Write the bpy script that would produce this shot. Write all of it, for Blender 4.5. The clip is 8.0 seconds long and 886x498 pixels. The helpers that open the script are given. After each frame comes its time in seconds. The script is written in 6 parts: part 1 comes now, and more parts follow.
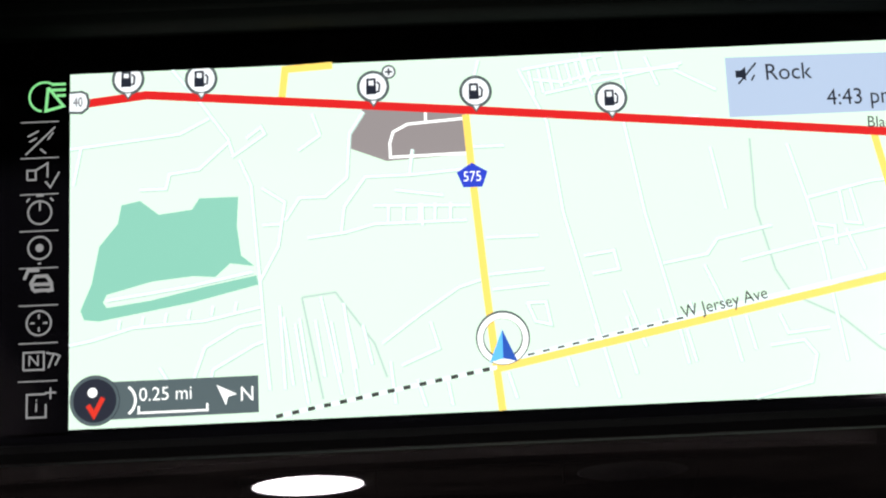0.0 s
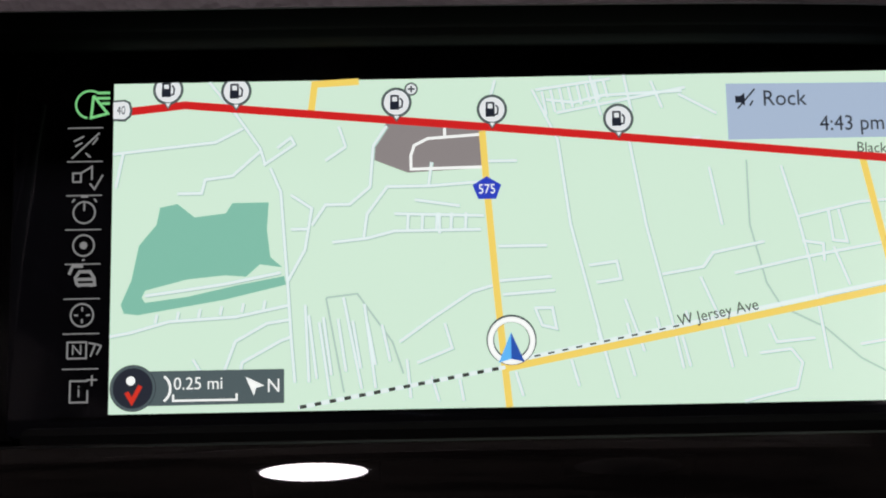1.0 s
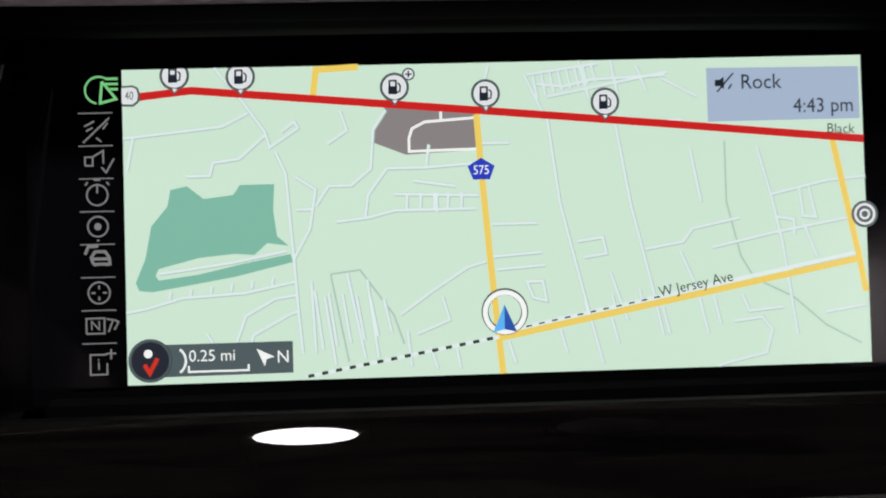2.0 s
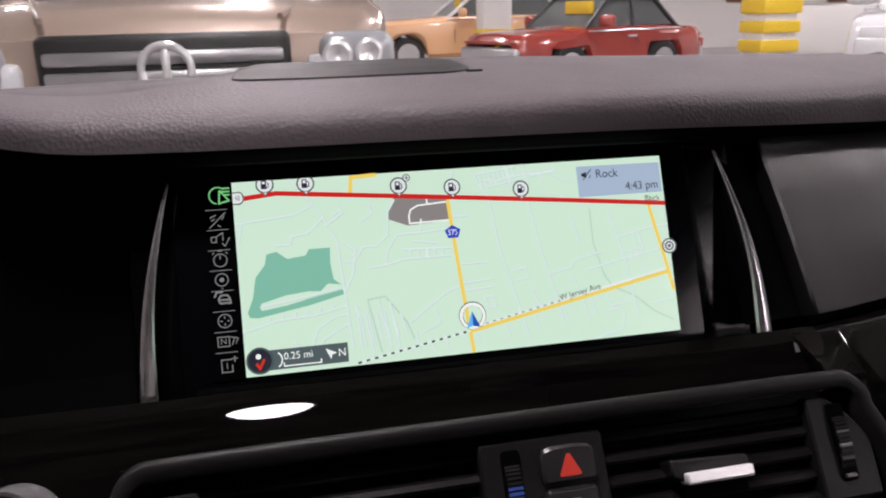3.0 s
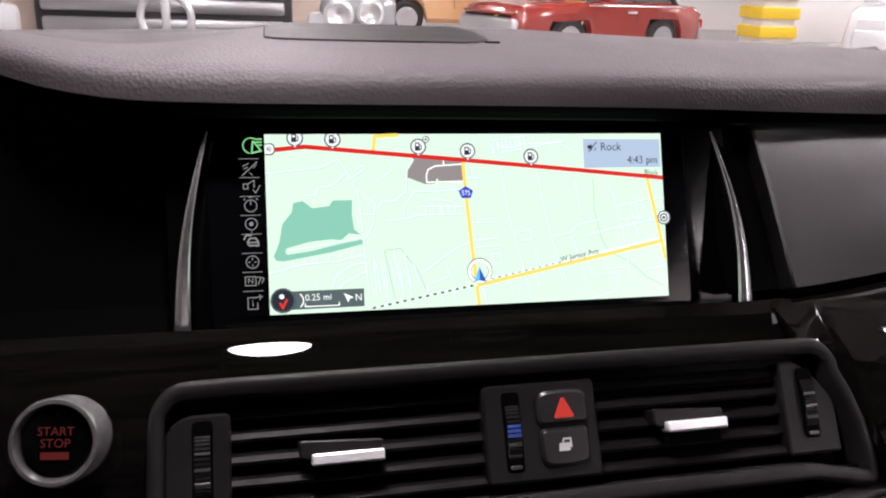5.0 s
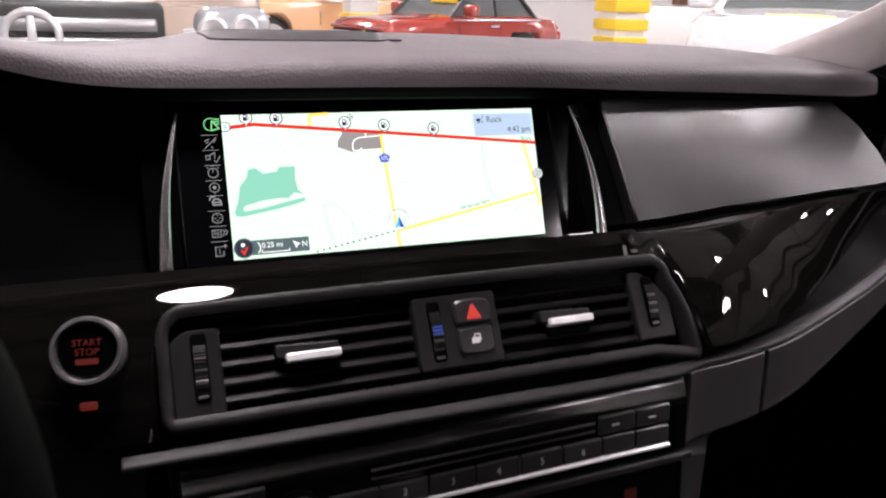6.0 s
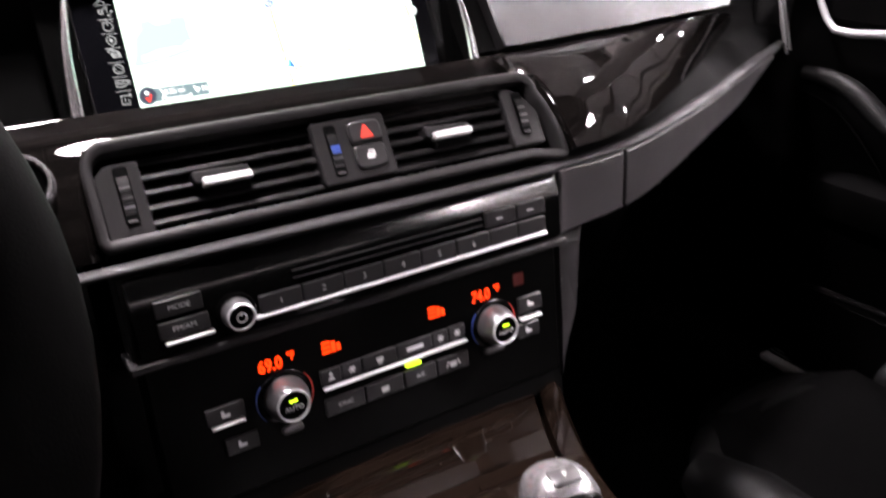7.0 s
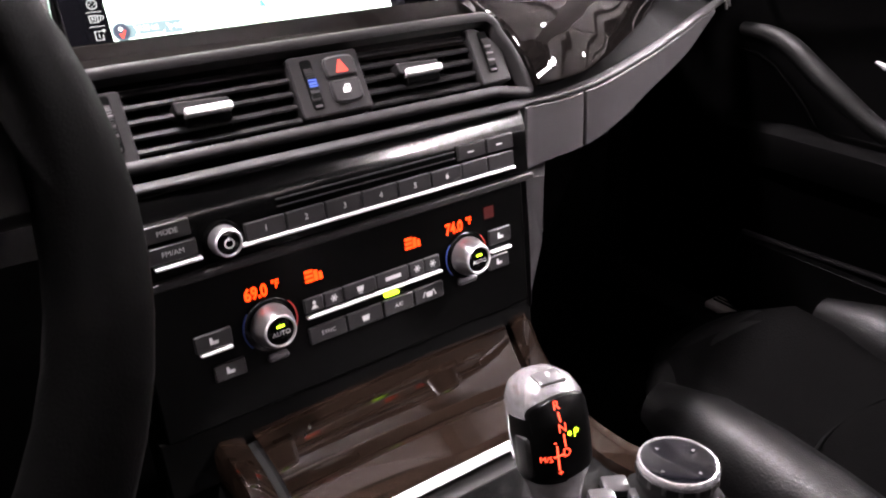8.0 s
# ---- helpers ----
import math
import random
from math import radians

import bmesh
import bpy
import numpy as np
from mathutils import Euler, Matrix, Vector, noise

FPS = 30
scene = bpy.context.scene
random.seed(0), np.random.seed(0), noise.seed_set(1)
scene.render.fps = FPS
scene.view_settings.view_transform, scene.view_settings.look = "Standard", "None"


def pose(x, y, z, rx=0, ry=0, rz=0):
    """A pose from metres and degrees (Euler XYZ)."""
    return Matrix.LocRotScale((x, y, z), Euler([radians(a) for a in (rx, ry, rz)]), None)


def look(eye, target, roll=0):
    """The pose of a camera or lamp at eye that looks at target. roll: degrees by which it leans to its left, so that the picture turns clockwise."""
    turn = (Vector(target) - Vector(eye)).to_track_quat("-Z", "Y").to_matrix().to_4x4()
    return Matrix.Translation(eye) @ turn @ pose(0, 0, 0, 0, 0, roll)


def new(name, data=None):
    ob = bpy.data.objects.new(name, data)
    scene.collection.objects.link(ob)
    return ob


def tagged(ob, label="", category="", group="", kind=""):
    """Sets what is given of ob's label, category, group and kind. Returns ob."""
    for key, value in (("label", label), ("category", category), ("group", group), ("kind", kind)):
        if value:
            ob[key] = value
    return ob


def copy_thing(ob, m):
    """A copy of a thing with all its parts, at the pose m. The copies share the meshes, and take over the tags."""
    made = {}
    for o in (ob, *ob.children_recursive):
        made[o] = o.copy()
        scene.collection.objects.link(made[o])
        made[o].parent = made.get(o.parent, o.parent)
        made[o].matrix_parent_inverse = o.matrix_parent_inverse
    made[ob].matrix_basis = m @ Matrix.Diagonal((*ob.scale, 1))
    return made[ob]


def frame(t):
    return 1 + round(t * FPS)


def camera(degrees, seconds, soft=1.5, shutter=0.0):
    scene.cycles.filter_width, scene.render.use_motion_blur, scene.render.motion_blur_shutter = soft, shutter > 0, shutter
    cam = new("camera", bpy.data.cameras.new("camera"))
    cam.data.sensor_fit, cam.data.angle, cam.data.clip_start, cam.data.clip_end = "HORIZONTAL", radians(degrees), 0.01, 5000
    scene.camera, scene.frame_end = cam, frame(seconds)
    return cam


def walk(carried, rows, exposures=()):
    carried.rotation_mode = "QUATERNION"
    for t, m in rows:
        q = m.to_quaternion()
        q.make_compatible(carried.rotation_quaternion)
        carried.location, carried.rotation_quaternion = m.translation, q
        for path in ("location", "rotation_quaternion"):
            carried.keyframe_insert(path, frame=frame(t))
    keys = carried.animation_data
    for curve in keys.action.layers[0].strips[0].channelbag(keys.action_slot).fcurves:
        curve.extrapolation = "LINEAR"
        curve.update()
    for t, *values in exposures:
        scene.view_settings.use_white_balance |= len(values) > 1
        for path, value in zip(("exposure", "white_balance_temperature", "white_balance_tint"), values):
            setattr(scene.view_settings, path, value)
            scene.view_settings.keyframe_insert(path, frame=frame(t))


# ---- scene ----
# ---------------------------------------------------------------- camera
cam = camera(58.4, 8.0, soft=2.0, shutter=0.4)
PATH = [
    (0, (-0.0161, -0.1885, 1.0290), (-0.0041, 1.7340, 0.4769), -2.42),
    (0.5, (-0.0174, -0.1963, 1.0323), (-0.0144, 1.7143, 0.4405), -1.71),
    (1, (-0.0198, -0.2025, 1.0386), (-0.0138, 1.7125, 0.4590), -1.01),
    (2.3, (-0.0320, -0.2247, 1.0682), (0.0760, 1.6332, 0.3354), -1.29),
    (2.5, (-0.0479, -0.2803, 1.0987), (0.1151, 1.5816, 0.3862), -1.59),
    (3, (-0.0913, -0.3631, 1.0989), (0.2967, 1.5117, 0.5202), -1.35),
    (3.5, (-0.1050, -0.3469, 1.0957), (0.3650, 1.4857, 0.4448), -0.90),
    (4, (-0.1077, -0.3613, 1.1032), (0.2843, 1.4831, 0.4359), 3.23),
    (4.2, (-0.1094, -0.3735, 1.1063), (0.3056, 1.4581, 0.4172), 4.48),
    (5.3, (-0.1162, -0.4086, 1.1028), (0.3318, 1.4291, 0.4511), 1.03),
    (5.5, (-0.1255, -0.4297, 1.1041), (0.4265, 1.3735, 0.4406), 2.45),
    (6, (-0.1721, -0.5032, 1.0989), (0.5419, 1.2632, 0.4885), 1.90),
    (6.5, (-0.1975, -0.5518, 1.0921), (0.5935, 1.1639, 0.4350), 0.45),
    (7, (-0.2019, -0.5840, 1.0695), (0.6861, 0.9973, 0.2261), -1.76),
    (7.5, (-0.2247, -0.5974, 1.0599), (0.7473, 0.9026, 0.1632), -3.07),
    (8, (-0.2446, -0.5998, 1.0433), (0.7624, 0.8855, 0.1598), -1.12),
]
walk(cam, [(t, look(e, g, r)) for t, e, g, r in PATH],
     exposures=[(0.0, 0.12), (0.3, -0.1), (1.0, -0.37), (2.5, -0.45), (3.0, -0.42), (3.5, -0.26), (4.0, -0.08), (5.5, 0.06), (6.0, 0.26), (6.5, 0.72), (7.0, 1.65), (7.5, 2.25), (8.0, 2.5)])

# ---------------------------------------------------------------- world
world = bpy.data.worlds.new("world")
scene.world = world
world.use_nodes = True
world.node_tree.nodes["Background"].inputs[0].default_value = (0.5, 0.5, 0.52, 1)
world.node_tree.nodes["Background"].inputs[1].default_value = 0.02
LAMP_POWER = 190.0
READING_LAMP = 140.0


# ---------------------------------------------------------------- materials
def mat(name, base, rough=0.5, metal=0.0, grain=0.0, scale=400.0, bump=0.0, wear=0.15, coat=0.0, spec=0.5, alt=None):
    """Principled material: colour varied at two scales, roughness varied, fine relief."""
    m = bpy.data.materials.new(name)
    m.use_nodes = True
    nt = m.node_tree
    b = nt.nodes["Principled BSDF"]
    b.inputs["Metallic"].default_value = metal
    b.inputs["Coat Weight"].default_value = coat
    b.inputs["Coat Roughness"].default_value = 0.04
    b.inputs["Specular IOR Level"].default_value = spec
    co = nt.nodes.new("ShaderNodeTexCoord")
    big = nt.nodes.new("ShaderNodeTexNoise")
    big.inputs["Scale"].default_value = scale * 0.04
    big.inputs["Detail"].default_value = 4
    nt.links.new(co.outputs["Object"], big.inputs["Vector"])
    small = nt.nodes.new("ShaderNodeTexNoise")
    small.inputs["Scale"].default_value = scale
    small.inputs["Detail"].default_value = 3
    nt.links.new(co.outputs["Object"], small.inputs["Vector"])
    mix = nt.nodes.new("ShaderNodeMix")
    mix.data_type = "RGBA"
    lo = alt or [c * (1 - wear) for c in base]
    mix.inputs["A"].default_value = (*lo, 1)
    mix.inputs["B"].default_value = (*[min(1, c * (1 + wear * 0.6)) for c in base], 1)
    both = nt.nodes.new("ShaderNodeMath")
    both.operation = "MULTIPLY_ADD"
    both.inputs[1].default_value = grain
    nt.links.new(small.outputs["Fac"], both.inputs[0])
    nt.links.new(big.outputs["Fac"], both.inputs[2])
    nt.links.new(both.outputs[0], mix.inputs["Factor"])
    nt.links.new(mix.outputs["Result"], b.inputs["Base Color"])
    rr = nt.nodes.new("ShaderNodeMapRange")
    rr.inputs["To Min"].default_value = max(0.02, rough * 0.85)
    rr.inputs["To Max"].default_value = min(1, rough * 1.15)
    nt.links.new(big.outputs["Fac"], rr.inputs["Value"])
    nt.links.new(rr.outputs[0], b.inputs["Roughness"])
    if bump:
        bu = nt.nodes.new("ShaderNodeBump")
        bu.inputs["Strength"].default_value = bump
        bu.inputs["Distance"].default_value = 0.0008
        nt.links.new(small.outputs["Fac"], bu.inputs["Height"])
        nt.links.new(bu.outputs[0], b.inputs["Normal"])
    return m


def leather(name, base, rough, scale, bump):
    """Grained soft skin: pebbles from a cell pattern."""
    m = mat(name, base, rough, grain=0.3, scale=scale, wear=0.2)
    nt = m.node_tree
    co = nt.nodes.new("ShaderNodeTexCoord")
    v = nt.nodes.new("ShaderNodeTexVoronoi")
    v.inputs["Scale"].default_value = scale
    nt.links.new(co.outputs["Object"], v.inputs["Vector"])
    bu = nt.nodes.new("ShaderNodeBump")
    bu.inputs["Strength"].default_value = bump
    bu.inputs["Distance"].default_value = 0.0006
    nt.links.new(v.outputs["Distance"], bu.inputs["Height"])
    nt.links.new(bu.outputs[0], nt.nodes["Principled BSDF"].inputs["Normal"])
    return m


def wood(name, dark, light, stretch, coat=1.0):
    """Lacquered veneer: long streaks along the x axis with fine pores."""
    m = bpy.data.materials.new(name)
    m.use_nodes = True
    nt = m.node_tree
    b = nt.nodes["Principled BSDF"]
    b.inputs["Coat Weight"].default_value = coat
    b.inputs["Coat Roughness"].default_value = 0.02
    b.inputs["Roughness"].default_value = 0.35
    b.inputs["Specular IOR Level"].default_value = 0.0
    co = nt.nodes.new("ShaderNodeTexCoord")
    mp = nt.nodes.new("ShaderNodeMapping")
    mp.inputs["Scale"].default_value = stretch
    nt.links.new(co.outputs["Object"], mp.inputs["Vector"])
    n1 = nt.nodes.new("ShaderNodeTexNoise")
    n1.inputs["Scale"].default_value = 9
    n1.inputs["Detail"].default_value = 7
    n1.inputs["Distortion"].default_value = 0.7
    nt.links.new(mp.outputs[0], n1.inputs["Vector"])
    n2 = nt.nodes.new("ShaderNodeTexNoise")
    n2.inputs["Scale"].default_value = 70
    n2.inputs["Detail"].default_value = 3
    nt.links.new(mp.outputs[0], n2.inputs["Vector"])
    ad = nt.nodes.new("ShaderNodeMath")
    ad.operation = "MULTIPLY_ADD"
    ad.inputs[1].default_value = 0.35
    nt.links.new(n2.outputs["Fac"], ad.inputs[0])
    nt.links.new(n1.outputs["Fac"], ad.inputs[2])
    ramp = nt.nodes.new("ShaderNodeValToRGB")
    ramp.color_ramp.elements[0].position, ramp.color_ramp.elements[0].color = 0.48, (*dark, 1)
    ramp.color_ramp.elements[1].position, ramp.color_ramp.elements[1].color = 0.85, (*light, 1)
    nt.links.new(ad.outputs[0], ramp.inputs[0])
    nt.links.new(ramp.outputs[0], b.inputs["Base Color"])
    return m


def glow(name, colour, strength=1.0):
    """A lit display element."""
    m = bpy.data.materials.new(name)
    m.use_nodes = True
    b = m.node_tree.nodes["Principled BSDF"]
    b.inputs["Base Color"].default_value = (0.01, 0.01, 0.01, 1)
    b.inputs["Roughness"].default_value = 0.3
    b.inputs["Emission Color"].default_value = (*colour, 1)
    b.inputs["Emission Strength"].default_value = strength
    return m


def clear_glass(name):
    m = bpy.data.materials.new(name)
    m.use_nodes = True
    nt = m.node_tree
    out = nt.nodes["Material Output"]
    nt.nodes.remove(nt.nodes["Principled BSDF"])
    tr = nt.nodes.new("ShaderNodeBsdfTransparent")
    tr.inputs[0].default_value = (0.96, 0.98, 0.97, 1)
    gl = nt.nodes.new("ShaderNodeBsdfGlossy")
    gl.inputs["Roughness"].default_value = 0.02
    lw = nt.nodes.new("ShaderNodeLayerWeight")
    fr = nt.nodes.new("ShaderNodeMath")
    fr.operation = "POWER"
    fr.inputs[1].default_value = 5.0
    nt.links.new(lw.outputs["Facing"], fr.inputs[0])
    fm = nt.nodes.new("ShaderNodeMath")
    fm.operation = "MULTIPLY_ADD"
    fm.inputs[1].default_value, fm.inputs[2].default_value = 0.3, 0.02
    nt.links.new(fr.outputs[0], fm.inputs[0])
    mx = nt.nodes.new("ShaderNodeMixShader")
    nt.links.new(fm.outputs[0], mx.inputs[0])
    nt.links.new(tr.outputs[0], mx.inputs[1])
    nt.links.new(gl.outputs[0], mx.inputs[2])
    nt.links.new(mx.outputs[0], out.inputs[0])
    return m


M_PAD = leather("dash_skin", (0.067, 0.0564, 0.062), 0.58, 480, 0.5)
M_GREY = mat("grey_plastic", (0.0145, 0.0135, 0.0142), 0.48, grain=0.3, scale=900, bump=0.12, spec=0.2)
M_BAG = mat("airbag_skin", (0.0070, 0.0064, 0.0068), 0.42, grain=0.3, scale=900, bump=0.1, spec=0.4)
M_BLACKP = mat("black_plastic", (0.006, 0.006, 0.006), 0.5, grain=0.3, scale=800, bump=0.1, spec=0.2)
# near-black: shade put into the colour of recesses; also for plain black parts
M_SHADEBLK = mat("shade_and_plain_black", (0.0015, 0.0015, 0.0015), 0.8, scale=300, spec=0.05)
M_PIANO = mat("piano_black", (0.002, 0.002, 0.002), 0.16, scale=60, coat=0.12, spec=0.2)
M_SLAT = mat("slat_grey", (0.012, 0.0112, 0.012), 0.45, scale=700, bump=0.08, spec=0.2)
M_BUTTON = mat("button_black", (0.021, 0.020, 0.021), 0.32, scale=900, bump=0.06, spec=0.5)
M_CHROME = mat("chrome", (0.9, 0.9, 0.91), 0.22, metal=0.45, scale=200, wear=0.05)
M_SATIN = mat("satin_silver", (0.80, 0.79, 0.80), 0.32, metal=0.5, scale=500, wear=0.08)
M_TIP = mat("bright_tip", (0.93, 0.92, 0.93), 0.3, metal=0.2, scale=400, wear=0.05)
M_BLADE = mat("brushed_blade", (0.55, 0.54, 0.55), 0.24, metal=0.9, scale=500, wear=0.08)
M_TRIM = mat("dark_satin_trim", (0.020, 0.019, 0.020), 0.52, scale=300, spec=0.15)
M_PANEL = mat("lower_panel_skin", (0.029, 0.027, 0.0285), 0.40, grain=0.3, scale=900, bump=0.12, spec=0.5)
M_KNOB = mat("dull_silver_knob", (0.22, 0.215, 0.22), 0.32, metal=0.8, scale=500, wear=0.08)
M_FACE = mat("black_panel_face", (0.0015, 0.0015, 0.0015), 0.3, scale=200, spec=0.10)
M_KEYGREY = mat("dull_metal_key", (0.085, 0.082, 0.085), 0.35, metal=0.4, scale=500, wear=0.1)
M_WOOD = wood("dark_veneer", (0.0014, 0.0012, 0.0012), (0.0046, 0.0039, 0.0036), (2.0, 26.0, 26.0), coat=0.45)
M_WOOD2 = wood("console_veneer", (0.0030, 0.0019, 0.0014), (0.0095, 0.0059, 0.0043), (1.0, 26.0, 26.0))
M_GLASSBLK = mat("screen_glass", (0.003, 0.003, 0.004), 0.10, scale=60, coat=0.1, spec=0.2)
M_LEATHER = leather("seat_leather", (0.0015, 0.0014, 0.0015), 0.44, 500, 0.35)
M_LEATHER.node_tree.nodes["Principled BSDF"].inputs["Specular IOR Level"].default_value = 0.2
M_PERF = leather("perforated_leather", (0.0008, 0.00075, 0.0008), 0.75, 380, 0.5)
M_PERF.node_tree.nodes["Principled BSDF"].inputs["Specular IOR Level"].default_value = 0.04
M_CARPET = mat("carpet", (0.003, 0.003, 0.003), 0.95, spec=0.05, grain=0.8, scale=1500, bump=0.6, wear=0.4)
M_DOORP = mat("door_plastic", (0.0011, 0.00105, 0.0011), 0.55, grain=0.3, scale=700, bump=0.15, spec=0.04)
M_WHEEL = leather("wheel_leather", (0.0009, 0.00085, 0.0009), 0.65, 900, 0.15)
M_WHEEL.node_tree.nodes["Principled BSDF"].inputs["Specular IOR Level"].default_value = 0.04
M_GRIP = mat("satin_grip", (0.42, 0.41, 0.42), 0.25, metal=0.75, scale=500, wear=0.06)
M_LINER = mat("headliner_cloth", (0.66, 0.62, 0.61), 0.9, grain=0.4, scale=900, bump=0.2)
M_LINERD = mat("dark_headliner_cloth", (0.035, 0.033, 0.034), 0.95, grain=0.4, scale=900, bump=0.2, spec=0.1)
M_GLASS = clear_glass("clear_glass")
M_WHITEI = mat("icon_white", (0.75, 0.75, 0.75), 0.5, scale=300)
M_ICONDIM = mat("icon_grey", (0.75, 0.75, 0.76), 0.5, scale=300)
M_BLUEI = mat("icon_blue", (0.045, 0.09, 0.36), 0.4, scale=300)
M_REDI = glow("hazard_red", (1.0, 0.06, 0.04), 0.55)
M_REDLINE = mat("red_line", (0.45, 0.04, 0.03), 0.4, scale=300)
M_ORANGE = glow("orange_led", (1.0, 0.034, 0.002), 1.0)
M_DIMRED = glow("dim_red_led", (1.0, 0.03, 0.01), 0.015)
M_GREEN = glow("green_led", (0.55, 1.0, 0.02), 1.1)
M_SHIFTR = glow("shift_red", (1.0, 0.06, 0.025), 0.9)
M_STARTR = glow("start_red", (1.0, 0.10, 0.08), 0.08)
# map colours
M_MAP = glow("map_ground", (0.655, 0.85, 0.69), 1.25)
M_PARK = glow("map_park", (0.22, 0.52, 0.40), 1.25)
M_BLOCK = glow("map_grey_block", (0.28, 0.25, 0.25), 1.2)
M_STREET = glow("map_street", (0.80, 0.92, 0.92), 1.25)
M_STREETD = glow("map_street_shadow", (0.45, 0.59, 0.53), 1.25)
M_ROADR = glow("map_highway", (0.72, 0.02, 0.02), 1.1)
M_ROADY = glow("map_county_road", (0.95, 0.69, 0.14), 1.2)
M_INFO = glow("map_info_box", (0.42, 0.52, 0.68), 1.2)
M_INK = glow("map_ink", (0.02, 0.025, 0.04), 1.0)
M_PIN = glow("map_pin", (0.85, 0.88, 0.9), 1.2)
M_PINEDGE = glow("map_pin_edge", (0.10, 0.13, 0.13), 1.0)
M_SHIELD = glow("map_shield", (0.02, 0.05, 0.55), 1.2)
M_ARROW = glow("map_arrow_light", (0.12, 0.5, 1.0), 1.2)
M_ARROWD = glow("map_arrow_dark", (0.02, 0.09, 0.45), 1.2)
M_RAIL = glow("map_rail_dash", (0.05, 0.06, 0.05), 1.0)
M_SCALEBG = glow("map_scale_box", (0.10, 0.14, 0.15), 1.0)
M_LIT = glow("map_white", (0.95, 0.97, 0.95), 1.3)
M_SIDE = glow("sidebar_icon", (0.26, 0.26, 0.26), 1.0)
M_SIDEG = glow("sidebar_green", (0.25, 0.75, 0.28), 1.0)
M_COMPASS = glow("compass_red", (0.8, 0.04, 0.02), 1.0)


# ---------------------------------------------------------------- mesh helpers
def thing(name, place, label, category, group="", kind=""):
    ob = new(name)
    ob.location = place
    ob.empty_display_size = 0.05
    return tagged(ob, label, category, group, kind)


def part(name, bm, material, parent=None, label="", angle=35, flip=True):
    me = bpy.data.meshes.new(name)
    if flip:
        bmesh.ops.recalc_face_normals(bm, faces=bm.faces)
    bm.to_mesh(me)
    bm.free()
    me.materials.append(material)
    me.polygons.foreach_set("use_smooth", [True] * len(me.polygons))
    me.set_sharp_from_angle(angle=radians(angle))
    ob = new(name, me)
    if parent is not None:
        ob.parent = parent
        if parent.parent is None and parent.data is None:
            ob.matrix_parent_inverse = Matrix.Translation(-parent.location)
    if label:
        ob["label"] = label
    return ob


def whole(name, bm, material, label, category, group="", kind="", angle=35):
    return tagged(part(name, bm, material, None, "", angle), label, category, group, kind)


def box(bm, c, s, bevel=0.0, m=None, seg=2):
    r = bmesh.ops.create_cube(bm, size=1.0)
    vs = r["verts"]
    bmesh.ops.scale(bm, vec=s, verts=vs)
    if bevel:
        es = list({e for v in vs for e in v.link_edges})
        g = bmesh.ops.bevel(bm, geom=es, offset=bevel, segments=seg, affect="EDGES", profile=0.5)
        vs = list({v for f in g["faces"] for v in f.verts} | {v for v in vs if v.is_valid})
    bmesh.ops.translate(bm, vec=c, verts=vs)
    if m is not None:
        bmesh.ops.transform(bm, matrix=m, verts=vs)
    return bm


def val(f, x):
    return f(x) if callable(f) else f


def slab(bm, S, xa, xb, lo, hi, h0, h1, r=0.0, c=0.0005, nx=8, nz=1):
    """A plate that follows the surface S(x, z, height) from height h0 to h1, with rounded corners r and chamfer c."""
    xs = [xa + (xb - xa) * i / nx for i in range(nx + 1)]
    if r > 0:
        ends = [r * (1 - math.cos(math.pi / 2 * k / 4)) for k in range(5)]
        xs = sorted(set([xa + e for e in ends] + [xb - e for e in ends] + [x for x in xs if xa + r < x < xb - r]))
    n = len(xs) - 1

    def cut(x):
        d = min(x - xa, xb - x)
        return r - math.sqrt(max(0, r * r - (r - d) ** 2)) if r > 0 and d < r else 0.0

    def grid(h, ins):
        rows = []
        for x in xs:
            k = cut(x)
            a, b = val(lo, x) + k + ins, val(hi, x) - k - ins
            if b < a:
                a = b = (a + b) / 2
            xx = min(max(x, xa + ins), xb - ins)
            rows.append([(xx, a + (b - a) * j / nz) for j in range(nz + 1)])
        return rows
    front = [[bm.verts.new(S(p[0], p[1], h1)) for p in col] for col in grid(h1, c)]
    for i in range(n):
        for j in range(nz):
            bm.faces.new((front[i][j], front[i + 1][j], front[i + 1][j + 1], front[i][j + 1]))
    loop = [(i, 0) for i in range(n + 1)] + [(n, j) for j in range(1, nz + 1)] + [(i, nz) for i in range(n - 1, -1, -1)] + [(0, j) for j in range(nz - 1, 0, -1)]
    prev = [front[i][j] for i, j in loop]
    g = grid(0, 0)
    for h in (h1 - c, h0):
        ring = [bm.verts.new(S(*g[i][j], h)) for i, j in loop]
        for k in range(len(loop)):
            q = (k + 1) % len(loop)
            bm.faces.new((prev[q], prev[k], ring[k], ring[q]))
        prev = ring
    bm.faces.new(prev)
    return bm


def lathe(bm, prof, m, n=28, cap=True):
    """Turns (radius, height) pairs about the z axis of m."""
    rings = []
    for r, h in prof:
        rings.append([bm.verts.new(m @ Vector((r * math.cos(2 * math.pi * k / n), r * math.sin(2 * math.pi * k / n), h))) for k in range(n)])
    for a, b in zip(rings, rings[1:]):
        for k in range(n):
            q = (k + 1) % n
            bm.faces.new((a[k], a[q], b[q], b[k]))
    if cap:
        bm.faces.new(rings[-1])
        bm.faces.new(rings[0][::-1])
    return bm


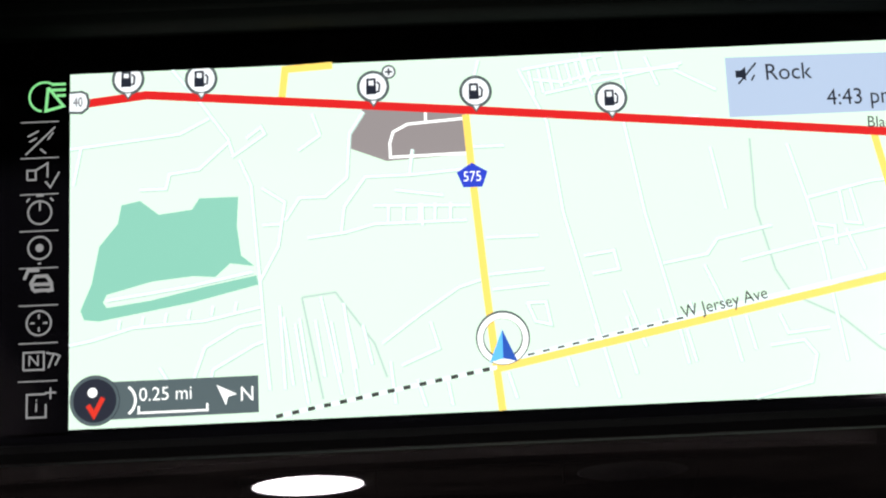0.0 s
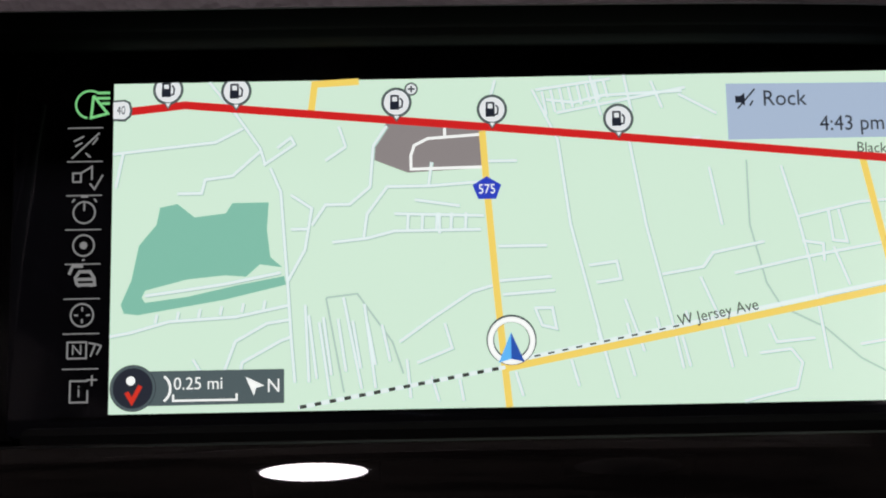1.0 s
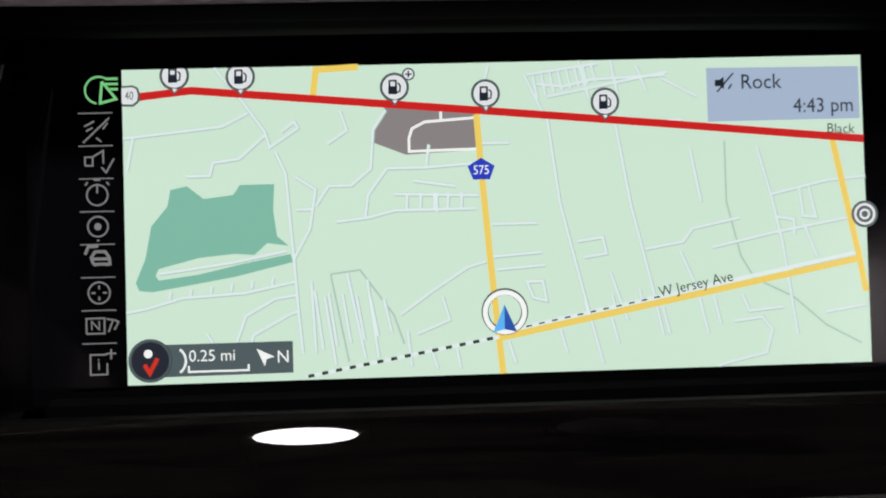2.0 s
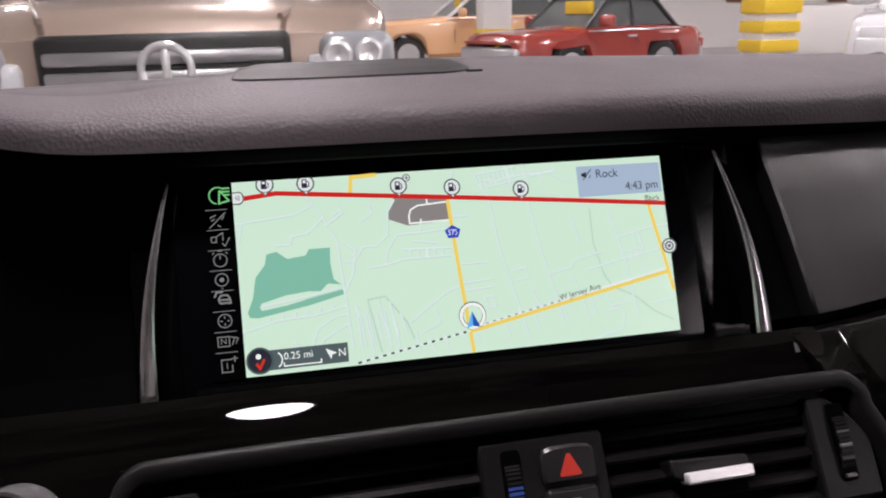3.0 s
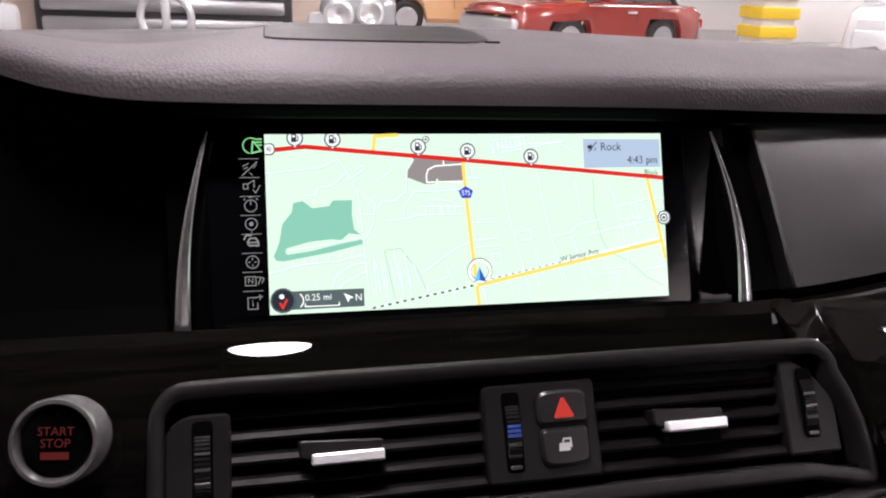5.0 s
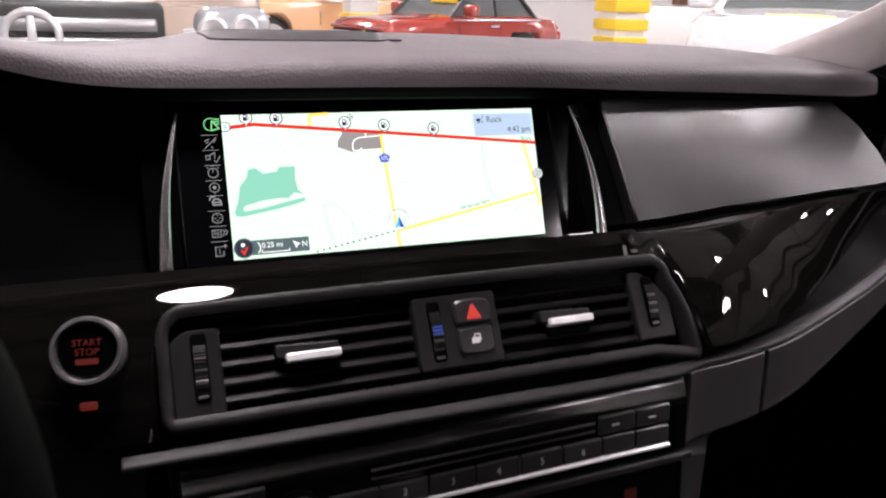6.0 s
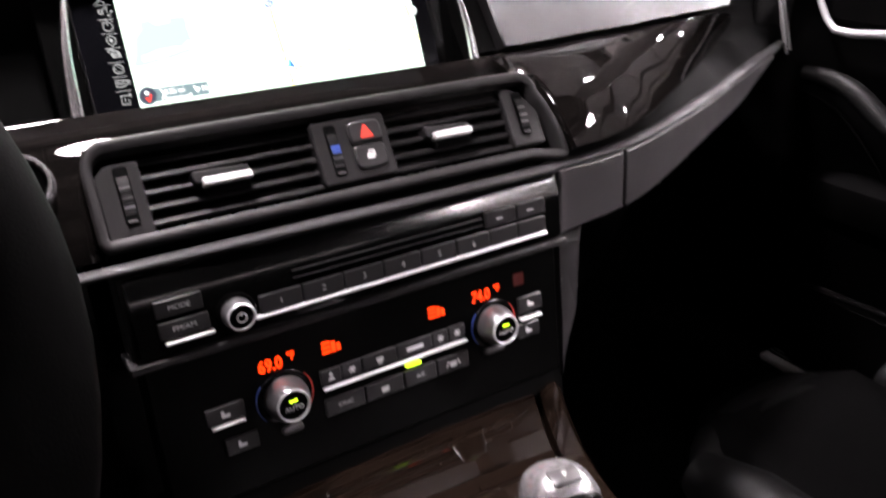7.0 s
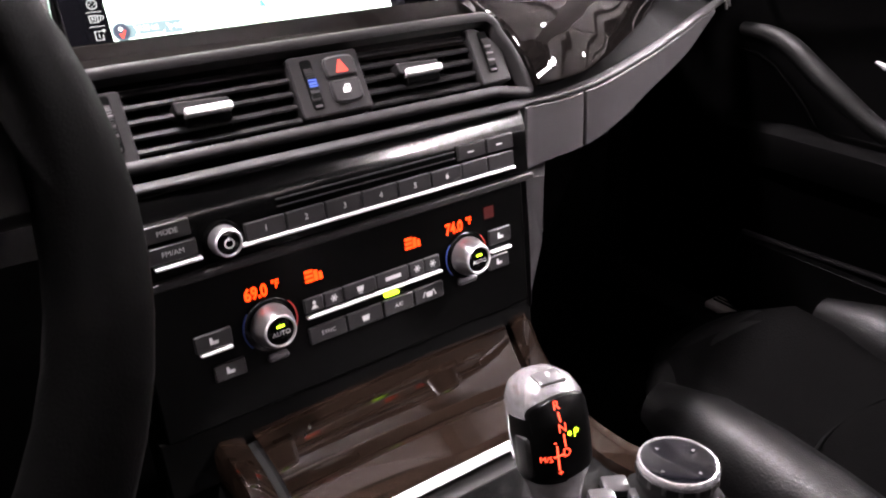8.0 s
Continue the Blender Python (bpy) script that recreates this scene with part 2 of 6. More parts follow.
def tube(bm, pts, rad, n=8, closed=False, flat=1.0, up=Vector((0, 0, 1))):
    """A round or flattened rod along pts; rad may be a list."""
    pts = [Vector(p) for p in pts]
    rings = []
    for i, p in enumerate(pts):
        a = pts[(i - 1) % len(pts)] if closed or i > 0 else p
        b = pts[(i + 1) % len(pts)] if closed or i < len(pts) - 1 else p
        d = (b - a).normalized()
        s = d.cross(up)
        s = s.normalized() if s.length > 1e-6 else d.orthogonal().normalized()
        u = s.cross(d).normalized()
        rr = rad[i] if isinstance(rad, (list, tuple)) else rad
        rings.append([bm.verts.new(p + s * rr * math.cos(2 * math.pi * k / n) + u * rr * flat * math.sin(2 * math.pi * k / n)) for k in range(n)])
    m = len(rings)
    for i in range(m if closed else m - 1):
        a, b = rings[i], rings[(i + 1) % m]
        for k in range(n):
            q = (k + 1) % n
            bm.faces.new((a[k], a[q], b[q], b[k]))
    if not closed:
        bm.faces.new(rings[0][::-1])
        bm.faces.new(rings[-1])
    return bm


def skin(bm, rows, thick=None, closed=False):
    """A sheet through rows of points; with thick (a vector) it gets a back and edges."""
    g = [[bm.verts.new(p) for p in row] for row in rows]
    for a, b in zip(g, g[1:]):
        for k in range(len(a) - 1):
            bm.faces.new((a[k], a[k + 1], b[k + 1], b[k]))
    if thick is not None:
        t = Vector(thick)
        h = [[bm.verts.new(v.co + t) for v in row] for row in g]
        for a, b in zip(h, h[1:]):
            for k in range(len(a) - 1):
                bm.faces.new((a[k], b[k], b[k + 1], a[k + 1]))
        m, n = len(g) - 1, len(g[0]) - 1
        loop = [(0, k) for k in range(n + 1)] + [(i, n) for i in range(1, m + 1)] + [(m, k) for k in range(n - 1, -1, -1)] + [(i, 0) for i in range(m - 1, 0, -1)]
        for (i, j), (p, q) in zip(loop, loop[1:] + loop[:1]):
            bm.faces.new((g[i][j], g[p][q], h[p][q], h[i][j]))
    return bm


def poly(bm, pts, z=0.0):
    """A flat outline in the local plane."""
    f = bm.faces.new([bm.verts.new((p[0], p[1], z)) for p in pts])
    bmesh.ops.triangulate(bm, faces=[f])
    return bm


def ribbon(bm, pts, w, z=0.0):
    """A flat stroke of width w through pts."""
    pts = [Vector((p[0], p[1])) for p in pts]
    left, right = [], []
    for i, p in enumerate(pts):
        d1 = (p - pts[i - 1]).normalized() if i else None
        d2 = (pts[i + 1] - p).normalized() if i < len(pts) - 1 else None
        d = ((d1 or d2) + (d2 or d1))
        d = d.normalized() if d.length > 1e-6 else (d1 or d2)
        k = max(0.5, d.dot(d1 or d2))
        nrm = Vector((-d.y, d.x)) * (w / 2 / k)
        left.append(bm.verts.new((*(p + nrm), z)))
        right.append(bm.verts.new((*(p - nrm), z)))
    for i in range(len(pts) - 1):
        bm.faces.new((right[i], right[i + 1], left[i + 1], left[i]))
    return bm


def disc(bm, c, r, z=0.0, n=24, r2=0.0, a0=0.0, a1=360.0):
    """A flat disc, ring or arc in the local plane."""
    full = a1 - a0 >= 360
    ang = [radians(a0 + (a1 - a0) * k / n) for k in range(n if full else n + 1)]
    o = [bm.verts.new((c[0] + r * math.cos(a), c[1] + r * math.sin(a), z)) for a in ang]
    if r2 <= 0:
        bm.faces.new(o)
        return bm
    i = [bm.verts.new((c[0] + r2 * math.cos(a), c[1] + r2 * math.sin(a), z)) for a in ang]
    m = len(ang)
    for k in range(m if full else m - 1):
        q = (k + 1) % m
        bm.faces.new((o[k], o[q], i[q], i[k]))
    return bm


def local(bm, m):
    bmesh.ops.transform(bm, matrix=m, verts=bm.verts)
    return bm


def writing(name, text, size, m, material, parent, squeeze=1.0, align="CENTER", label="", weight=0.0):
    """Flat lettering on the plane of m; weight thickens the strokes."""
    cu = bpy.data.curves.new(name, "FONT")
    cu.body, cu.size, cu.align_x, cu.align_y = text, size, align, "CENTER"
    cu.resolution_u = 3
    cu.offset = weight
    tmp = bpy.data.objects.new(name, cu)
    me = bpy.data.meshes.new_from_object(tmp)
    bpy.data.objects.remove(tmp)
    bpy.data.curves.remove(cu)
    bm = bmesh.new()
    bm.from_mesh(me)
    bpy.data.meshes.remove(me)
    bmesh.ops.transform(bm, matrix=m @ Matrix.Diagonal((squeeze, 1, 1, 1)), verts=bm.verts)
    return part(name, bm, material, parent, label, flip=False)


def plane_at(S, x, z, h):
    """A frame on a surface: X to the right, Y up along it, Z outwards."""
    o, d = S(x, z, h), 0.001
    ax = (S(x + d, z, h) - o).normalized()
    ay = (S(x, z + d, h) - o).normalized()
    az = ax.cross(ay).normalized()
    ay = az.cross(ax)
    m = Matrix((ax, ay, az)).transposed().to_4x4()
    m.translation = o
    return m


def curve(pairs):
    """A smooth function through (x, value) pairs."""
    xs = [p[0] for p in pairs]
    ys = [p[1] for p in pairs]

    def f(x):
        if x <= xs[0]:
            return ys[0]
        if x >= xs[-1]:
            return ys[-1]
        i = max(k for k in range(len(xs) - 1) if xs[k] <= x)
        t = (x - xs[i]) / (xs[i + 1] - xs[i])
        s0 = (ys[i + 1] - ys[i - 1]) / (xs[i + 1] - xs[i - 1]) if i > 0 else (ys[1] - ys[0]) / (xs[1] - xs[0])
        s1 = (ys[i + 2] - ys[i]) / (xs[i + 2] - xs[i]) if i + 2 < len(xs) else (ys[-1] - ys[-2]) / (xs[-1] - xs[-2])
        w = xs[i + 1] - xs[i]
        return (2 * t**3 - 3 * t**2 + 1) * ys[i] + (t**3 - 2 * t**2 + t) * w * s0 + (-2 * t**3 + 3 * t**2) * ys[i + 1] + (t**3 - t**2) * w * s1
    return f


# ---------------------------------------------------------------- guiding surfaces of the dashboard
TILT = radians(25)


def on_screen(u, v, h=0.0):
    """Screen plane: u and v in metres from the map's lower left corner, h towards the driver."""
    return Vector((u - 0.115, v * math.sin(TILT) - h * math.cos(TILT), 0.93 + v * math.cos(TILT) + h * math.sin(TILT)))


def tilted(y0, z0, slope, m):
    k = math.sqrt(1 + slope * slope + m * m)

    def S(x, z, h=0.0):
        return Vector((x + h * m / k, y0 + (z - z0) * slope + m * x - h / k, z + h * slope / k))
    return S


on_vent = tilted(-0.105, 0.872, 0.7167, 0.01)
on_stack = tilted(-0.125, 0.866, 0.1825, 0.03)
face_y = curve([(-0.30, -0.121), (0.0, -0.121), (0.12, -0.120), (0.16, -0.117), (0.187, -0.106), (0.2525, -0.092), (0.297, -0.080), (0.352, -0.059), (0.42, -0.031), (0.505, 0.008), (0.595, 0.051), (0.65, 0.076), (0.74, 0.118)])
trim_z = curve([(-0.30, 0.8665), (0.14, 0.8665), (0.17, 0.8645), (0.22, 0.8595), (0.30, 0.858), (0.74, 0.858)])


def on_side(x, z, h=0.0):
    """Lower dash face on the passenger's side, curving away to the door."""
    s = (face_y(x + 0.005) - face_y(x - 0.005)) / 0.01
    k = math.sqrt(1 + s * s)
    return Vector((x + h * s / k, face_y(x) - (0.866 - z) * 0.12 - h / k, z))



# ---------------------------------------------------------------- dashboard
LIP_Y = curve([(-0.78, 0.10), (-0.60, 0.07), (-0.40, 0.075), (-0.27, 0.055), (-0.215, 0.025), (-0.17, 0.016), (0.0, 0.013), (0.10, 0.018), (0.20, 0.045), (0.40, 0.11), (0.62, 0.195), (0.74, 0.26)])
LIP_Z = curve([(-0.78, 1.02), (-0.60, 1.055), (-0.40, 1.070), (-0.27, 1.052), (-0.215, 1.043), (-0.17, 1.039), (0.0, 1.038), (0.10, 1.036), (0.20, 1.028), (0.40, 1.011), (0.62, 0.990), (0.74, 0.98)])
PAD_UP = curve([(-0.78, 0.5), (-0.40, 0.42), (-0.2, 0.85), (0.10, 1.0), (0.30, 1.3), (0.50, 1.5), (0.74, 1.4)])
BASE_Y = curve([(-0.78, 0.34), (-0.5, 0.52), (0.0, 0.62), (0.5, 0.52), (0.78, 0.34)])
PAD_PROFILE = [(0.045, -0.012), (0.014, -0.0075), (0.004, -0.004), (0.0, 0.001), (0.0008, 0.006), (0.0022, 0.011), (0.0052, 0.0150), (0.011, 0.0172), (0.024, 0.0186), (0.044, 0.0198), (0.062, 0.0210), (0.083, 0.0218), (0.11, 0.0220), (0.14, 0.0212), (0.19, 0.0180), (0.25, 0.0120), (0.33, 0.002)]


def pad_point(x, dy, dz):
    fall = 0.20 * max(0, dy - 0.03) * min(1, max(0, (-0.10 - x) / 0.16))
    return Vector((x, LIP_Y(x) + dy, LIP_Z(x) + (dz * PAD_UP(x) if dz > 0 else dz) - fall))


dashboard = thing("dashboard", (0.0, 0.2, 0.7), "dark grey soft-touch car dashboard with veneer trim below a windscreen", "dashboard")
bm = bmesh.new()
rows = []
for i in range(97):
    x = -0.76 + 1.48 * i / 96
    row = [pad_point(x, dy, dz) for dy, dz in PAD_PROFILE[3:]]
    last, end = row[-1], Vector((x, max(BASE_Y(x), row[-1].y + 0.02), 1.0))
    row += [last.lerp(end, 0.5) + Vector((0, 0, 0.004)), end]
    rows.append(row)
skin(bm, rows, thick=(0, 0.018, -0.004))
part("top_pad", bm, M_PAD, dashboard, "grained dark grey padded dash top", angle=60)
# underside of the brow: its shade is painted in with a near-black colour
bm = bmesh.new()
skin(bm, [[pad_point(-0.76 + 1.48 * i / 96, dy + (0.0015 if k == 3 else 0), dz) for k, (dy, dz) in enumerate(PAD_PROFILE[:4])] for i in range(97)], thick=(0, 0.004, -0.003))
part("pad_underside", bm, M_SHADEBLK, dashboard, "underside of the dash brow, shade painted in as near-black", angle=60)

# speaker cover let into the pad
bm = bmesh.new()


def on_pad(x, v, h=0.0):
    """The pad's top: v runs forward from the lip."""
    ys, zs = [p[0] for p in PAD_PROFILE], [p[1] for p in PAD_PROFILE]
    dz = float(np.interp(v, ys[3:], zs[3:]))
    p = pad_point(x, v, dz)
    return Vector((p.x, p.y, p.z + h))


slab(bm, on_pad, -0.114, 0.026, lambda x: 0.083 + 0.9 * (x + 0.044) ** 2, lambda x: 0.215 - 0.6 * (x + 0.044) ** 2, -0.002, 0.0010, r=0.02, c=0.0012, nx=24, nz=8)
part("speaker_cover", bm, M_BLACKP, dashboard, "dark perforated speaker cover on the dash top")
bm = bmesh.new()
slab(bm, on_pad, 0.02, 0.030, 0.0890, 0.0915, 0.0, 0.0012, r=0.0015, c=0.0004, nx=4)
part("cover_clip", bm, M_GREY, dashboard)

# walls of the recess, left of and behind the screen; the wall's colour holds its shade
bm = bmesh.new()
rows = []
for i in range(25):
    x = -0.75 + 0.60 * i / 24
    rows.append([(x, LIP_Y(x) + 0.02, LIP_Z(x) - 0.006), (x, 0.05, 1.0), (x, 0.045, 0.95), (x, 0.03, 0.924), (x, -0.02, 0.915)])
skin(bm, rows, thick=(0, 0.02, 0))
part("recess_wall", bm, M_SHADEBLK, dashboard, "recess wall beside the display, near-black with its shade painted in")
bm = bmesh.new()
slab(bm, on_screen, -0.052, 0.276, -0.009, 0.125, -0.04, -0.008, r=0.004, c=0.001, nx=10)
part("screen_surround", bm, M_PIANO, dashboard, "glossy black surround behind the display")

# cover of the passenger airbag, between the pad and the veneer
BAG_Y = curve([(0.15, -0.029), (0.178, -0.025), (0.21, -0.014), (0.25, 0.0), (0.30, 0.017), (0.353, 0.030), (0.44, 0.044), (0.53, 0.058), (0.62, 0.082)])
BAG_Z = curve([(0.15, 0.9425), (0.178, 0.942), (0.21, 0.939), (0.25, 0.936), (0.30, 0.933), (0.353, 0.930), (0.44, 0.930), (0.53, 0.929), (0.62, 0.928)])


def on_bag(x, v, h=0.0):
    """v runs from 0 at the lower edge to 1 under the pad."""
    lo = Vector((x, BAG_Y(x), BAG_Z(x)))
    hi = Vector((x, LIP_Y(x) + 0.014, LIP_Z(x) - 0.005))
    return lo.lerp(hi, v) + Vector((0, -0.85, 0.5)) * (h + 0.006 * math.sin(math.pi * min(1, max(0, v))) * min(1, (x - 0.15) / 0.1))


bm = bmesh.new()
slab(bm, on_bag, 0.178, 0.575, lambda x: 0.012 + 0.8 * max(0, (x - 0.545) / 0.03) ** 2, lambda x: 0.985, -0.02, 0.0, r=0.004, c=0.0015, nx=36, nz=10)
part("airbag_cover", bm, M_BAG, dashboard, "smooth grey passenger airbag cover", angle=50)
bm = bmesh.new()
slab(bm, on_bag, 0.152, 0.1772, 0.02, 0.985, -0.03, -0.012, r=0.003, c=0.001, nx=6, nz=2)
part("side_filler", bm, M_SHADEBLK, dashboard)

# veneer ledge under the screen, running on round the start button, with a gutter towards the screen
bm = bmesh.new()
rows, gutter = [], []
for i in range(65):
    x = -0.275 + 0.447 * i / 64
    k = min(1, max(0, (-0.156 - x) / 0.010))
    f = min(1, max(0, (x - 0.15) / 0.06))
    top = 0.0 + 0.03 * f
    gutter.append([Vector((x, top, 0.914 + 0.005 * f))] + [Vector((x, y, z + 0.002 * f)) for y, z in ((-0.003, 0.9165), (-0.007, 0.9210), (-0.012, 0.9265), (-0.017, 0.9312), (-0.023, 0.9352), (-0.0290, 0.9380))])
    row = [Vector((x, y, z + 0.002 * f)) for y, z in ((-0.0285, 0.9368), (-0.0293, 0.9386), (-0.0335, 0.9366), (-0.0395, 0.9328), (-0.0465, 0.9278), (-0.054, 0.9220), (-0.061, 0.9158), (-0.067, 0.9100))]
    face = [Vector((x, -0.073, 0.905)), Vector((x, -0.081, 0.896)), Vector((x, -0.092, 0.883)), Vector((x, -0.100, 0.868))]
    hidden = [Vector((x, -0.062, 0.909)), Vector((x, -0.054, 0.908)), Vector((x, -0.047, 0.907)), Vector((x, -0.040, 0.906))]
    row += [h.lerp(g, k) for h, g in zip(hidden, face)]
    rows.append(row)
skin(bm, rows, thick=(0, 0.006, -0.003))
part("veneer_ledge", bm, M_WOOD, dashboard, "dark glossy veneer ledge under the display", angle=60)

# gutter coloured near-black: stands in for shade and keeps the screen's reflection out
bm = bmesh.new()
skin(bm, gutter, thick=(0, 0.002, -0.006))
part("ledge_gutter", bm, M_SHADEBLK, dashboard, "gutter below the display, darkened to near-black in place of shade", angle=60)

# passenger veneer panel, leaf-shaped: its lower edge leaves the vent frame and sweeps out to a tip near the door
LEAF_X = [0.158, 0.165, 0.170, 0.174, 0.178, 0.182, 0.185, 0.187, 0.1885, 0.190, 0.193, 0.198] + [0.205 + 0.0105 * k for k in range(37)] + [0.588]
LEAF_LOW = ((0.150, -0.060, 0.933), (0.160, -0.061, 0.931), (0.170, -0.066, 0.9245), (0.176, -0.070, 0.918), (0.1815, -0.077, 0.908), (0.1862, -0.086, 0.896), (0.1885, -0.098, 0.884), (0.190, -0.111, 0.880), (0.219, -0.108, 0.880), (0.261, -0.096, 0.880), (0.313, -0.070, 0.880), (0.358, -0.042, 0.880), (0.396, -0.019, 0.880), (0.460, 0.022, 0.880), (0.493, 0.042, 0.880), (0.560, 0.087, 0.880), (0.590, 0.107, 0.881))


def leaf_low(x):
    xs = [p[0] for p in LEAF_LOW]
    return Vector((x, float(np.interp(x, xs, [p[1] for p in LEAF_LOW])), float(np.interp(x, xs, [p[2] for p in LEAF_LOW]))))


def leaf_high(x):
    p = Vector((x, BAG_Y(x) - 0.003, BAG_Z(x) - 0.0045))
    k = max(0, (x - 0.50) / 0.088)
    return p.lerp(leaf_low(x), min(1, k ** 3))


bm = bmesh.new()
rows = []
for x in LEAF_X:
    lo, hi = leaf_low(x), leaf_high(x)
    bulge = 0.004 + 0.0085 * min(1, max(0, (x - 0.17) / 0.05)) * max(0, 1 - max(0, x - 0.30) / 0.30)
    row = [lo.lerp(hi, j / 14) + Vector((0, -0.62, 0.78)) * bulge * (hi - lo).length / 0.12 * math.sin(math.pi * j / 14) ** 0.8 for j in range(15)]
    rows.append([row[0] + Vector((0, 0.006, -0.003))] + row + [row[-1] + Vector((0, 0.006, -0.002))])
skin(bm, rows, thick=(0, 0.004, -0.004))
part("veneer_panel", bm, M_WOOD, dashboard, "dark glossy leaf-shaped veneer panel", angle=70)
# backing sheet of the gap, its colour darkened to give the gap's shade
bm = bmesh.new()
rows = []
for i in range(41):
    x = 0.19 + 0.54 * i / 40
    lo = leaf_low(min(x, 0.588))
    yy = max(lo.y, face_y(x) + 0.004)
    rows.append([on_side(x, trim_z(x), -0.014), (x, yy + 0.008, 0.872), (x, yy + 0.016, 0.884), (x, max(BAG_Y(x) + 0.016, yy + 0.02), 0.905), (x, max(BAG_Y(x) + 0.02, yy + 0.024), 0.940)])
skin(bm, rows, thick=(0, 0.01, -0.004))
part("gap_backing", bm, M_SHADEBLK, dashboard, "recess below the veneer panel, shade painted in as near-black")

# grey trim line across the whole face
bm = bmesh.new()
slab(bm, on_side, -0.19, 0.70, lambda x: trim_z(x) - 0.0005, lambda x: trim_z(x) + 0.0036 + 0.004 * max(0, x - 0.2), -0.007, 0.0025, r=0.0015, c=0.0012, nx=90)
part("trim_line", bm, M_TRIM, dashboard, "thin dark satin trim line across the dash", angle=50)

# lower grey panels beside the radio, with a seam, tapering to the door
G_LOW = curve([(0.16, 0.806), (0.178, 0.807), (0.262, 0.805), (0.34, 0.810), (0.411, 0.819), (0.505, 0.825), (0.55, 0.829), (0.62, 0.843), (0.66, 0.852)])
for a, b in ((0.174, 0.2605), (0.2635, 0.655)):
    bm = bmesh.new()
    slab(bm, on_side, a, b, G_LOW, lambda x: trim_z(x) - 0.0016, -0.02, 0.001, r=0.0015, c=0.0014, nx=30, nz=6)
    part("lower_panel", bm, M_PANEL, dashboard, "dark grey lower dash panel")
bm = bmesh.new()
rows = []
for i in range(31):
    x = 0.174 + 0.5 * i / 30
    rows.append([on_side(x, G_LOW(x) + 0.002, -0.004), on_side(x, G_LOW(x) - 0.002, -0.012), on_side(x, G_LOW(x) - 0.02, -0.06), (x, face_y(x) + 0.20, 0.70), (x, face_y(x) + 0.25, 0.45)])
skin(bm, rows, thick=(0, 0.01, 0))
part("underside", bm, M_BLACKP, dashboard)
# end vent at the door: dark housing and two chrome uprights
bm = bmesh.new()
box(bm, (0.70, 0.15, 0.905), (0.075, 0.06, 0.10), 0.008, pose(0, 0, 0))
part("end_vent", bm, M_BLACKP, dashboard)
for k, (dx, dy) in enumerate(((0.0, 0.0), (0.022, 0.012))):
    bm = bmesh.new()
    tube(bm, [(0.690 + dx, 0.110 + dy, 0.915), (0.694 + dx, 0.102 + dy, 0.885), (0.700 + dx, 0.092 + dy, 0.848)], [0.0016, 0.0024, 0.002], 8)
    part("vent_upright", bm, M_CHROME, dashboard, "chrome upright of the end vent")
# driver's side of the dash: cluster housing below the hood
bm = bmesh.new()
box(bm, (-0.49, 0.05, 0.80), (0.44, 0.16, 0.26), 0.02)
part("cluster_housing", bm, M_SHADEBLK, dashboard)
bm = bmesh.new()
rows = [[(x, -0.085, 0.872), (x, -0.10, 0.83), (x, -0.06, 0.76), (x, 0.02, 0.66), (x, 0.05, 0.45)] for x in [-0.74 + 0.56 * i / 12 for i in range(13)]]
skin(bm, rows, thick=(0, 0.02, 0))
part("knee_panel", bm, M_BLACKP, dashboard)

# ---------------------------------------------------------------- start button
S_FACE = tilted(-0.110, 0.917, 0.55, -0.12)
start_button = thing("start_button", (-0.2, -0.088, 0.917), "round black engine start button in a silver ring on the veneer", "button")
m = plane_at(S_FACE, -0.2015, 0.9195, 0.0)
lathe(bm := bmesh.new(), [(0.0182, -0.012), (0.0182, 0.004), (0.0173, 0.0060), (0.0158, 0.0060), (0.0146, 0.0035), (0.0146, -0.002)], m, 40, cap=False)
part("ring", bm, M_GRIP, start_button, "satin silver ring")
lathe(bm := bmesh.new(), [(0.0144, -0.01), (0.0144, 0.0015), (0.0132, 0.003), (0.008, 0.0026), (0.001, 0.0024)], m, 40)
cap = part("cap", bm, M_PIANO, start_button, "glossy black push cap")
for text, dy, sz in (("START", 0.0042, 0.0050), ("STOP", -0.0006, 0.0050)):
    writing("lettering", text, sz, m @ Matrix.Translation((0, dy, 0.0034)), M_STARTR, cap)
bm = bmesh.new()
ribbon(bm, [(-0.0056, -0.0055), (0.0056, -0.0055)], 0.0030, 0.0034)
part("lettering_bar", local(bm, m), M_STARTR, cap)
bm = bmesh.new()
box(bm, (0, 0, 0), (0.0085, 0.0042, 0.003), 0.001)
part("indicator", local(bm, plane_at(S_FACE, -0.2030, 0.8945, 0.001)), M_STARTR, start_button, "small red lit indicator below the ring")

# ---------------------------------------------------------------- navigation display
display = thing("navigation_display", (0, 0.02, 0.93), "wide lit navigation screen showing a pale green street map", "display")
bm = bmesh.new()
slab(bm, on_screen, -0.030, 0.2445, -0.0075, 0.108, -0.012, -0.0006, r=0.004, c=0.0012, nx=10)
part("bezel", bm, M_GLASSBLK, display, "glossy black glass frame")
bm = bmesh.new()
slab(bm, on_screen, -0.024, 0.240, -0.0125, -0.0035, -0.012, 0.0035, r=0.002, c=0.0016, nx=10)
part("lower_lip", bm, M_SHADEBLK, display)
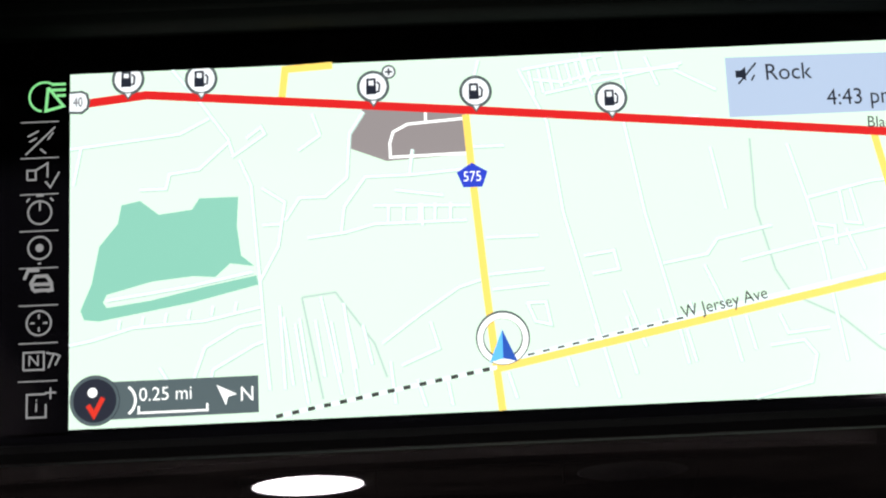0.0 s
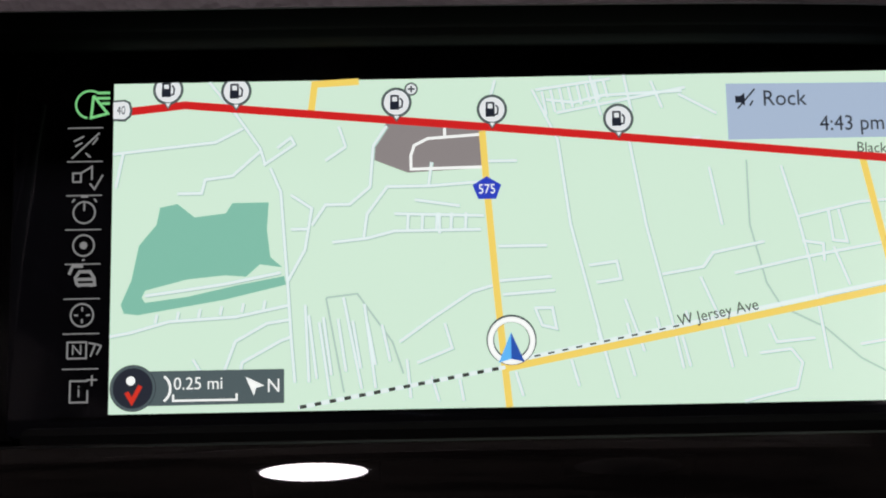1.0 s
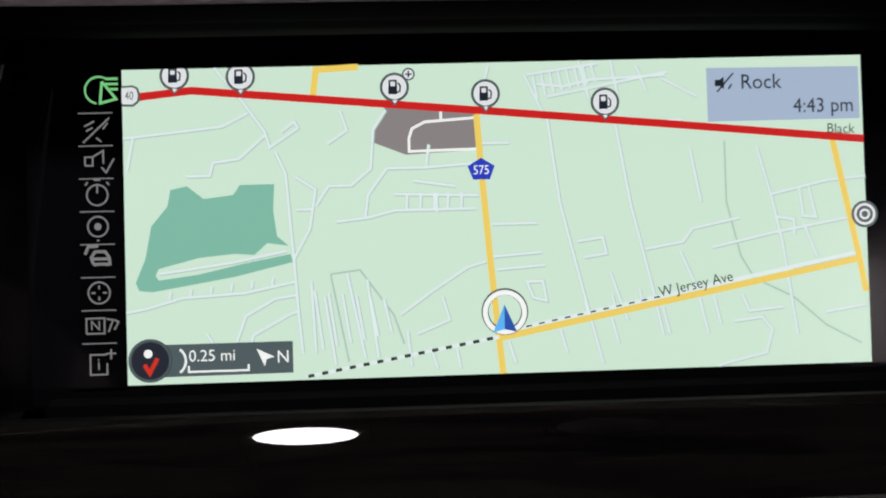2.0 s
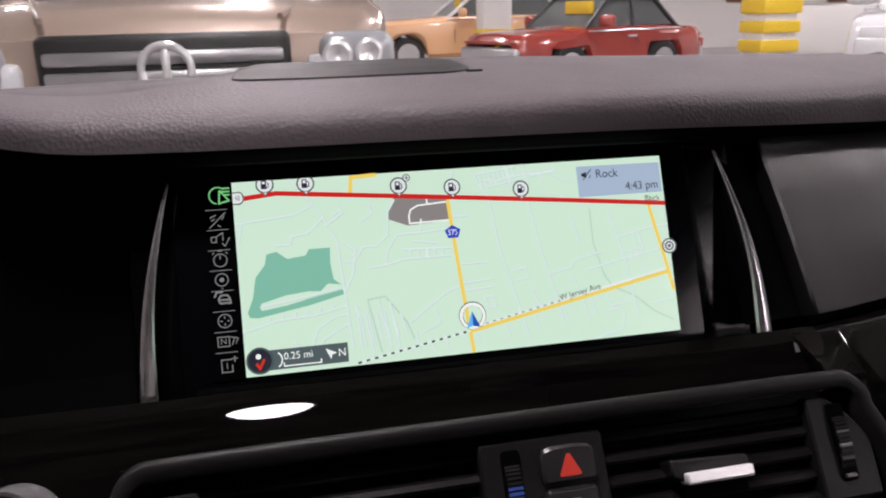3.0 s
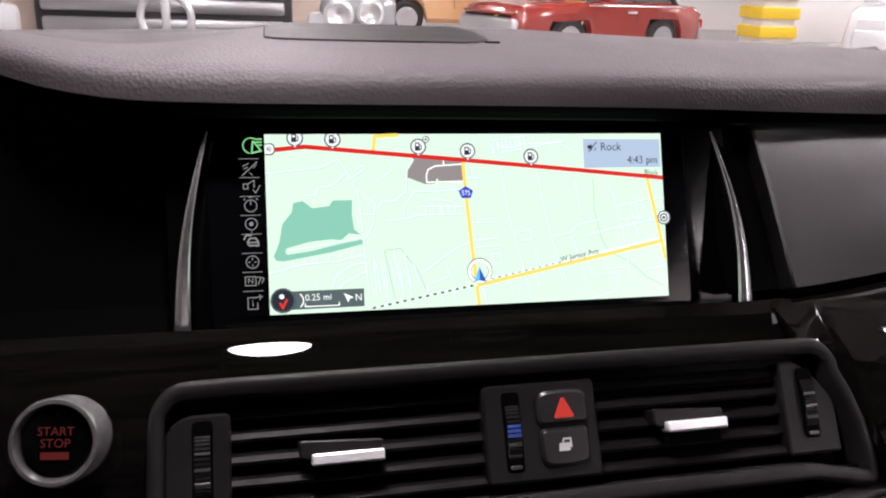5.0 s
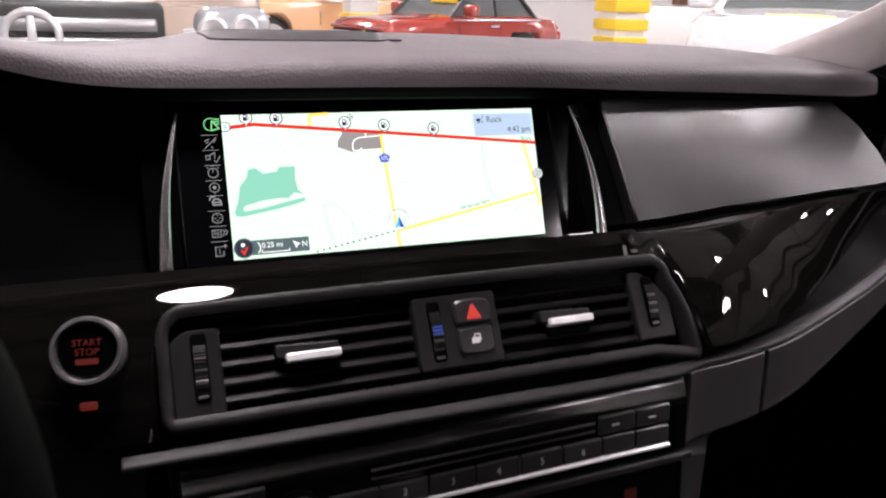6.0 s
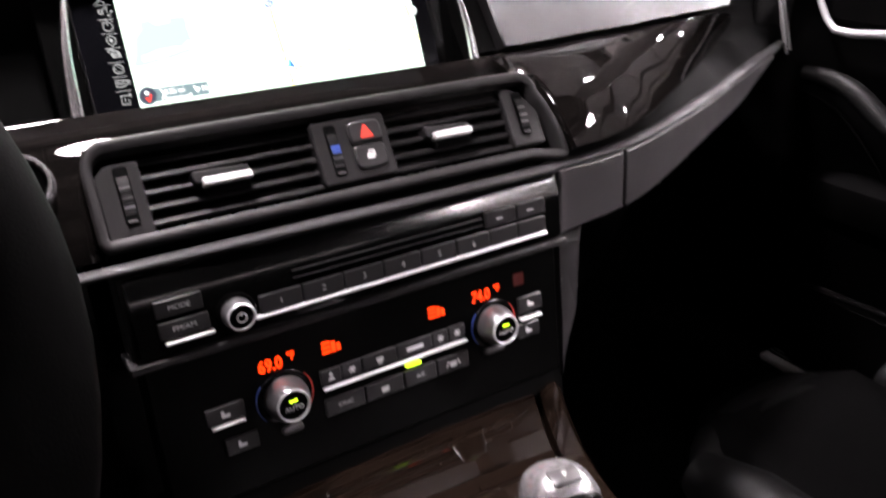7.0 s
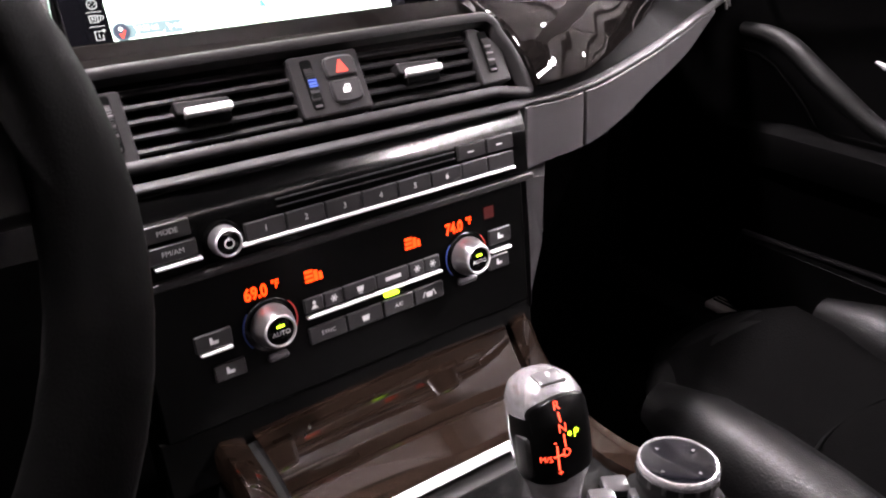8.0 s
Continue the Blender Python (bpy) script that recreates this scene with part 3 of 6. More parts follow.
for sx, top in ((-1, (-0.1435, 0.027, 1.022)), (1, (0.1415, 0.032, 1.020))):
    a = Vector((-0.1575, -0.017, 0.931)) if sx < 0 else Vector((0.1510, -0.020, 0.934))
    b = Vector(top)
    bm = bmesh.new()
    pts = [a.lerp(b, t / 10) + Vector((sx * 0.0035 * math.sin(math.pi * t / 10), -0.004 * math.sin(math.pi * t / 10), 0)) for t in range(11)]
    tube(bm, pts, [0.0042 - 0.0033 * t / 10 for t in range(11)], 10, flat=0.7)
    part("side_blade", bm, M_BLADE, display, "tapered satin silver blade beside the screen")

MS = plane_at(on_screen, 0, 0, 0) @ Matrix.Scale(0.001, 4)
W, H = 229.0, 96.0


def lay(name, bm, material, parent=display, label=""):
    return part(name, local(bm, MS), material, parent, label, flip=False)


bm = bmesh.new()
poly(bm, [(0, 0), (W, 0), (W, H), (0, H)], 0.1)
map_panel = lay("map", bm, M_MAP, display, "pale green street map")
bm = bmesh.new()
poly(bm, [(13, 54), (14, 59), (19, 60), (24, 56), (33, 57), (35, 60), (45.5, 60), (45, 52), (46, 44), (49.5, 41), (43, 42), (39, 38.5), (33, 39), (22, 38), (10, 35), (9, 33), (10, 31.5), (22, 33), (36, 36), (50, 38.5), (50.5, 36), (33, 32), (8, 28), (4, 28.5), (3, 31), (6, 38), (8, 48)], 0.16)
lay("park", bm, M_PARK, map_panel, "blue-green park area")
bm = bmesh.new()
poly(bm, [(80, 83), (108, 80.5), (108, 69), (86, 68), (76, 72), (76, 76)], 0.16)
lay("grey_block", bm, M_BLOCK, map_panel, "grey built-up block")
WEST_STREETS = [
    [(0, 75), (20, 77), (30, 78), (38, 82)], [(28, 96), (36, 86), (43, 76), (44.5, 71)], [(19, 63), (26, 63), (27, 67), (35, 68), (43, 75)],
    [(44, 71), (53, 77), (52, 79), (48, 76)], [(46, 70), (49, 63), (50, 49), (51, 36), (52, 20)], [(0, 22), (6, 23), (17, 26), (36, 27), (51, 30)],
    [(80, 82), (76, 76), (75, 64), (69, 59), (62, 59), (58, 53)], [(108, 65), (92, 64), (80, 64), (74, 56), (73, 49)], [(64, 48), (74, 49), (82, 51), (107, 51)],
]
EAST_STREETS = [
    [(82, 56), (108, 55)], [(112, 46), (126, 46)], [(112, 36), (127, 37)], [(113, 32), (128, 33)], [(109, 71), (118, 71)],
    [(83, 19), (93, 26), (104, 33), (111, 35)], [(123, 92), (130, 77), (133, 52), (141, 18), (145, 2)], [(151, 76), (155, 51), (161, 25), (164, 10)],
    [(143, 90), (167, 91)], [(174, 68), (177, 51)], [(195, 68), (199, 53), (202, 39), (206, 9)], [(159, 37), (171, 39), (174, 43), (189, 46)],
    [(180, 37), (199, 41), (228, 46)], [(199, 53), (217, 57), (229, 58)], [(205, 30), (225, 34)], [(186, 14), (195, 15), (198, 11), (196, 4), (187, 2), (181, 0.5)],
]
SIDE_STREETS = [
    [(189, 22), (191, 17), (202, 18)], [(122, 28), (127, 28), (128, 22), (124, 23), (122, 28)], [(138, 40), (146, 41), (147, 36), (140, 35)], [(1, 65), (3, 75)],
    [(36, 4), (38, 14), (49, 20), (52, 21)], [(88, 13), (98, 17), (96, 24)], [(215, 16), (228, 18)], [(10, 33.5), (22, 35), (33, 36.5), (49, 39.5)],
]
SHORT_STREETS = [
    [(52, 20), (53, 8)], [(56, 30), (57, 8)], [(60, 25), (63, 4)], [(93, 71), (92, 64)], [(127, 89), (135, 88), (144, 90)], [(166, 90), (177, 84)],
    [(112, 95), (110, 88)], [(66, 82), (68, 76)], [(62, 72), (68, 76)], [(88, 60), (101, 58)], [(95, 56), (95, 50)], [(200, 46), (206, 45), (206, 40)],
    [(148, 30), (153, 15)], [(170, 36), (175, 24), (178, 10)], [(209, 44), (213, 33)], [(24, 15), (27, 10)], [(160, 76), (172, 77)], [(85, 14), (86, 3)],
    [(140, 96), (143, 84)], [(150, 96), (152, 85)], [(158, 94), (161, 86)], [(100, 8), (101, 2)], [(92, 9), (94, 2)], [(73, 30), (76, 6)], [(67, 32), (72, 6)],
]
# rows of short parallel streets: a dense quarter beyond the highway, long plots, stubs and closes
ROWS = [[(127 + 2.6 * k, 84.5 + 0.7 * k), (125.8 + 2.6 * k, 91.5 + 0.4 * k)] for k in range(8)]
ROWS += [[(57 + 4.2 * k, 27 - 0.6 * k), (59.2 + 4.2 * k, 9 + 0.9 * k)] for k in range(6)]
ROWS += [[(86 + 4.2 * k, 56.0), (85.7 + 4.2 * k, 51.3)] for k in range(5)]
ROWS += [[(13 + 6.2 * k, 25.5 + 0.7 * k), (13.5 + 6.2 * k, 28.0 + 0.7 * k)] for k in range(6)]
ROWS += [[(141 + 8.5 * k, 16.5 + 1.6 * k), (139.8 + 8.5 * k, 21.5 + 1.6 * k)] for k in range(4)]
ROWS += [[(116 + 16 * k, 10 + 3 * k), (118 + 16 * k, 3 + 2.5 * k)] for k in range(5)]
ROWS += [[(124, 92), (146, 95)], [(130, 85), (168, 92)], [(208, 55), (209, 46), (213, 45.5), (211, 55)], [(33, 12), (36, 20), (45, 25), (52, 26)], [(52, 62), (58, 58), (56, 46), (51, 37)], [(52, 52), (57, 52)]]
for pts in WEST_STREETS + EAST_STREETS + SIDE_STREETS + SHORT_STREETS + ROWS:
    bm = bmesh.new()
    ribbon(bm, [(x + 0.12, y - 0.12) for x, y in pts], 1.2, 0.18)
    edge = lay("street_edge", bm, M_STREETD, map_panel)
    bm = bmesh.new()
    ribbon(bm, pts, 0.75, 0.22)
    lay("street", bm, M_STREET, map_panel)
for pts in ([(185, 70), (185, 51), (189, 34), (193, 27), (205, 21), (215, 12), (226, 6)], [(62, 32), (71, 33), (81, 19), (84, 10)], [(62, 32), (67, 5)]):
    bm = bmesh.new()
    ribbon(bm, pts, 0.6, 0.2)
    lay("stream", bm, M_STREETD, map_panel)
for pts in ([(108, 79), (92, 78), (88, 76), (87, 73), (87, 69), (108, 69.3)], [(97, 82), (97, 78.5)]):
    bm = bmesh.new()
    ribbon(bm, pts, 0.8, 0.24)
    lay("street", bm, M_LIT, map_panel)
for pts, w in (([(108, 80), (109, 63), (111, 35), (113, 11), (114, 0)], 2.0), ([(113.5, 11), (161, 20), (226, 32.3)], 2.0), ([(219, 70), (226, 34), (228, 22)], 2.0), ([(58, 87), (59, 94.8), (72, 95.4)], 2.0)):
    bm = bmesh.new()
    ribbon(bm, pts, w, 0.27)
    lay("yellow_road", bm, M_ROADY, map_panel, "yellow main road")
bm = bmesh.new()
ribbon(bm, [(5, 87.6), (21, 89.2), (111, 81), (166, 75.8), (W, 69.6)], 2.4, 0.32)
lay("red_highway", bm, M_ROADR, map_panel, "red highway line")
for a, b in (((54, 1), (113, 11.3)), ((113, 12.6), (225, 34))):
    a, b = Vector(a), Vector(b)
    bm = bmesh.new()
    ribbon(bm, [a, b], 1.1, 0.30)
    lay("railway", bm, M_STREET, map_panel)
    n = int((b - a).length / 4)
    for k in range(n):
        if a.x > 100 and k > 12:
            continue
        bm = bmesh.new()
        ribbon(bm, [a.lerp(b, (k + 0.1) / n), a.lerp(b, (k + 0.55) / n)], 1.0 if a.x < 100 else 0.5, 0.33)
        lay("railway_dash", bm, M_RAIL, map_panel)


def pump_pin(u, v, cut=False):
    """Fuel station marker: ringed disc on a point, with a pump."""
    bm = bmesh.new()
    cy = v + 5.3
    poly(bm, [(u - 1.7, v + 1.9), (u, v - 0.6), (u + 1.7, v + 1.9)], 0.40)
    if cut:
        a = math.degrees(math.asin((H - cy) / 4.5))
        disc(bm, (u, cy), 4.5, 0.40, 28, 0, 180 - a - 0.01, 360 + a)
    else:
        disc(bm, (u, cy), 4.5, 0.40, 28)
    pin = lay("fuel_marker", bm, M_PINEDGE, map_panel, "dark ringed fuel station marker")
    bm = bmesh.new()
    if cut:
        a = math.degrees(math.asin((H - cy) / 3.7))
        disc(bm, (u, cy), 3.7, 0.44, 28, 0, 180 - a, 360 + a)
    else:
        disc(bm, (u, cy), 3.7, 0.44, 28)
    poly(bm, [(u - 0.8, v + 1.3), (u, v + 0.1), (u + 0.8, v + 1.3)], 0.44)
    lay("marker_face", bm, M_PIN, pin)
    bm = bmesh.new()
    t = min(2.2, H - cy - 0.05)
    poly(bm, [(u - 1.9, cy - 2.2), (u + 0.8, cy - 2.2), (u + 0.8, cy + 0.3), (u - 1.9, cy + 0.3)], 0.48)
    ribbon(bm, [(u - 1.5, cy - 0.1), (u - 1.5, cy + t)], 0.6, 0.48)
    ribbon(bm, [(u + 0.5, cy - 0.1), (u + 0.5, cy + t)], 0.6, 0.48)
    ribbon(bm, [(u - 1.5, cy + t - 0.2), (u + 0.5, cy + t - 0.2)], 0.6, 0.48)
    ribbon(bm, [(u + 0.7, cy - 1.6), (u + 1.6, cy - 1.4), (u + 1.8, cy + 0.4), (u + 1.1, cy + min(1.3, t))], 0.5, 0.48)
    lay("pump_sign", bm, M_INK, pin)
    return pin


for u, v, cut in ((16, 88.6, True), (36, 87.8, True), (83, 83.6, False), (111, 81, False), (148, 77.6, False)):
    pump_pin(u, v, cut)
bm = bmesh.new()
disc(bm, (87.4, 92.8), 2.0, 0.50, 20)
lay("plus_badge", bm, M_PINEDGE, map_panel)
bm = bmesh.new()
disc(bm, (87.4, 92.8), 1.5, 0.52, 20)
lay("plus_badge", bm, M_PIN, map_panel)
bm = bmesh.new()
ribbon(bm, [(86.4, 92.8), (88.4, 92.8)], 0.5, 0.54)
ribbon(bm, [(87.4, 91.8), (87.4, 93.8)], 0.5, 0.56)
lay("plus_sign", bm, M_INK, map_panel)
# marker that laps over the right edge
bm = bmesh.new()
disc(bm, (228.3, 46), 4.2, 0.5, 28)
edge_pin = lay("edge_marker", bm, M_PINEDGE, map_panel, "round marker on the map's edge")
bm = bmesh.new()
disc(bm, (228.3, 46), 3.4, 0.53, 28, 2.6)
disc(bm, (228.3, 46), 1.7, 0.53, 20, 1.0)
lay("marker_face", bm, M_PIN, edge_pin)
# road number shields
bm = bmesh.new()
poly(bm, [(109 + 4.4 * math.sin(a), 62.8 + 3.7 * math.cos(a)) for a in [2 * math.pi * k / 5 for k in range(5)]][::-1], 0.40)
shield = lay("road_shield", bm, M_SHIELD, map_panel, "blue five-sided road shield")
writing("lettering", "575", 4.0, MS @ Matrix.Translation((109, 62.6, 0.5)), M_LIT, shield, 0.85)
bm = bmesh.new()
poly(bm, [(0, 84.8), (3.5, 84.6), (5.2, 86), (5.6, 88), (5.0, 90.4), (3.4, 91.2), (0, 91)], 0.40)
shield = lay("road_shield", bm, M_PINEDGE, map_panel, "white highway shield cut by the map's edge")
bm = bmesh.new()
poly(bm, [(0, 85.5), (3.2, 85.3), (4.6, 86.4), (4.9, 88), (4.4, 90.0), (3.1, 90.6), (0, 90.4)], 0.44)
lay("shield_face", bm, M_PIN, shield)
writing("lettering", "40", 3.8, MS @ Matrix.Translation((2.3, 87.9, 0.5)), M_INK, shield, 0.7)
# position arrow in its ring
bm = bmesh.new()
disc(bm, (115, 19), 7.2, 0.44, 36, 5.0)
ring = lay("position_ring", bm, M_PINEDGE, map_panel, "white position ring with a dark edge")
bm = bmesh.new()
disc(bm, (115, 18.8), 6.8, 0.47, 36, 5.3)
lay("ring_face", bm, M_LIT, ring)
bm = bmesh.new()
poly(bm, [(111.2, 12.6), (114.8, 13.6), (114.9, 21.2)], 0.5)
lay("arrow_half", bm, M_ARROW, ring)
bm = bmesh.new()
poly(bm, [(114.8, 13.6), (118.6, 12.7), (114.9, 21.2)], 0.5)
lay("arrow_half", bm, M_ARROWD, ring)
# clock box
bm = bmesh.new()
poly(bm, [(180, 76), (228, 76), (228, 92.4), (180, 92.8)], 0.36)
info = lay("info_box", bm, M_INFO, map_panel, "pale blue box with station style and time")
writing("lettering", "Rock", 6.6, MS @ Matrix.Translation((190.5, 88.0, 0.42)), M_INK, info, 0.95, "LEFT")
writing("lettering", "4:43 pm", 6.4, MS @ Matrix.Translation((226.2, 80.2, 0.42)), M_INK, info, 0.92, "RIGHT")
bm = bmesh.new()
poly(bm, [(182.6, 87), (184.2, 87), (185.4, 86), (185.4, 90), (184.2, 89), (182.6, 89)], 0.42)
ribbon(bm, [(183.2, 85.2), (188.4, 91)], 0.5, 0.44)
ribbon(bm, [(186.8, 86), (187.8, 87.6)], 0.5, 0.42)
lay("mute_sign", bm, M_INK, info)
writing("lettering", "W Jersey Ave", 4.7, MS @ Matrix.Translation((174.5, 25.6, 0.42)) @ pose(0, 0, 0, 0, 0, 10.8), M_RAIL, map_panel, 0.9)
writing("lettering", "Black", 4.4, MS @ Matrix.Translation((217.3, 73.0, 0.42)) @ pose(0, 0, 0, 0, 0, -2), M_RAIL, map_panel, 0.95, "LEFT")
# scale bar and compass knob
bm = bmesh.new()
poly(bm, [(8, 2.2), (50, 2.4), (50, 12), (8, 12)], 0.36)
scale_box = lay("scale_box", bm, M_SCALEBG, map_panel, "dark scale box")
writing("lettering", "0.25 mi", 5.0, MS @ Matrix.Translation((18.5, 8.2, 0.42)), M_LIT, scale_box, 0.95, "LEFT")
writing("lettering", "N", 5.4, MS @ Matrix.Translation((47, 7.2, 0.42)), M_LIT, scale_box, 0.95)
bm = bmesh.new()
ribbon(bm, [(18.5, 5.4), (18.5, 3.6), (36.5, 3.6), (36.5, 5.4)], 0.6, 0.42)
lay("scale_bar", bm, M_LIT, scale_box)
bm = bmesh.new()
poly(bm, [(39, 10), (44.4, 7.4), (42, 6.8), (41.4, 4.6)], 0.42)
lay("north_arrow", bm, M_LIT, scale_box)
bm = bmesh.new()
disc(bm, (13.4, 7), 4.6, 0.42, 16, 3.9, -55, 55)
lay("knob_arc", bm, M_LIT, scale_box)
bm = bmesh.new()
disc(bm, (7, 7.3), 6.6, 0.46, 32)
compass = lay("compass_knob", bm, M_INK, map_panel, "round dark compass knob")
bm = bmesh.new()
disc(bm, (7, 7.3), 6.4, 0.48, 32, 5.7)
lay("knob_rim", bm, M_SCALEBG, compass)
bm = bmesh.new()
ribbon(bm, [(5.2, 6.2), (6.8, 3.6), (9.2, 8)], 1.3, 0.5)
lay("tick", bm, M_COMPASS, compass)
bm = bmesh.new()
disc(bm, (6.4, 9.4), 1.3, 0.5, 14)
lay("knob_glint", bm, M_LIT, compass)
# sidebar with its dividing lines and small signs
bm = bmesh.new()
poly(bm, [(-16, -0.5), (-0.3, -0.5), (-0.3, H), (-16, H)], 0.08)
sidebar = lay("sidebar", bm, M_GLASSBLK, display, "black strip of menu signs")
for k in range(8):
    bm = bmesh.new()
    ribbon(bm, [(-13.4, 83 - 10 * k), (-3, 83 - 10 * k)], 0.35, 0.14)
    lay("divider", bm, M_SIDE, sidebar)


def sign(strokes, material=M_SIDE, w=0.5, discs=()):
    bm = bmesh.new()
    z = 0.15
    for s in strokes:
        ribbon(bm, s, w, z)
        z += 0.01
    for c, r, r2, a0, a1 in discs:
        disc(bm, c, r, z, 20, r2, a0, a1)
        z += 0.01
    return lay("menu_sign", bm, material, sidebar)


sign([[(-6, 92.6), (-6.6, 86), (-1.8, 87.2), (-6, 92.6)], [(-5, 93.4), (-1.2, 93.4)], [(-5, 91.8), (-1.2, 91.8)], [(-3.6, 90.2), (-1.2, 90.2)]], M_SIDEG, 0.8)
sign([], M_SIDEG, 0.7, [((-7, 90), 4.4, 3.8, 60, 260)])
sign([[(-12, 74), (-4, 81.5)], [(-11.5, 79), (-8.5, 80.5)], [(-11, 77.5), (-9, 78.6)], [(-8, 75.5), (-6.5, 74.2)], [(-6, 78), (-4.5, 80)]])
sign([[(-11.5, 67), (-11.5, 69.6), (-9.2, 69.6), (-9.2, 67), (-11.5, 67)], [(-9.2, 69.6), (-6, 71.5), (-6, 67.6)], [(-6.6, 66.5), (-5.2, 64.8), (-2.8, 69)]])
sign([[(-8, 58.5), (-8, 60.8)], [(-9, 62.6), (-7, 62.6)], [(-11.6, 61), (-10.8, 62)], [(-4.4, 61), (-5.2, 62)]], discs=[((-8, 58), 3.4, 2.9, 0, 360)])
sign([[(-8.4, 44.2), (-7.6, 44.2)]], discs=[((-8, 48.4), 3.3, 2.8, 0, 360), ((-8, 48.4), 1.1, 0, 0, 360)])
sign([[(-9.6, 37), (-10.2, 39), (-9, 40.8), (-6, 40.8), (-4.8, 39), (-4.6, 37), (-9.6, 37)], [(-9.8, 38.6), (-5, 38.6)], [(-12, 40), (-11, 42.4), (-8, 42.4)], [(-9, 36.4), (-9, 37)], [(-5.4, 36.4), (-5.4, 37)]], w=0.9)
sign([[(-8, 26), (-8, 27.2)], [(-8, 29.4), (-8, 30.6)], [(-10.3, 28.3), (-9.1, 28.3)], [(-6.9, 28.3), (-5.7, 28.3)]], discs=[((-8, 28.3), 3.5, 3.0, 0, 360)])
sign([[(-12, 16), (-12, 20.6), (-6.6, 20.6), (-6.6, 16), (-12, 16)], [(-6, 20.4), (-4, 20), (-5.4, 16.4)], [(-3.6, 20), (-2.4, 19.4), (-3.6, 17)]])
writing("lettering", "N", 4.2, MS @ Matrix.Translation((-9.3, 18.3, 0.16)), M_SIDE, sidebar)
sign([[(-6, 9.6), (-11, 9.6), (-11, 3.6), (-6, 3.6), (-6, 7)], [(-4.8, 8.2), (-4.8, 11.2)], [(-6.3, 9.9), (-3.3, 9.9)]])
writing("lettering", "i", 5.0, MS @ Matrix.Translation((-8.5, 6.6, 0.16)), M_SIDE, sidebar)

# ---------------------------------------------------------------- centre air vents
def frame_ring(bm, S, outer, width, h_top, h_in, h_back=-0.004):
    """A rounded frame along the outline outer (x, z pairs, anticlockwise from the front)."""
    n = len(outer)
    cx, cz = sum(p[0] for p in outer) / n, sum(p[1] for p in outer) / n

    def inset(w):
        res = []
        for i, p in enumerate(outer):
            a, b = Vector(outer[i - 1]), Vector(outer[(i + 1) % n])
            d = (b - a).normalized()
            nn = Vector((-d.y, d.x))
            if nn.dot(Vector((cx - p[0], cz - p[1]))) < 0:
                nn = -nn
            res.append((p[0] + nn.x * w, p[1] + nn.y * w))
        return res
    levels = [(0.0, h_back), (0.0, h_top - 0.0022), (0.0008, h_top - 0.0006), (0.0022, h_top), (width - 0.002, h_top - 0.0004), (width, h_top - 0.002), (width + 0.001, h_in)]
    rings = [[bm.verts.new(S(p[0], p[1], h)) for p in inset(w)] for w, h in levels]
    for a, b in zip(rings, rings[1:]):
        for k in range(n):
            q = (k + 1) % n
            bm.faces.new((a[k], a[q], b[q], b[k]))
    return inset(width + 0.001)


def arc(cx, cz, r, a0, a1, n=6):
    return [(cx + r * math.cos(radians(a0 + (a1 - a0) * k / n)), cz + r * math.sin(radians(a0 + (a1 - a0) * k / n))) for k in range(n + 1)]


vents = thing("centre_air_vents", (0.01, -0.09, 0.9), "pair of dark grey slatted air vents in one frame", "air vent")
outline = [(-0.168 + 0.02 * k, 0.8735) for k in range(1, 17)] + arc(0.182, 0.8755, 0.007, -80, 10, 5) + [(0.1885, 0.884), (0.1862, 0.896), (0.1815, 0.908), (0.176, 0.918)] + arc(0.161, 0.9155, 0.016, 20, 90, 5) + [(0.15 - 0.02 * k, 0.9318) for k in range(1, 15)] + arc(-0.152, 0.9155, 0.016, 90, 175, 6) + [(-0.1682, 0.905), (-0.1684, 0.89)] + arc(-0.1605, 0.8815, 0.008, 180, 265, 5)
bm = bmesh.new()
inner = frame_ring(bm, on_vent, outline, 0.0065, 0.004, -0.020)
part("frame", bm, M_GREY, vents, "dark grey rounded vent frame", angle=50)
# duct back and walls: the shade of the depth is put into their colour
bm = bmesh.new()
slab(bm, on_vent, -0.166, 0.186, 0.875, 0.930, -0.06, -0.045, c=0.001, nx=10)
part("duct", bm, M_SHADEBLK, vents)
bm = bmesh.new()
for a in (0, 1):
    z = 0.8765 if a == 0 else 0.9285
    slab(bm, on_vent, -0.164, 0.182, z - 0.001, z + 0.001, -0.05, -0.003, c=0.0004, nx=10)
part("duct_wall", bm, M_SHADEBLK, vents)

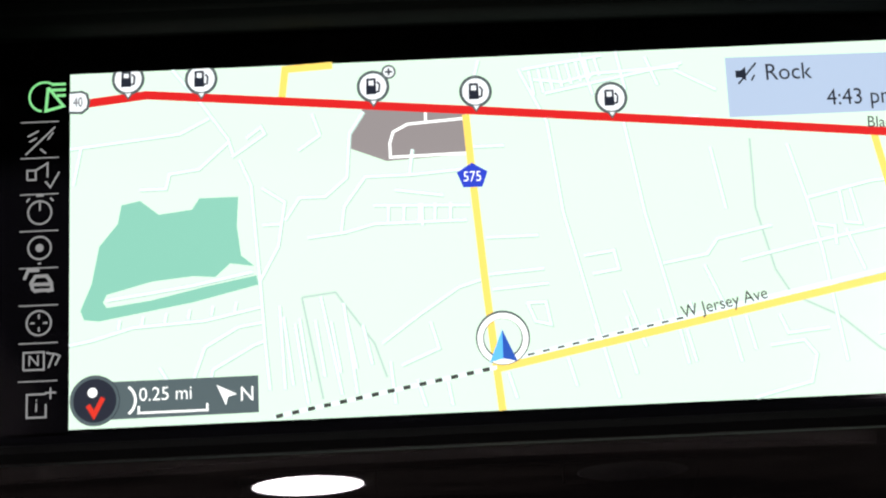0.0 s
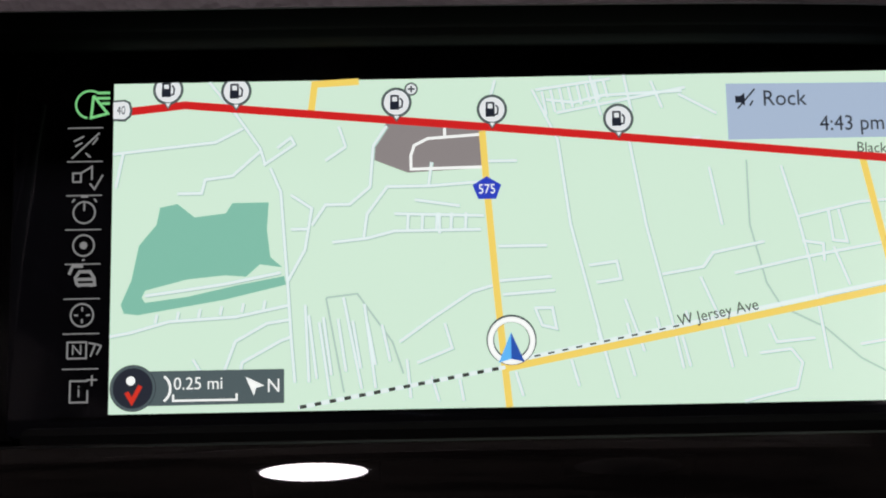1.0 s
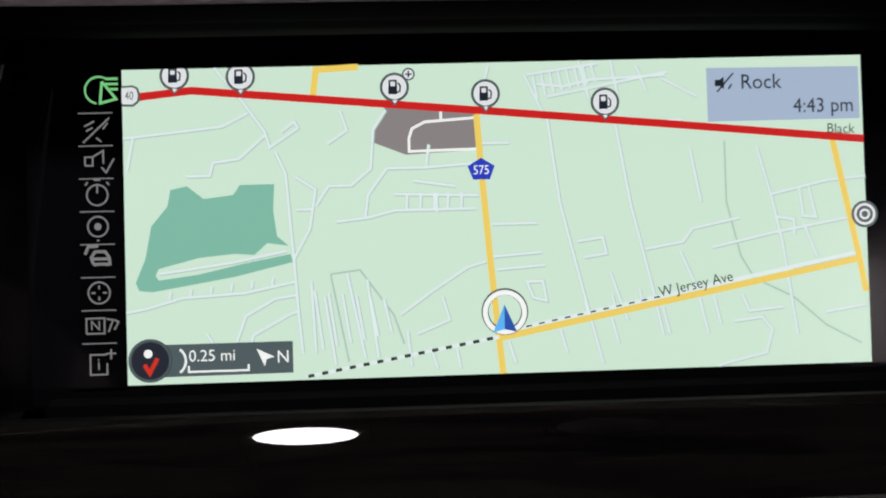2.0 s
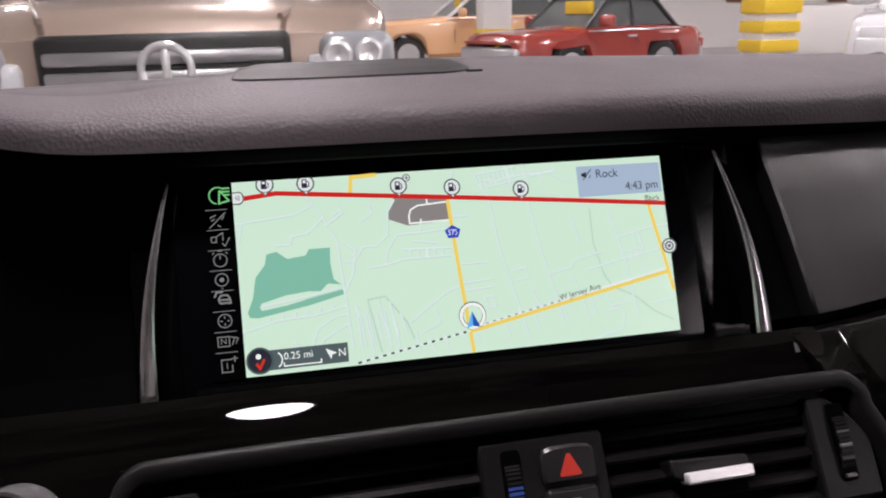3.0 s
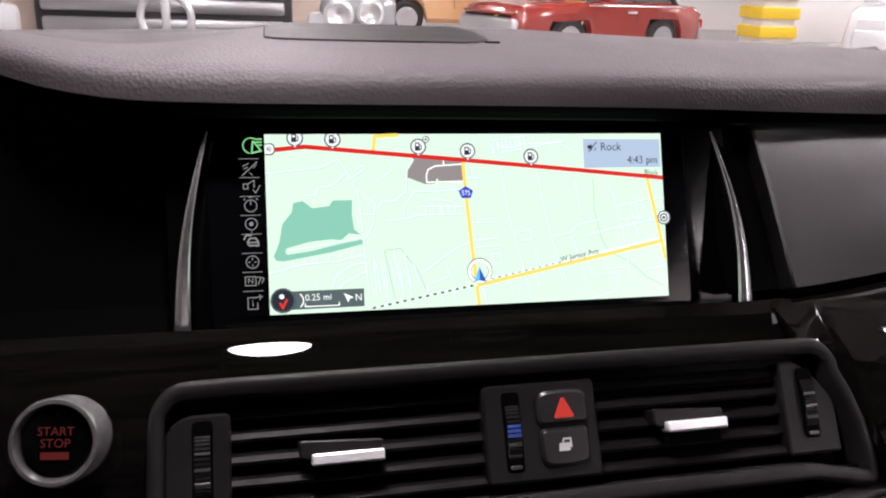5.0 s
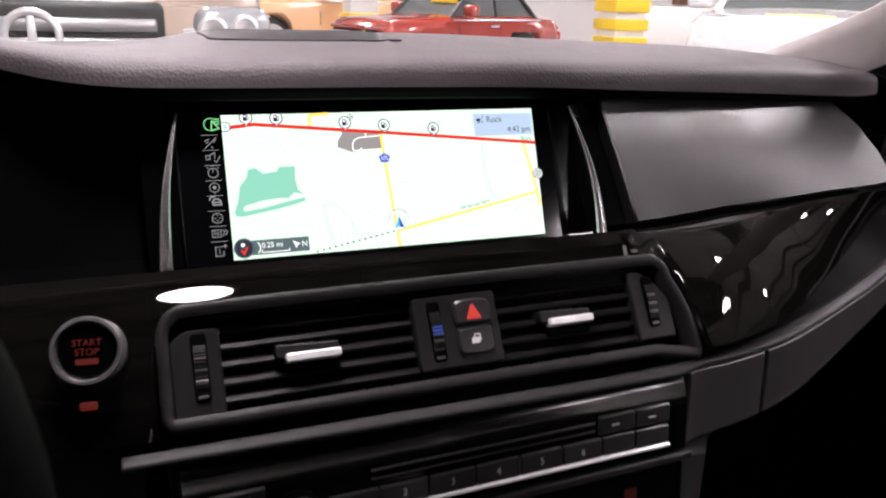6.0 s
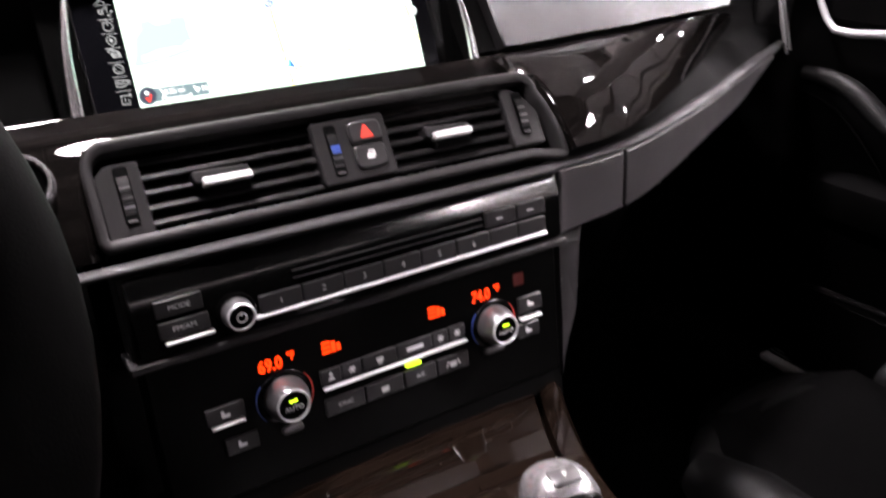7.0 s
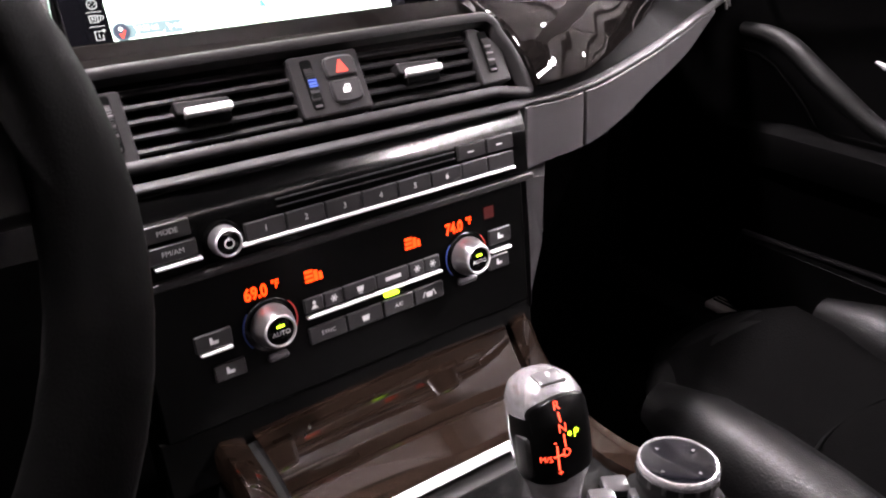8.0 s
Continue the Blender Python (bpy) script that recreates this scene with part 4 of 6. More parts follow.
# end panels with their thumbwheels, and the middle block


def thumbwheel(S, x, z0, z1, parent, blue=False, w=0.0065):
    bm = bmesh.new()
    slab(bm, S, x - w / 2 - 0.0012, x + w / 2 + 0.0012, z0 - 0.002, z1 + 0.002, 0.0, 0.0006, r=0.002, c=0.0003, nx=3)
    slot = part("wheel_slot", bm, M_SHADEBLK, parent)
    zc, R = (z0 + z1) / 2, (z1 - z0) / 2 * 0.86
    n = 15
    for i in range(n):
        a0, a1 = radians(20 + 140 * i / n), radians(20 + 140 * (i + 0.62) / n)
        bm = bmesh.new()
        vs = []
        for a in (a0, a1):
            for hh in (-0.003, 0.0):
                r = R + hh
                zz, h = zc + r * math.cos(a), r * math.sin(a) * 0.40 - R * 0.12
                for xx in (x - w / 2, x + w / 2):
                    vs.append(bm.verts.new(S(xx, zz, h)))
        for q in ((2, 3, 7, 6), (0, 1, 3, 2), (4, 6, 7, 5), (0, 2, 6, 4), (1, 5, 7, 3)):
            bm.faces.new([vs[k] for k in q])
        if blue:
            tint = M_BLUEI if 6 <= i <= 8 else (M_KEYGREY if i in (10, 13) else M_BLACKP)
        else:
            tint = M_KEYGREY if i in (5, 8, 11) else M_BLACKP
        part("rib", bm, tint, slot)
    bm = bmesh.new()
    slab(bm, S, x - w / 2 + 0.0006, x + w / 2 - 0.0006, z0 - 0.0008, z0 + 0.0006, 0.0004, 0.0016, r=0.0004, c=0.0002, nx=2)
    part("end_mark", bm, M_KEYGREY, slot)
    return slot


for xa, xb, z0, z1, xw, wz in ((-0.1615, -0.1335, 0.8785, 0.9195, -0.1455, (0.887, 0.914)), (0.1445, 0.1745, 0.8835, 0.9215, 0.158, (0.891, 0.916))):
    bm = bmesh.new()
    if xa < 0:
        slab(bm, on_vent, xa, xb, lambda x: 0.8775, lambda x: 0.9195 - 0.006 * max(0, (-0.150 - x) / 0.0115) ** 2, -0.03, -0.003, r=0.0025, c=0.001, nx=8)
    else:
        slab(bm, on_vent, xa, xb, lambda x: 0.8835, lambda x: 0.9225 - 0.018 * max(0, (x - 0.152) / 0.0225) ** 1.6, -0.03, -0.003, r=0.0015, c=0.001, nx=10)
    panel = part("end_panel", bm, M_GREY, vents, "grey end panel with a thumbwheel")
    thumbwheel(tilted(-0.105 - 0.0025 * -1, 0.872, 0.7167, 0.01), xw, *wz, panel)

bm = bmesh.new()
slab(bm, on_vent, -0.0170, 0.0400, lambda x: 0.8840, 0.9218, -0.03, -0.0012, r=0.0025, c=0.001, nx=8)
block = part("middle_block", bm, M_GREY, vents, "dark grey block with switches")
S_BLOCK = tilted(-0.105 + 0.0012 / 0.81, 0.872, 0.7167, 0.01)
thumbwheel(S_BLOCK, -0.0035, 0.8895, 0.9160, block, blue=True)

# slats: five blades to each side


def blade(xa, xb, z, side):
    bm = bmesh.new()
    S = on_vent
    n = 10
    rows = []
    for i in range(n + 1):
        x = xa + (xb - xa) * i / n
        f = S(x, z, -0.007)
        back = f + Vector((0, 0.022, -0.004))
        t = Vector((0, 0.0, 0.0014))
        rows.append([f + t * 0.3, f - t, back - t, back + t, f + t * 1.25 + Vector((0, 0.0022, 0))])
    g = [[bm.verts.new(p) for p in r] for r in rows]
    for a, b in zip(g, g[1:]):
        for k in range(5):
            q = (k + 1) % 5
            bm.faces.new((a[k], a[q], b[q], b[k]))
    bm.faces.new(g[0])
    bm.faces.new(g[-1][::-1])
    return part("slat", bm, M_SLAT, vents)


for xa, xb in ((-0.134, -0.0165), (0.0395, 0.148)):
    for k in range(5):
        blade(xa, xb, 0.9175 - 0.0082 * k, 0)
    for k in range(7):
        x = xa + (xb - xa) * (k + 0.5) / 7
        bm = bmesh.new()
        box(bm, (0, 0, 0), (0.0014, 0.02, 0.05), 0.0003)
        part("vane", local(bm, Matrix.Translation(on_vent(x, 0.902, -0.036))), M_SHADEBLK, vents)

for xc in (-0.0826, 0.0902):
    # flat wedge that rides on the middle slat, with a bright strip along its front edge
    bm = bmesh.new()
    slab(bm, on_vent, xc - 0.0212, xc + 0.0166, lambda x: 0.9010 - 0.0022 * min(1, max(0, (x - xc + 0.0212) / 0.006)), lambda x: 0.9064 - 0.0008 * (x - xc) / 0.02, -0.016, 0.0006, r=0.0012, c=0.0008, nx=10)
    tab = part("slider", bm, M_SLAT, vents, "dark vent slider with a bright tip")
    bm = bmesh.new()
    slab(bm, on_vent, xc - 0.0160, xc + 0.0166, lambda x: 0.8978, 0.9021, -0.004, 0.0046, r=0.0010, c=0.0008, nx=6)
    part("slider_tip", bm, M_TIP, tab, "satin silver tip")
    bm = bmesh.new()
    slab(bm, on_vent, xc - 0.0150, xc + 0.0155, lambda x: 0.8930, 0.8976, -0.016, -0.001, r=0.0012, c=0.0008, nx=6)
    part("slider_foot", bm, M_SHADEBLK, tab)

# hazard and lock switches: one rounded pair, wider towards the middle seam
bm = bmesh.new()
slab(bm, on_vent, 0.0088, 0.0342, lambda x: 0.9046, lambda x: 0.9182 - 0.0016 * abs((x - 0.0215) / 0.0127) ** 3, -0.004, 0.0028, r=0.003, c=0.0014, nx=10)
part("hazard_switch", bm, M_BUTTON, block, "black hazard switch with a red triangle")
m = plane_at(on_vent, 0.0215, 0.9105, 0.0030)
bm = bmesh.new()
poly(bm, [(-0.0046, -0.0040), (0.0046, -0.0040), (0.0050, -0.0032), (0.0008, 0.0054), (-0.0008, 0.0054), (-0.0050, -0.0032)])
part("triangle", local(bm, m), M_REDI, block, flip=False)
bm = bmesh.new()
slab(bm, on_vent, 0.0092, 0.0338, lambda x: 0.8888 + 0.0018 * abs((x - 0.0215) / 0.0123) ** 3, 0.9036, -0.004, 0.0022, r=0.003, c=0.0014, nx=10)
part("lock_switch", bm, M_BUTTON, block, "black door lock switch")
m = plane_at(on_vent, 0.0208, 0.8968, 0.0025)
bm = bmesh.new()
poly(bm, [(-0.0034, -0.0026), (0.0022, -0.0026), (0.0027, 0.0012), (-0.0029, 0.0012)])
ribbon(bm, [(-0.0012, 0.0012), (-0.0006, 0.0030), (0.0028, 0.0030), (0.0030, -0.0012)], 0.0009)
part("lock_sign", local(bm, m), M_WHITEI, block, flip=False)

# ---------------------------------------------------------------- radio
radio = thing("car_radio", (0, -0.13, 0.83), "glossy black car radio with a disc slot and number keys", "radio")


def on_radio(x, z, h=0.0):
    """The faceplate leans back towards its upper edge."""
    d = max(0, z - 0.845)
    lean = 28.0 * d * d if d < 0.006 else 0.001 + 0.336 * (d - 0.006)
    return on_stack(x, z, h - (lean if h > -0.02 else 0))


bm = bmesh.new()
slab(bm, on_radio, -0.163, 0.168, 0.8128, 0.8645, -0.03, -0.0012, r=0.003, c=0.0012, nx=14, nz=10)
part("faceplate", bm, M_PIANO, radio, "glossy black faceplate")
bm = bmesh.new()
slab(bm, on_stack, -0.166, 0.1705, 0.8095, 0.8662, -0.04, -0.010, c=0.001, nx=10)
part("housing", bm, M_BLACKP, radio)
bm = bmesh.new()
slab(bm, on_stack, -0.058, 0.0915, 0.8408, 0.8445, -0.006, -0.0002, r=0.0012, c=0.0002, nx=10)
part("disc_slot", bm, M_SHADEBLK, radio, "narrow disc slot")
for zz in (0.8400, 0.8450):
    bm = bmesh.new()
    slab(bm, on_stack, -0.059, 0.0925, zz, zz + 0.0006, -0.004, 0.0004, c=0.0002, nx=10)
    part("slot_lip", bm, M_BUTTON, radio)


def key(S, xa, xb, z0, z1, parent, text="", size=0.005, h=0.0012, material=M_ICONDIM, r=0.0008, bars=None):
    bm = bmesh.new()
    slab(bm, S, xa, xb, z0, z1, -0.004, h, r=r, c=0.0006, nx=3)
    k = part("key", bm, M_BUTTON, parent)
    m = plane_at(S, (xa + xb) / 2, (z0 + z1) / 2, h + 0.00015)
    if text:
        writing("lettering", text, size, m, material, k)
    return k


XK = [-0.0850, -0.0546, -0.0240, 0.0066, 0.0372, 0.0678, 0.0974, 0.1236, 0.1510]
for k in range(8):
    key(on_stack, XK[k] + 0.0005, XK[k + 1] - 0.0005, 0.8225, 0.8347, radio, str(k + 1) if k < 6 else "", 0.0062)
key(on_stack, 0.0950, 0.1226, 0.8375, 0.8492, radio)
key(on_stack, 0.1236, 0.1508, 0.8375, 0.8492, radio)
for zx in (0.107, 0.136):
    bm = bmesh.new()
    ribbon(bm, [(-0.003, 0), (0.003, 0)], 0.0012)
    part("key_sign", local(bm, plane_at(on_stack, zx, 0.8428, 0.0014)), M_ICONDIM, radio, flip=False)
key(on_stack, -0.1490, -0.1195, 0.8380, 0.8490, radio, "MODE", 0.0048)
key(on_stack, -0.1490, -0.1175, 0.8240, 0.8350, radio, "FM/AM", 0.0050)
for xa, xb in ((-0.0887, 0.1512), (-0.1465, -0.1156)):
    bm = bmesh.new()
    slab(bm, on_stack, xa, xb, 0.8200, 0.8222, -0.002, 0.0028, r=0.0008, c=0.0007, nx=12)
    part("bright_strip", bm, M_TIP, radio, "thin bright metal strip")


def knob(S, x, z, r, depth, parent, ring=M_CHROME, face=M_PIANO, taper=0.92):
    m = plane_at(S, x, z, 0.0)
    bm = bmesh.new()
    lathe(bm, [(r * 1.28, -0.003), (r * 1.28, 0.0012), (r * 1.18, 0.002), (r * 1.0, 0.002)], m, 36)
    base = part("knob_base", bm, M_PIANO, parent)
    bm = bmesh.new()
    q = r * taper
    lathe(bm, [(r * 1.02, 0.001), (r * 1.0, depth * 0.35), ((r + q) / 2, depth * 0.68), (q * 1.02, depth * 0.90), (q * 0.97, depth * 0.95)], m, 44, cap=False)
    part("knob_body", bm, M_KNOB, base, "dull silver knob body", angle=30)
    bm = bmesh.new()
    lathe(bm, [(q * 0.975, depth * 0.93), (q * 0.97, depth * 0.97), (q * 0.92, depth * 1.02), (q * 0.86, depth * 1.02), (q * 0.81, depth - 0.0010)], m, 44, cap=False)
    part("knob_ring", bm, ring, base, "bright silver knob ring", angle=50)
    bm = bmesh.new()
    lathe(bm, [(q * 0.83, 0.001), (q * 0.825, depth - 0.0012), (q * 0.72, depth - 0.0008), (0.0005, depth - 0.0004)], m, 36)
    part("knob_face", bm, face, base, "black knob face")
    return base, m


base, m = knob(on_stack, -0.1002, 0.8288, 0.0104, 0.012, radio)
bm = bmesh.new()
disc(bm, (0, 0), 0.0034, 0.0124, 20, 0.0026)
ribbon(bm, [(0, 0.0012), (0, 0.0042)], 0.0008, 0.0125)
part("power_sign", local(bm, m), M_ICONDIM, base, flip=False)

# ---------------------------------------------------------------- climate control
climate = thing("climate_control", (0, -0.14, 0.76), "black climate control panel with orange digits and two silver dials", "climate control")
bm = bmesh.new()
slab(bm, on_stack, -0.163, 0.160, 0.700, 0.8085, -0.04, -0.0014, r=0.003, c=0.0012, nx=12, nz=4)
part("faceplate", bm, M_FACE, climate, "black faceplate")
bm = bmesh.new()
slab(bm, on_stack, -0.17, 0.1715, 0.8062, 0.8118, -0.03, 0.0012, r=0.001, c=0.001, nx=12)
part("upper_rail", bm, M_GREY, climate, "grey rail between radio and climate panel")
for text, x in (("69.0", -0.0845), ("74.0", 0.0860)):
    writing("digits", text, 0.0124, plane_at(on_stack, x, 0.7852, -0.0010), M_ORANGE, climate, 0.80, weight=0.00045, label="orange lit temperature digits")
    writing("digits", "°F", 0.0082, plane_at(on_stack, x + 0.0148, 0.7872, -0.0010), M_ORANGE, climate, 0.8, weight=0.0003, label="orange lit unit")


def airflow_sign(x):
    bm = bmesh.new()
    for j in range(3):
        ribbon(bm, [(-0.007, -0.0038 + 0.0034 * j), (-0.0005, -0.0038 + 0.0034 * j)], 0.0024)
    poly(bm, [(0.0, -0.0050), (0.0032, -0.0050), (0.0032, 0.0030), (0.0, 0.0030)])
    poly(bm, [(0.0040, -0.0050), (0.0072, -0.0050), (0.0066, 0.0008), (0.0040, 0.0008)])
    part("airflow_sign", local(bm, plane_at(on_stack, x, 0.7852, -0.0010)), M_ORANGE, climate, "orange lit airflow sign", flip=False)


airflow_sign(-0.0400)
airflow_sign(0.0459)
bm = bmesh.new()
poly(bm, [(-0.005, -0.005), (0.005, -0.005), (0.005, 0.005), (-0.005, 0.005)])
part("dim_lamp", local(bm, plane_at(on_stack, 0.1222, 0.7891, -0.0010)), M_DIMRED, climate, "dim red lamp", flip=False)
for x in (-0.0785, 0.0945):
    base, m = knob(on_stack, x, 0.7608, 0.0154, 0.018, climate, taper=0.80)
    bm = bmesh.new()
    poly(bm, [(-0.0028, 0.0032), (0.0028, 0.0032), (0.0028, 0.0050), (-0.0028, 0.0050)], 0.0184)
    part("auto_lamp", local(bm, m), M_GREEN, base, "green lit lamp", flip=False)
    writing("lettering", "AUTO", 0.0048, m @ Matrix.Translation((0, -0.0012, 0.0184)), M_ICONDIM, base)
    for a0, a1, mm in ((-40, 40, M_REDLINE), (140, 220, M_BLUEI)):
        bm = bmesh.new()
        disc(bm, (0, 0), 0.0208, 0.0010, 10, 0.0198, a0, a1)
        part("dial_mark", local(bm, m), mm, base, flip=False)
CK = [(-0.0515, -0.0363), (-0.0355, -0.0200), (-0.0192, 0.0085), (0.0093, 0.0385), (0.0393, 0.0528), (0.0536, 0.0680)]
for i, (a, b) in enumerate(CK):
    k = key(on_stack, a, b, 0.7585, 0.7692, climate)
    bm = bmesh.new()
    m = plane_at(on_stack, (a + b) / 2, 0.7638, 0.00135)
    if i == 3:
        ribbon(bm, [(-0.007, 0), (0.007, 0)], 0.0032)
    elif i == 0:
        poly(bm, [(-0.003, -0.003), (0.003, -0.003), (0.001, 0.0), (-0.001, 0.0)])
        disc(bm, (0, 0.0018), 0.0014, 0.0, 10)
    elif i == 2:
        poly(bm, [(-0.003, 0.002), (-0.0022, -0.0022), (0.0022, -0.0022), (0.003, 0.002)])
        ribbon(bm, [(-0.0016, -0.0034), (0.0016, -0.0034)], 0.0008)
    else:
        for a3 in range(3):
            c, s = math.cos(a3 * math.pi / 3), math.sin(a3 * math.pi / 3)
            ribbon(bm, [(-0.003 * c, -0.003 * s), (0.003 * c, 0.003 * s)], 0.001, 0.00002 * a3)
    part("key_sign", local(bm, m), M_ICONDIM, k, flip=False)
for xa, xb in ((-0.0506, 0.0695), (-0.1300, -0.1073), (0.1210, 0.1417)):
    bm = bmesh.new()
    slab(bm, on_stack, xa, xb, 0.7540, 0.7562, -0.002, 0.0024, r=0.0008, c=0.0007, nx=10)
    part("bright_strip", bm, M_TIP, climate, "thin bright metal strip")
bm = bmesh.new()
slab(bm, on_stack, 0.0150, 0.0280, 0.7492, 0.7518, -0.002, 0.0008, r=0.0008, c=0.0003, nx=4)
part("lit_bar", bm, M_GREEN, climate, "green lit bar lamp")
LK = [(-0.0510, -0.0205, "SYNC"), (-0.0195, 0.0115, ""), (0.0125, 0.0400, "A/C"), (0.0410, 0.0690, "")]
for i, (a, b, t) in enumerate(LK):
    k = key(on_stack, a, b, 0.7340, 0.7468, climate, t, 0.0046)
    if not t:
        bm = bmesh.new()
        poly(bm, [(-0.0034, 0.002), (-0.0026, -0.0024), (0.0026, -0.0024), (0.0034, 0.002)])
        if i == 3:
            ribbon(bm, [(-0.006, -0.002), (-0.004, 0.003)], 0.001, 0.00002)
            ribbon(bm, [(0.006, -0.002), (0.004, 0.003)], 0.001, 0.00002)
        part("key_sign", local(bm, plane_at(on_stack, (a + b) / 2, 0.7400, 0.00135)), M_ICONDIM, k, flip=False)
for a, b, z0, z1 in ((0.1195, 0.1425, 0.7610, 0.7735), (0.1175, 0.1385, 0.7395, 0.7510), (-0.1325, -0.1065, 0.7570, 0.7690), (-0.1235, -0.1010, 0.7325, 0.7445)):
    k = key(on_stack, a, b, z0, z1, climate)
    bm = bmesh.new()
    poly(bm, [(-0.0030, -0.0022), (0.0026, -0.0022), (0.0030, 0.0002), (-0.0006, 0.0004), (-0.0012, 0.003), (-0.0030, 0.003)])
    part("key_sign", local(bm, plane_at(on_stack, (a + b) / 2, (z0 + z1) / 2, 0.00135)), M_ICONDIM, k, flip=False)
bm = bmesh.new()
slab(bm, on_stack, 0.0840, 0.1030, 0.7370, 0.7420, -0.002, 0.0035, r=0.0025, c=0.0015, nx=5)
part("seat_key", bm, M_KEYGREY, climate, "small silver key under the dial")
bm = bmesh.new()
slab(bm, on_stack, -0.0850, -0.0690, 0.7330, 0.7380, -0.002, 0.0035, r=0.0025, c=0.0015, nx=5)
part("seat_key", bm, M_KEYGREY, climate, "small silver key under the dial")

# ---------------------------------------------------------------- floor console
console = thing("centre_console", (0, -0.35, 0.25), "dark floor console with a sliding veneer lid and chrome edge", "console")


def deck(y):
    """Height of the console top: it rises towards the stack."""
    return 0.659 + 0.22 * (min(y, -0.12) + 0.262) if y > -0.262 else 0.659 + 0.05 * (y + 0.262)


EDGE_R = curve([(-0.75, 0.150), (-0.42, 0.158), (-0.34, 0.150), (-0.30, 0.135), (-0.25, 0.130), (-0.20, 0.138), (-0.12, 0.167), (-0.05, 0.180)])
EDGE_L = curve([(-0.75, -0.140), (-0.42, -0.145), (-0.30, -0.135), (-0.20, -0.130), (-0.12, -0.135), (-0.05, -0.140)])
bm = bmesh.new()
rows = []
for i in range(36):
    y = -0.06 - 0.70 * i / 35
    z, r, l = deck(y), EDGE_R(y), EDGE_L(y)
    rows.append([(l - 0.03, y, 0.22), (l - 0.012, y, z - 0.06), (l, y, z - 0.012), (l + 0.004, y, z - 0.004), (l + 0.012, y, z - 0.006), (r - 0.012, y, z - 0.006), (r - 0.004, y, z - 0.004), (r, y, z - 0.012), (r + 0.012, y, z - 0.06), (r + 0.03, y, 0.22)])
skin(bm, rows)
part("body", bm, M_BLACKP, console, "matt black console body", angle=40)
# raised veneer rims on both sides
for edge, sg in ((EDGE_R, 1), (EDGE_L, -1)):
    bm = bmesh.new()
    rows = []
    for i in range(30):
        y = -0.105 - 0.30 * i / 29
        e, z = edge(y), deck(y)
        w = 0.022 + (0.016 * max(0, (-0.25 - y) / 0.15) if sg > 0 else 0)
        rows.append([(e + sg * 0.004, y, z - 0.02), (e + sg * 0.003, y, z - 0.002), (e - sg * 0.002, y, z + 0.004), (e - sg * w * 0.5, y, z + 0.0035), (e - sg * (w - 0.003), y, z + 0.001), (e - sg * w, y, z - 0.006)])
    skin(bm, rows)
    part("veneer_rim", bm, M_WOOD2, console, "dark lacquered veneer rim", angle=40)
# sliding lid of two veneered slats, with its bright edge
for y0, y1 in ((-0.136, -0.2135), (-0.2145, -0.2505)):
    bm = bmesh.new()
    rows = []
    for i in range(13):
        y = y0 + (y1 - y0) * i / 12
        z = deck(y) + 0.001 - (0.0012 if i in (0, 12) else 0)
        r, l = EDGE_R(y) - 0.024, EDGE_L(y) + 0.026
        rows.append([(l, y, z - 0.008), (l + 0.001, y, z)] + [(l + (r - l) * k / 10, y, z + 0.0025 * math.sin(math.pi * k / 10)) for k in range(1, 10)] + [(r - 0.001, y, z), (r, y, z - 0.008)])
    skin(bm, rows, thick=(0, 0, -0.006))
    part("lid_slat", bm, M_WOOD2, console, "brown lacquered veneer slat of the sliding lid", angle=40)
bm = bmesh.new()
tube(bm, [(EDGE_L(-0.253) + 0.027, -0.2545, deck(-0.2545) + 0.001), (EDGE_R(-0.253) - 0.026, -0.2545, deck(-0.2545) + 0.001)], 0.0042, 10, flat=0.6)
part("lid_edge", bm, M_TIP, console, "chrome edge of the lid")
bm = bmesh.new()
box(bm, (0.113, -0.1335, deck(-0.1335) + 0.001), (0.02, 0.004, 0.003), 0.001)
part("lid_catch", bm, M_CHROME, console)
# selector gaiter plate and key field
bm = bmesh.new()
box(bm, (0.005, -0.355, deck(-0.35) - 0.001), (0.20, 0.17, 0.010), 0.004)
part("selector_plate", bm, M_PIANO, console, "glossy black selector plate")
for i in range(4):
    for j in range(2):
        bm = bmesh.new()
        box(bm, (0, 0, 0), (0.019, 0.016, 0.008), 0.002)
        part("console_key", local(bm, pose(0.076 + 0.019 * i * 0.42 + 0.020 * j * 0.8, -0.332 - 0.021 * i * 0.9 + 0.004 * j, deck(-0.34) + 0.006, 0, 0, -28)), M_BUTTON, console, "small console key")
# pillar between radio and console at the passenger's footwell
bm = bmesh.new()
rows = [[(0.166, -0.128, 0.806), (0.19, -0.124, 0.802), (0.212, -0.10, 0.80)], [(0.166, -0.140, 0.74), (0.192, -0.126, 0.738), (0.210, -0.10, 0.74)], [(0.163, -0.150, 0.695), (0.180, -0.130, 0.690), (0.19, -0.10, 0.685)], [(0.160, -0.12, 0.60), (0.175, -0.1, 0.60), (0.18, -0.05, 0.6)]]
skin(bm, rows, thick=(-0.01, 0.02, 0))
part("stack_cheek", bm, M_GREY, console, "grey cheek beside the climate panel")
bm = bmesh.new()
slab(bm, on_stack, -0.168, 0.164, 0.655, 0.7005, -0.04, -0.004, c=0.001, nx=8)
part("stack_foot", bm, M_SHADEBLK, console)

# ---------------------------------------------------------------- gear selector
selector = thing("gear_selector", (0.012, -0.35, 0.66), "satin silver gear selector with a black display face", "gear selector")
SM = Matrix.Translation((0.0192, -0.3490, 0.6970)) @ pose(0, 0, 0, -22, 1, -8) @ Matrix.Diagonal((0.8, 0.92, 0.85, 1))


